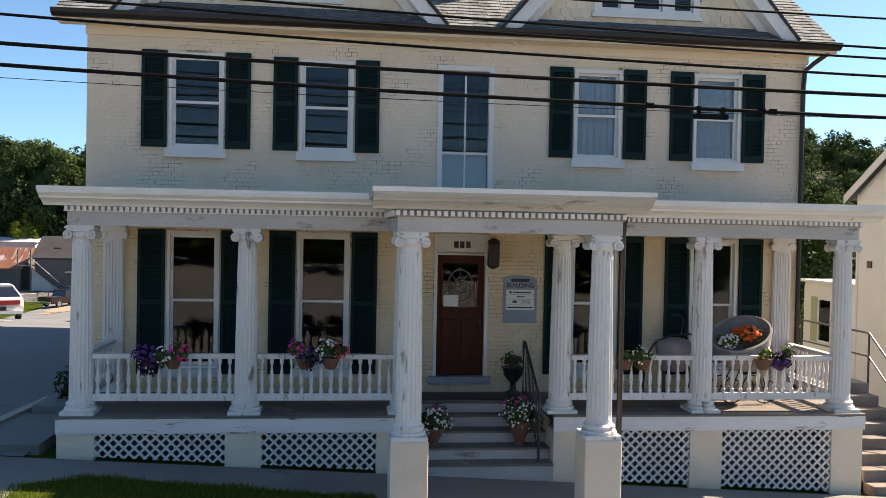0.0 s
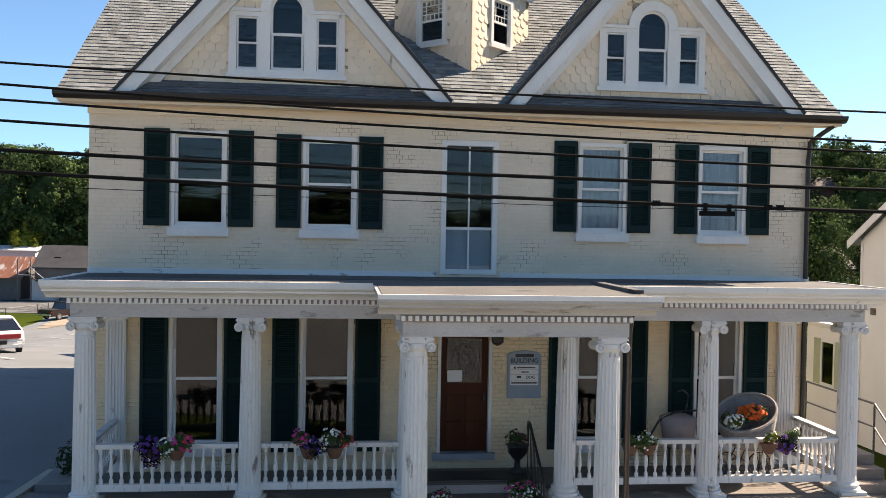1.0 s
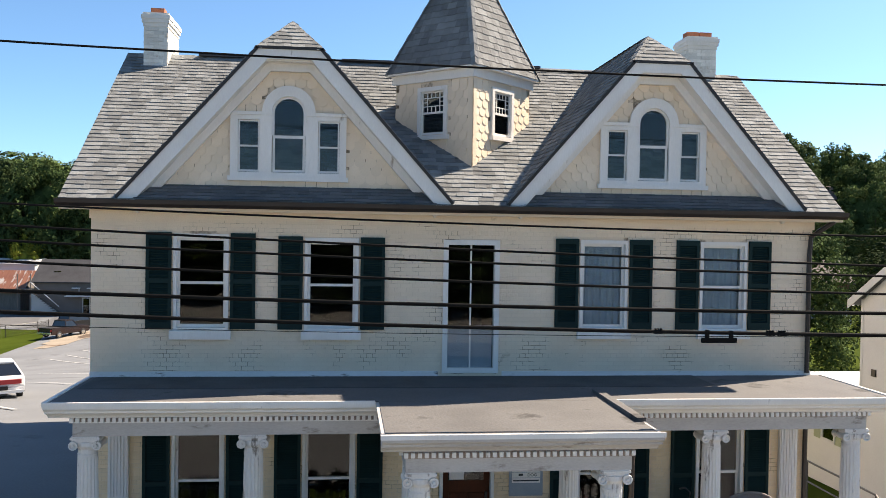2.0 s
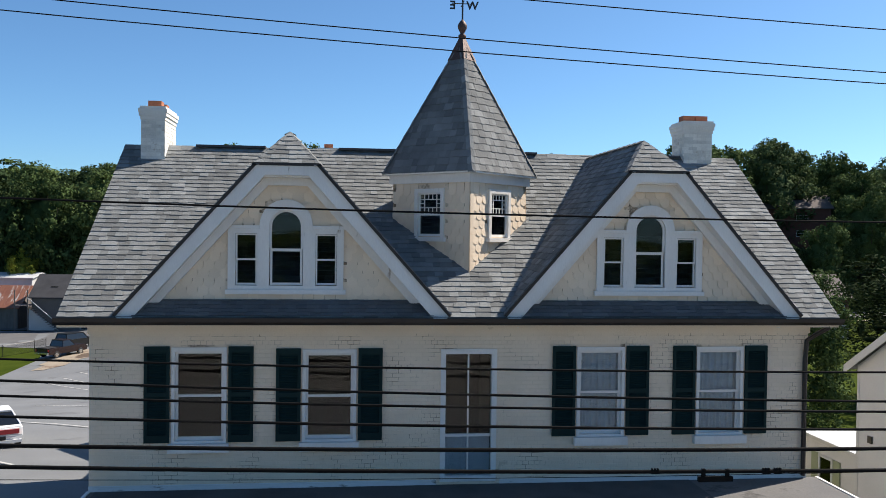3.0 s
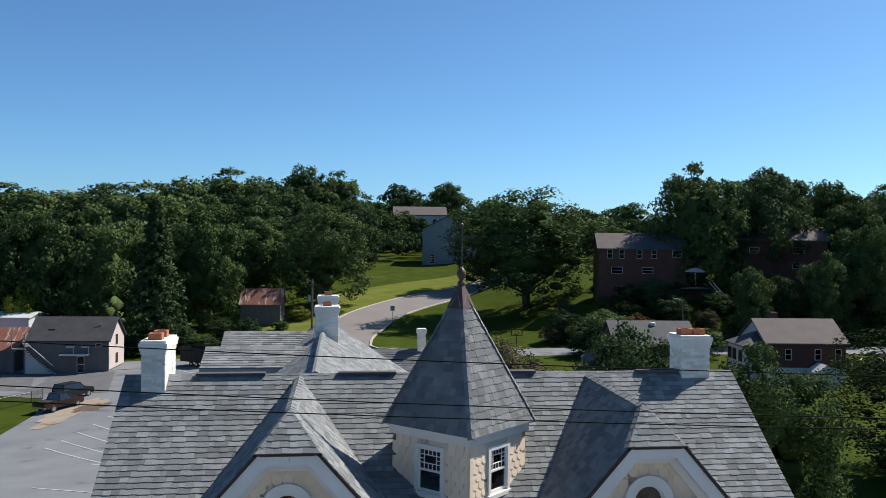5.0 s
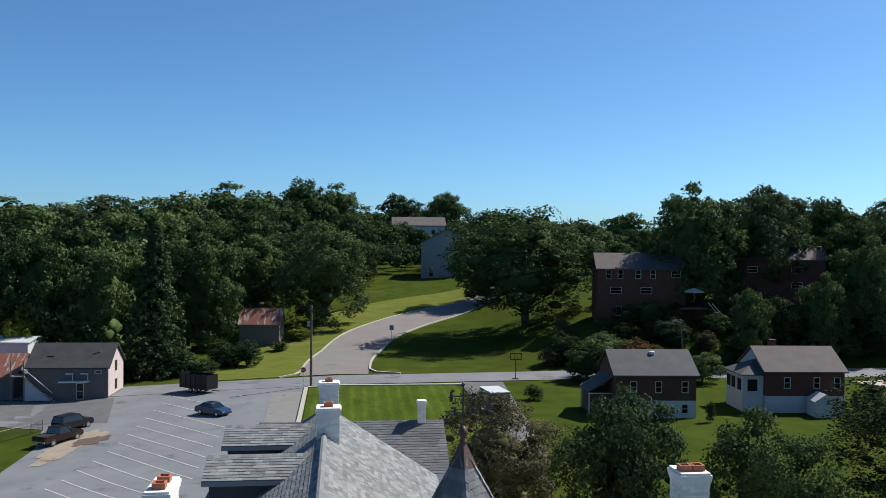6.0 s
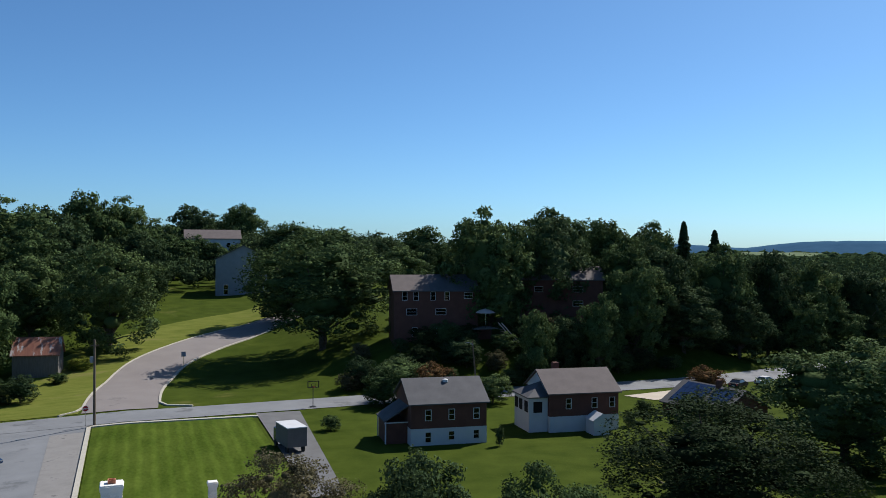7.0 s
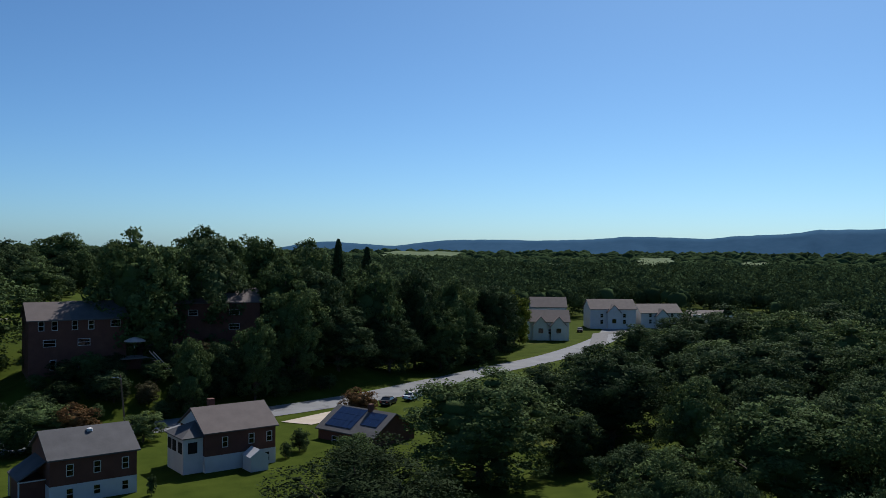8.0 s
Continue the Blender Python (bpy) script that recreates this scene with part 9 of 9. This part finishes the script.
prism(bm, [(5.32, -3.6, 0.5), (5.32, 3.6, 0.5), (5.32, 3.6, 4.5), (5.32, 0, 7.1), (5.32, -3.6, 4.5)], (0.03, 0, 0))
part("end_wall", bm, "pink_wall", g, "pale pink end wall, its sunlit brightness put in the colour")
for zz in (1.0, 3.6):
    part("end_window", boxes((5.351, 5.4, -0.6, 0.4, zz, zz + 1.4)), "interior", g)
bm = bmesh.new()
prism(bm, [(-5.6, -3.9, 0), (-1.6, -3.9, 0), (-5.6, -3.9, 3.0)], (0, 0.1, 0))
part("stair_side", bm, "siding_white", g, "white triangular stair side")
for k in range(14):
    part("stair_tread", boxes((-1.9 - k * 0.28, -1.6 - k * 0.28, -5.0, -3.95, 0.2 + k * 0.24, 0.25 + k * 0.24)), "shed_wood", g)
part("landing", boxes((-7.2, -5.3, -5.0, -2.6, 3.4, 3.5)), "shed_wood", g)
for u in (-7.1, -5.4):
    part("landing_post", boxes((u, u + 0.12, -5.0, -4.88, 0, 5.6)), "shed_wood", g)
bm = bmesh.new()
beam(bm, (-1.6, -5.02, 1.2), (-5.4, -5.02, 4.5), (0, 1, 0), 0.08, (0, 0, 1), 0.12)
part("stair_rail", bm, "siding_white", g)
part("vent_pipe", boxes((3.6, 3.75, -1.6, -1.45, 6.0, 7.0)), "chrome", g)
part("skylight", boxes((-3.2, -2.3, -2.3, -1.6, 5.62, 5.9)), "car_glass", g)
barn = gable_house("low_barn", -50.4, 130.5, 12.0, 8.0, 3.1, 2.6, -6, "shed_wood", "rust_roof", "low dark building with rusty metal roof", 0, "siding_white", [(2.0, 0.4, 2.2, 1.9), (-2.0, 0.4, 2.2, 1.9)])
barn2 = gable_house("outbuilding", -53.5, 141.0, 14.0, 6.0, 6.4, 0.6, -6, "siding_white", "siding_white", "pale flat-roofed building behind the barn", 0, "siding_white", [])
shed = gable_house("garden_shed", -15.0, 170.5, 6.6, 5.0, 3.4, 2.3, -5, "shed_wood", "rust_roof", "weathered board shed with rusty red metal roof", 0, "siding_white", [], overhang=0.3, z=-3.1, size=1.14)
# porch and small parts of the bungalows
part("porch_room", boxes((-7.4, -4.85, -3.6, 1.8, 0.0, 4.4)), "siding_white", h2, "white enclosed side porch")
for vv in (-2.6, -0.6, 1.0):
    part("porch_window", boxes((-7.44, -7.401, vv - 0.6, vv + 0.6, 2.5, 3.9)), "interior", h2)
part("porch_window", boxes((-6.8, -5.6, -3.64, -3.601, 2.5, 3.9)), "interior", h2)
bm = bmesh.new()
for tri in ([(-7.7, -3.9, 4.4), (-4.8, -3.9, 4.4), (-4.8, -1.0, 6.0)], [(-7.7, -3.9, 4.4), (-7.7, 2.1, 4.4), (-4.8, -1.0, 6.0)], [(-7.7, 2.1, 4.4), (-4.8, 2.1, 4.4), (-4.8, -1.0, 6.0)]):
    prism(bm, tri, (0, 0, 0.12))
part("porch_roof", bm, "slate_roof", h2)
bm = bmesh.new()
prism(bm, [(-4.82, -4.3, 4.95), (-4.82, 4.3, 4.95), (-4.82, 0, 7.3)], (-0.02, 0, 0))
part("gable_siding", bm, "siding_white", h2)
sd = thing("tool_shed", "small white gabled tool shed behind the bungalow", "shed")
sd.matrix_basis = Matrix.Translation((56.4, 96.4, land(56, 96.4))) @ Matrix.Rotation(radians(-5), 4, "Z")
part("wall", boxes((-1.2, 1.2, -1.2, 1.2, 0, 1.9)), "siding_white", sd)
bm = bmesh.new()
prism(bm, [(-1.35, -1.25, 1.85), (1.35, -1.25, 1.85), (0, -1.25, 2.75)], (0, 2.5, 0))
part("roof", bm, "siding_white", sd)
part("chimney", boxes((-2.2, -1.4, 1.0, 1.8, 6.0, 8.2)), "red_brick", h2)
bm = bmesh.new()
lathe(bm, [(0.35, 6.95), (0.35, 7.25), (0.1, 7.35)], 12, (0.4, -0.8, 0))
part("roof_vent", bm, "siding_white", h1)
bm = bmesh.new()
prism(bm, [(-7.6, -2.6, 2.6), (-4.7, -2.6, 4.4), (-4.7, 2.6, 4.4), (-7.6, 2.6, 2.6)], (0, 0, 0.14))
part("lean_roof", bm, "slate_roof", h1)
for vv in (-2.5, 2.4):
    part("lean_post", boxes((-7.5, -7.35, vv, vv + 0.12, 0, 2.7)), "siding_white", h1)
part("lean_wall", boxes((-7.3, -4.72, -2.4, 2.4, -0.6, 2.6)), "red_brick", h1)
part("white_trim", boxes((-7.6, -4.7, -2.66, -2.605, 2.5, 2.62)), "siding_white", h1)
# solar house
sol = gable_house("solar_house", 78.0, 101.5, 11.0, 9.0, 3.0, 2.6, -80, "red_brick", "slate_roof", "brick bungalow with solar panels on its roof", 0, "siding_white", [(-2, 1, 1.4, 1.2)], z=land(78, 101.5) - 1.4)
for i in range(5):
    for j in range(3):
        bm = bmesh.new()
        u, v0 = -4.6 + i * 1.05, 0.35 + j * 1.25
        k = 2.6 / 4.5
        prism(bm, [(u, -v0 - 1.2, 5.6 - (v0 + 1.2) * k + 0.2), (u + 1.0, -v0 - 1.2, 5.6 - (v0 + 1.2) * k + 0.2), (u + 1.0, -v0, 5.6 - v0 * k + 0.2), (u, -v0, 5.6 - v0 * k + 0.2)], (0, 0, 0.05))
        part("solar_panel", bm, "solar", sol)
for i in range(3):
    for j in range(2):
        bm = bmesh.new()
        u, v0 = 1.6 + i * 1.05, 0.6 + j * 1.25
        k = 2.6 / 4.5
        prism(bm, [(u, -v0 - 1.2, 5.6 - (v0 + 1.2) * k + 0.2), (u + 1.0, -v0 - 1.2, 5.6 - (v0 + 1.2) * k + 0.2), (u + 1.0, -v0, 5.6 - v0 * k + 0.2), (u, -v0, 5.6 - v0 * k + 0.2)], (0, 0, 0.05))
        part("solar_panel", bm, "solar", sol)
part("chimney", boxes((0.8, 1.4, -0.6, 0.1, 4.8, 6.6)), "red_brick", sol)
ribbon("parking_pad", [(74.5, 119.5), (90, 122.5)], [(77, 114.5), (91, 117)], "pad", "pale concrete parking pad", "pavement", lift=0.06)
# distant village
VIL = [(229.5, 196.5, 12, 9, 6.6, 3.0, -44, "siding_white", "brown_roof", -2.2, 0), (203.5, 174.0, 12, 9, 4.6, 3.1, -44, "siding_cream", "brown_roof", -2.2, 2), (248.6, 184.5, 16, 10, 6.0, 3.0, -38, "siding_white", "brown_roof", -2.4, 1), (264.4, 176.0, 15, 10, 4.6, 2.7, -34, "siding_white", "brown_roof", -2.5, 1), (278.5, 164.0, 15, 10, 3.2, 2.2, -34, "siding_cream", "brown_roof", -2.8, 0)]
for x, y, w, d, hh, rh, tn, wm, rm, z, gables in VIL:
    v_ = gable_house("village_house", x, y, w, d, hh, rh, tn, wm, rm, "pale two-storey house of the distant village", 0, "siding_white", [(-4, 0.8, 1.1, 1.5), (0, 0.8, 1.1, 1.5), (4, 0.8, 1.1, 1.5), (-4, 3.0, 1.1, 1.4), (4, 3.0, 1.1, 1.4)], z=z)
    v_["group"] = "village houses"
    for gi in range(gables):
        gx_ = (gi - (gables - 1) / 2) * 5.4
        bm = bmesh.new()
        prism(bm, [(gx_ - 2.3, -d / 2 - 1.4, -1.0), (gx_ + 2.3, -d / 2 - 1.4, -1.0), (gx_ + 2.3, -d / 2 - 1.4, hh - 1.2), (gx_, -d / 2 - 1.4, hh + rh * 0.45), (gx_ - 2.3, -d / 2 - 1.4, hh - 1.2)], (0, 1.39, 0))
        part("cross_gable", bm, wm, v_)
        bm = bmesh.new()
        for sgn in (-1, 1):
            prism(bm, [(gx_ + sgn * 2.6, -d / 2 - 1.7, hh - 1.4), (gx_, -d / 2 - 1.7, hh + rh * 0.45 + 0.05), (gx_, 0.0, hh + rh * 0.45 + 0.05), (gx_ + sgn * 2.6, 0.0, hh - 1.4)], (0, 0, 0.15))
        part("gable_roof", bm, rm, v_)
        part("gable_window", boxes((gx_ - 0.7, gx_ + 0.7, -d / 2 - 1.45, -d / 2 - 1.405, 1.2, 2.6)), "car_glass", v_)
ribbon("road", [(198, 154), (227, 175), (262, 176)], [(202, 151), (230, 171), (264, 172)], "patch_asphalt", "pale village street", "road", lift=0.08)
for x, y, tn, c in ((97.5, 120.5, 30, "car_black"), (104, 121.5, 20, "car_white"), (208, 172, 40, "car_black"), (216, 178, 40, "car_white"), (228, 181, 35, "car_black")):
    vehicle("car", "parked car by the street, seen from afar" if c == "car_white" else "dark car parked by the street", x, y, tn, SEDAN, 1.78, ([(-1.75, 1.0), (1.0, 0.97)], [(-1.0, 1.42), (0.25, 1.42)]), c, (-1.35, 1.4), extra=car_lamps)

# ---- back gardens of the apartment blocks ----
umb = thing("garden_umbrella", "pale garden umbrella over a deck behind the apartments", "umbrella")
gz = 5.4
bm = bmesh.new()
tube(bm, [(61.4, 145.5, gz), (61.4, 145.5, gz + 3.4)], 0.05, 6)
part("pole", bm, "chrome", umb)
bm = bmesh.new()
lathe(bm, [(1.9, gz + 2.75), (1.9, gz + 2.82), (1.0, gz + 3.25), (0.05, gz + 3.5)], 8, (61.4, 145.5, 0))
part("canopy", bm, "pink_wall", umb)
deck = thing("garden_deck", "wooden deck with pale stair behind the apartments", "deck")
part("platform", boxes((58.6, 63.4, 144.2, 148.2, gz - 0.15, gz)), "shed_wood", deck)
part("skirt", boxes((58.7, 63.3, 147.2, 148.1, land(61.0, 144.5) - 0.5, gz - 0.151)), "red_brick", deck)
for dx in (0.0, 1.3):
    bm = bmesh.new()
    beam(bm, (63.4 + dx * 0.1, 144.2 - dx, gz + 0.9), (66.6 + dx * 0.1, 143.8 - dx, land(66.0, 143.6) + 0.9), (0, 1, 0), 0.1, (0, 0, 1), 0.25)
    part("stair_rail", bm, "pink_wall", deck, "pale stair rail")
for k in range(9):
    t = k / 8
    part("stair_tread", boxes((63.4 + 3.2 * t, 63.75 + 3.2 * t, 142.8, 144.2, gz - 0.2 + (land(66.0, 143.6) - gz + 0.3) * t, gz - 0.12 + (land(66.0, 143.6) - gz + 0.3) * t)), "pole", deck)
gsh = gable_house("tool_shed", 73.3, 148.2, 3.4, 3.4, 2.6, 1.2, -20, "siding_grey", "brown_roof", "small grey garden shed under tall trees", 0, "siding_white", [], overhang=0.25, category="shed", z=1.2, size=1.03)
# ---- painted bricks of the front wall ----
rng = random.Random(8)
COURSE, LENGTH = 0.0735, 0.213
bv, bf, pv, pf = [], [], [], []
near_me = {}


def brick_faces(x0, x1, z0, z1, y, out):
    return [(x0, y, z0), (x1, y, z0), (x1, y, z1), (x0, y, z1), (x0 + 0.003, y - out, z0 + 0.003), (x1 - 0.003, y - out, z0 + 0.003), (x1 - 0.003, y - out, z1 - 0.003), (x0 + 0.003, y - out, z1 - 0.003)], [(4, 5, 6, 7), (0, 1, 5, 4), (1, 2, 6, 5), (2, 3, 7, 6), (3, 0, 4, 7)]


row, z = 0, -0.2
count = 0
while z < 6.96:
    cuts = sorted((h[0] - 0.002, h[1] + 0.002) for h in HOLES if h[2] - 0.01 < z + COURSE and h[3] > z)
    spans, a = [], HX0
    for c, d in cuts:
        if c > a:
            spans.append((a, c))
        a = max(a, d)
    if a < HX1:
        spans.append((a, HX1))
    head = row % 6 == 5
    L_ = LENGTH / 2 if head else LENGTH
    for a, b in spans:
        x = HX0 - (L_ * 0.5 if row % 2 else 0.0) + L_ * math.floor((a - HX0) / L_)
        while x < b:
            x0, x1 = max(a, x + 0.003), min(b, x + L_ - 0.003)
            if x1 - x0 > 0.025:
                out = 0.0035 + rng.uniform(-0.002, 0.0025)
                dz = rng.uniform(-0.0015, 0.0015)
                z0, z1 = z + 0.0022 + dz, z + COURSE - 0.0022 + dz
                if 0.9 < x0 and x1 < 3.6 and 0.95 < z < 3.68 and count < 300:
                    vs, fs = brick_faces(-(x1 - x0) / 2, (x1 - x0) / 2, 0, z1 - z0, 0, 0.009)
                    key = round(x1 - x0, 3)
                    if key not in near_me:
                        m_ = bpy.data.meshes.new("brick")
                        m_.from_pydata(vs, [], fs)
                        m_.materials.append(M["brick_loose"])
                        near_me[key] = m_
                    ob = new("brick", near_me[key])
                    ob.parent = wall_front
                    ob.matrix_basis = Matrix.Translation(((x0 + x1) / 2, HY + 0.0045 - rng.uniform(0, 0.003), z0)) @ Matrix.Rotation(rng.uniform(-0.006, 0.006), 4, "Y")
                    count += 1
                else:
                    vs, fs = brick_faces(x0, x1, z0, z1, HY + 0.0045, out)
                    # below the porch roof the bricks carry the warm bounce tint
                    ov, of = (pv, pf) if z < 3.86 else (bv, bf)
                    k = len(ov)
                    ov += vs
                    of += [tuple(i + k for i in f) for f in fs]
            x += L_
    z += COURSE
    row += 1
tagged(raw("brickwork", bv, bf, "brick_paint", wall_front), kind="stuff")
tagged(raw("brickwork", pv, pf, "brick_porch", wall_front, "cream bricks under the porch roof, tinted for warm bounce"), kind="stuff")
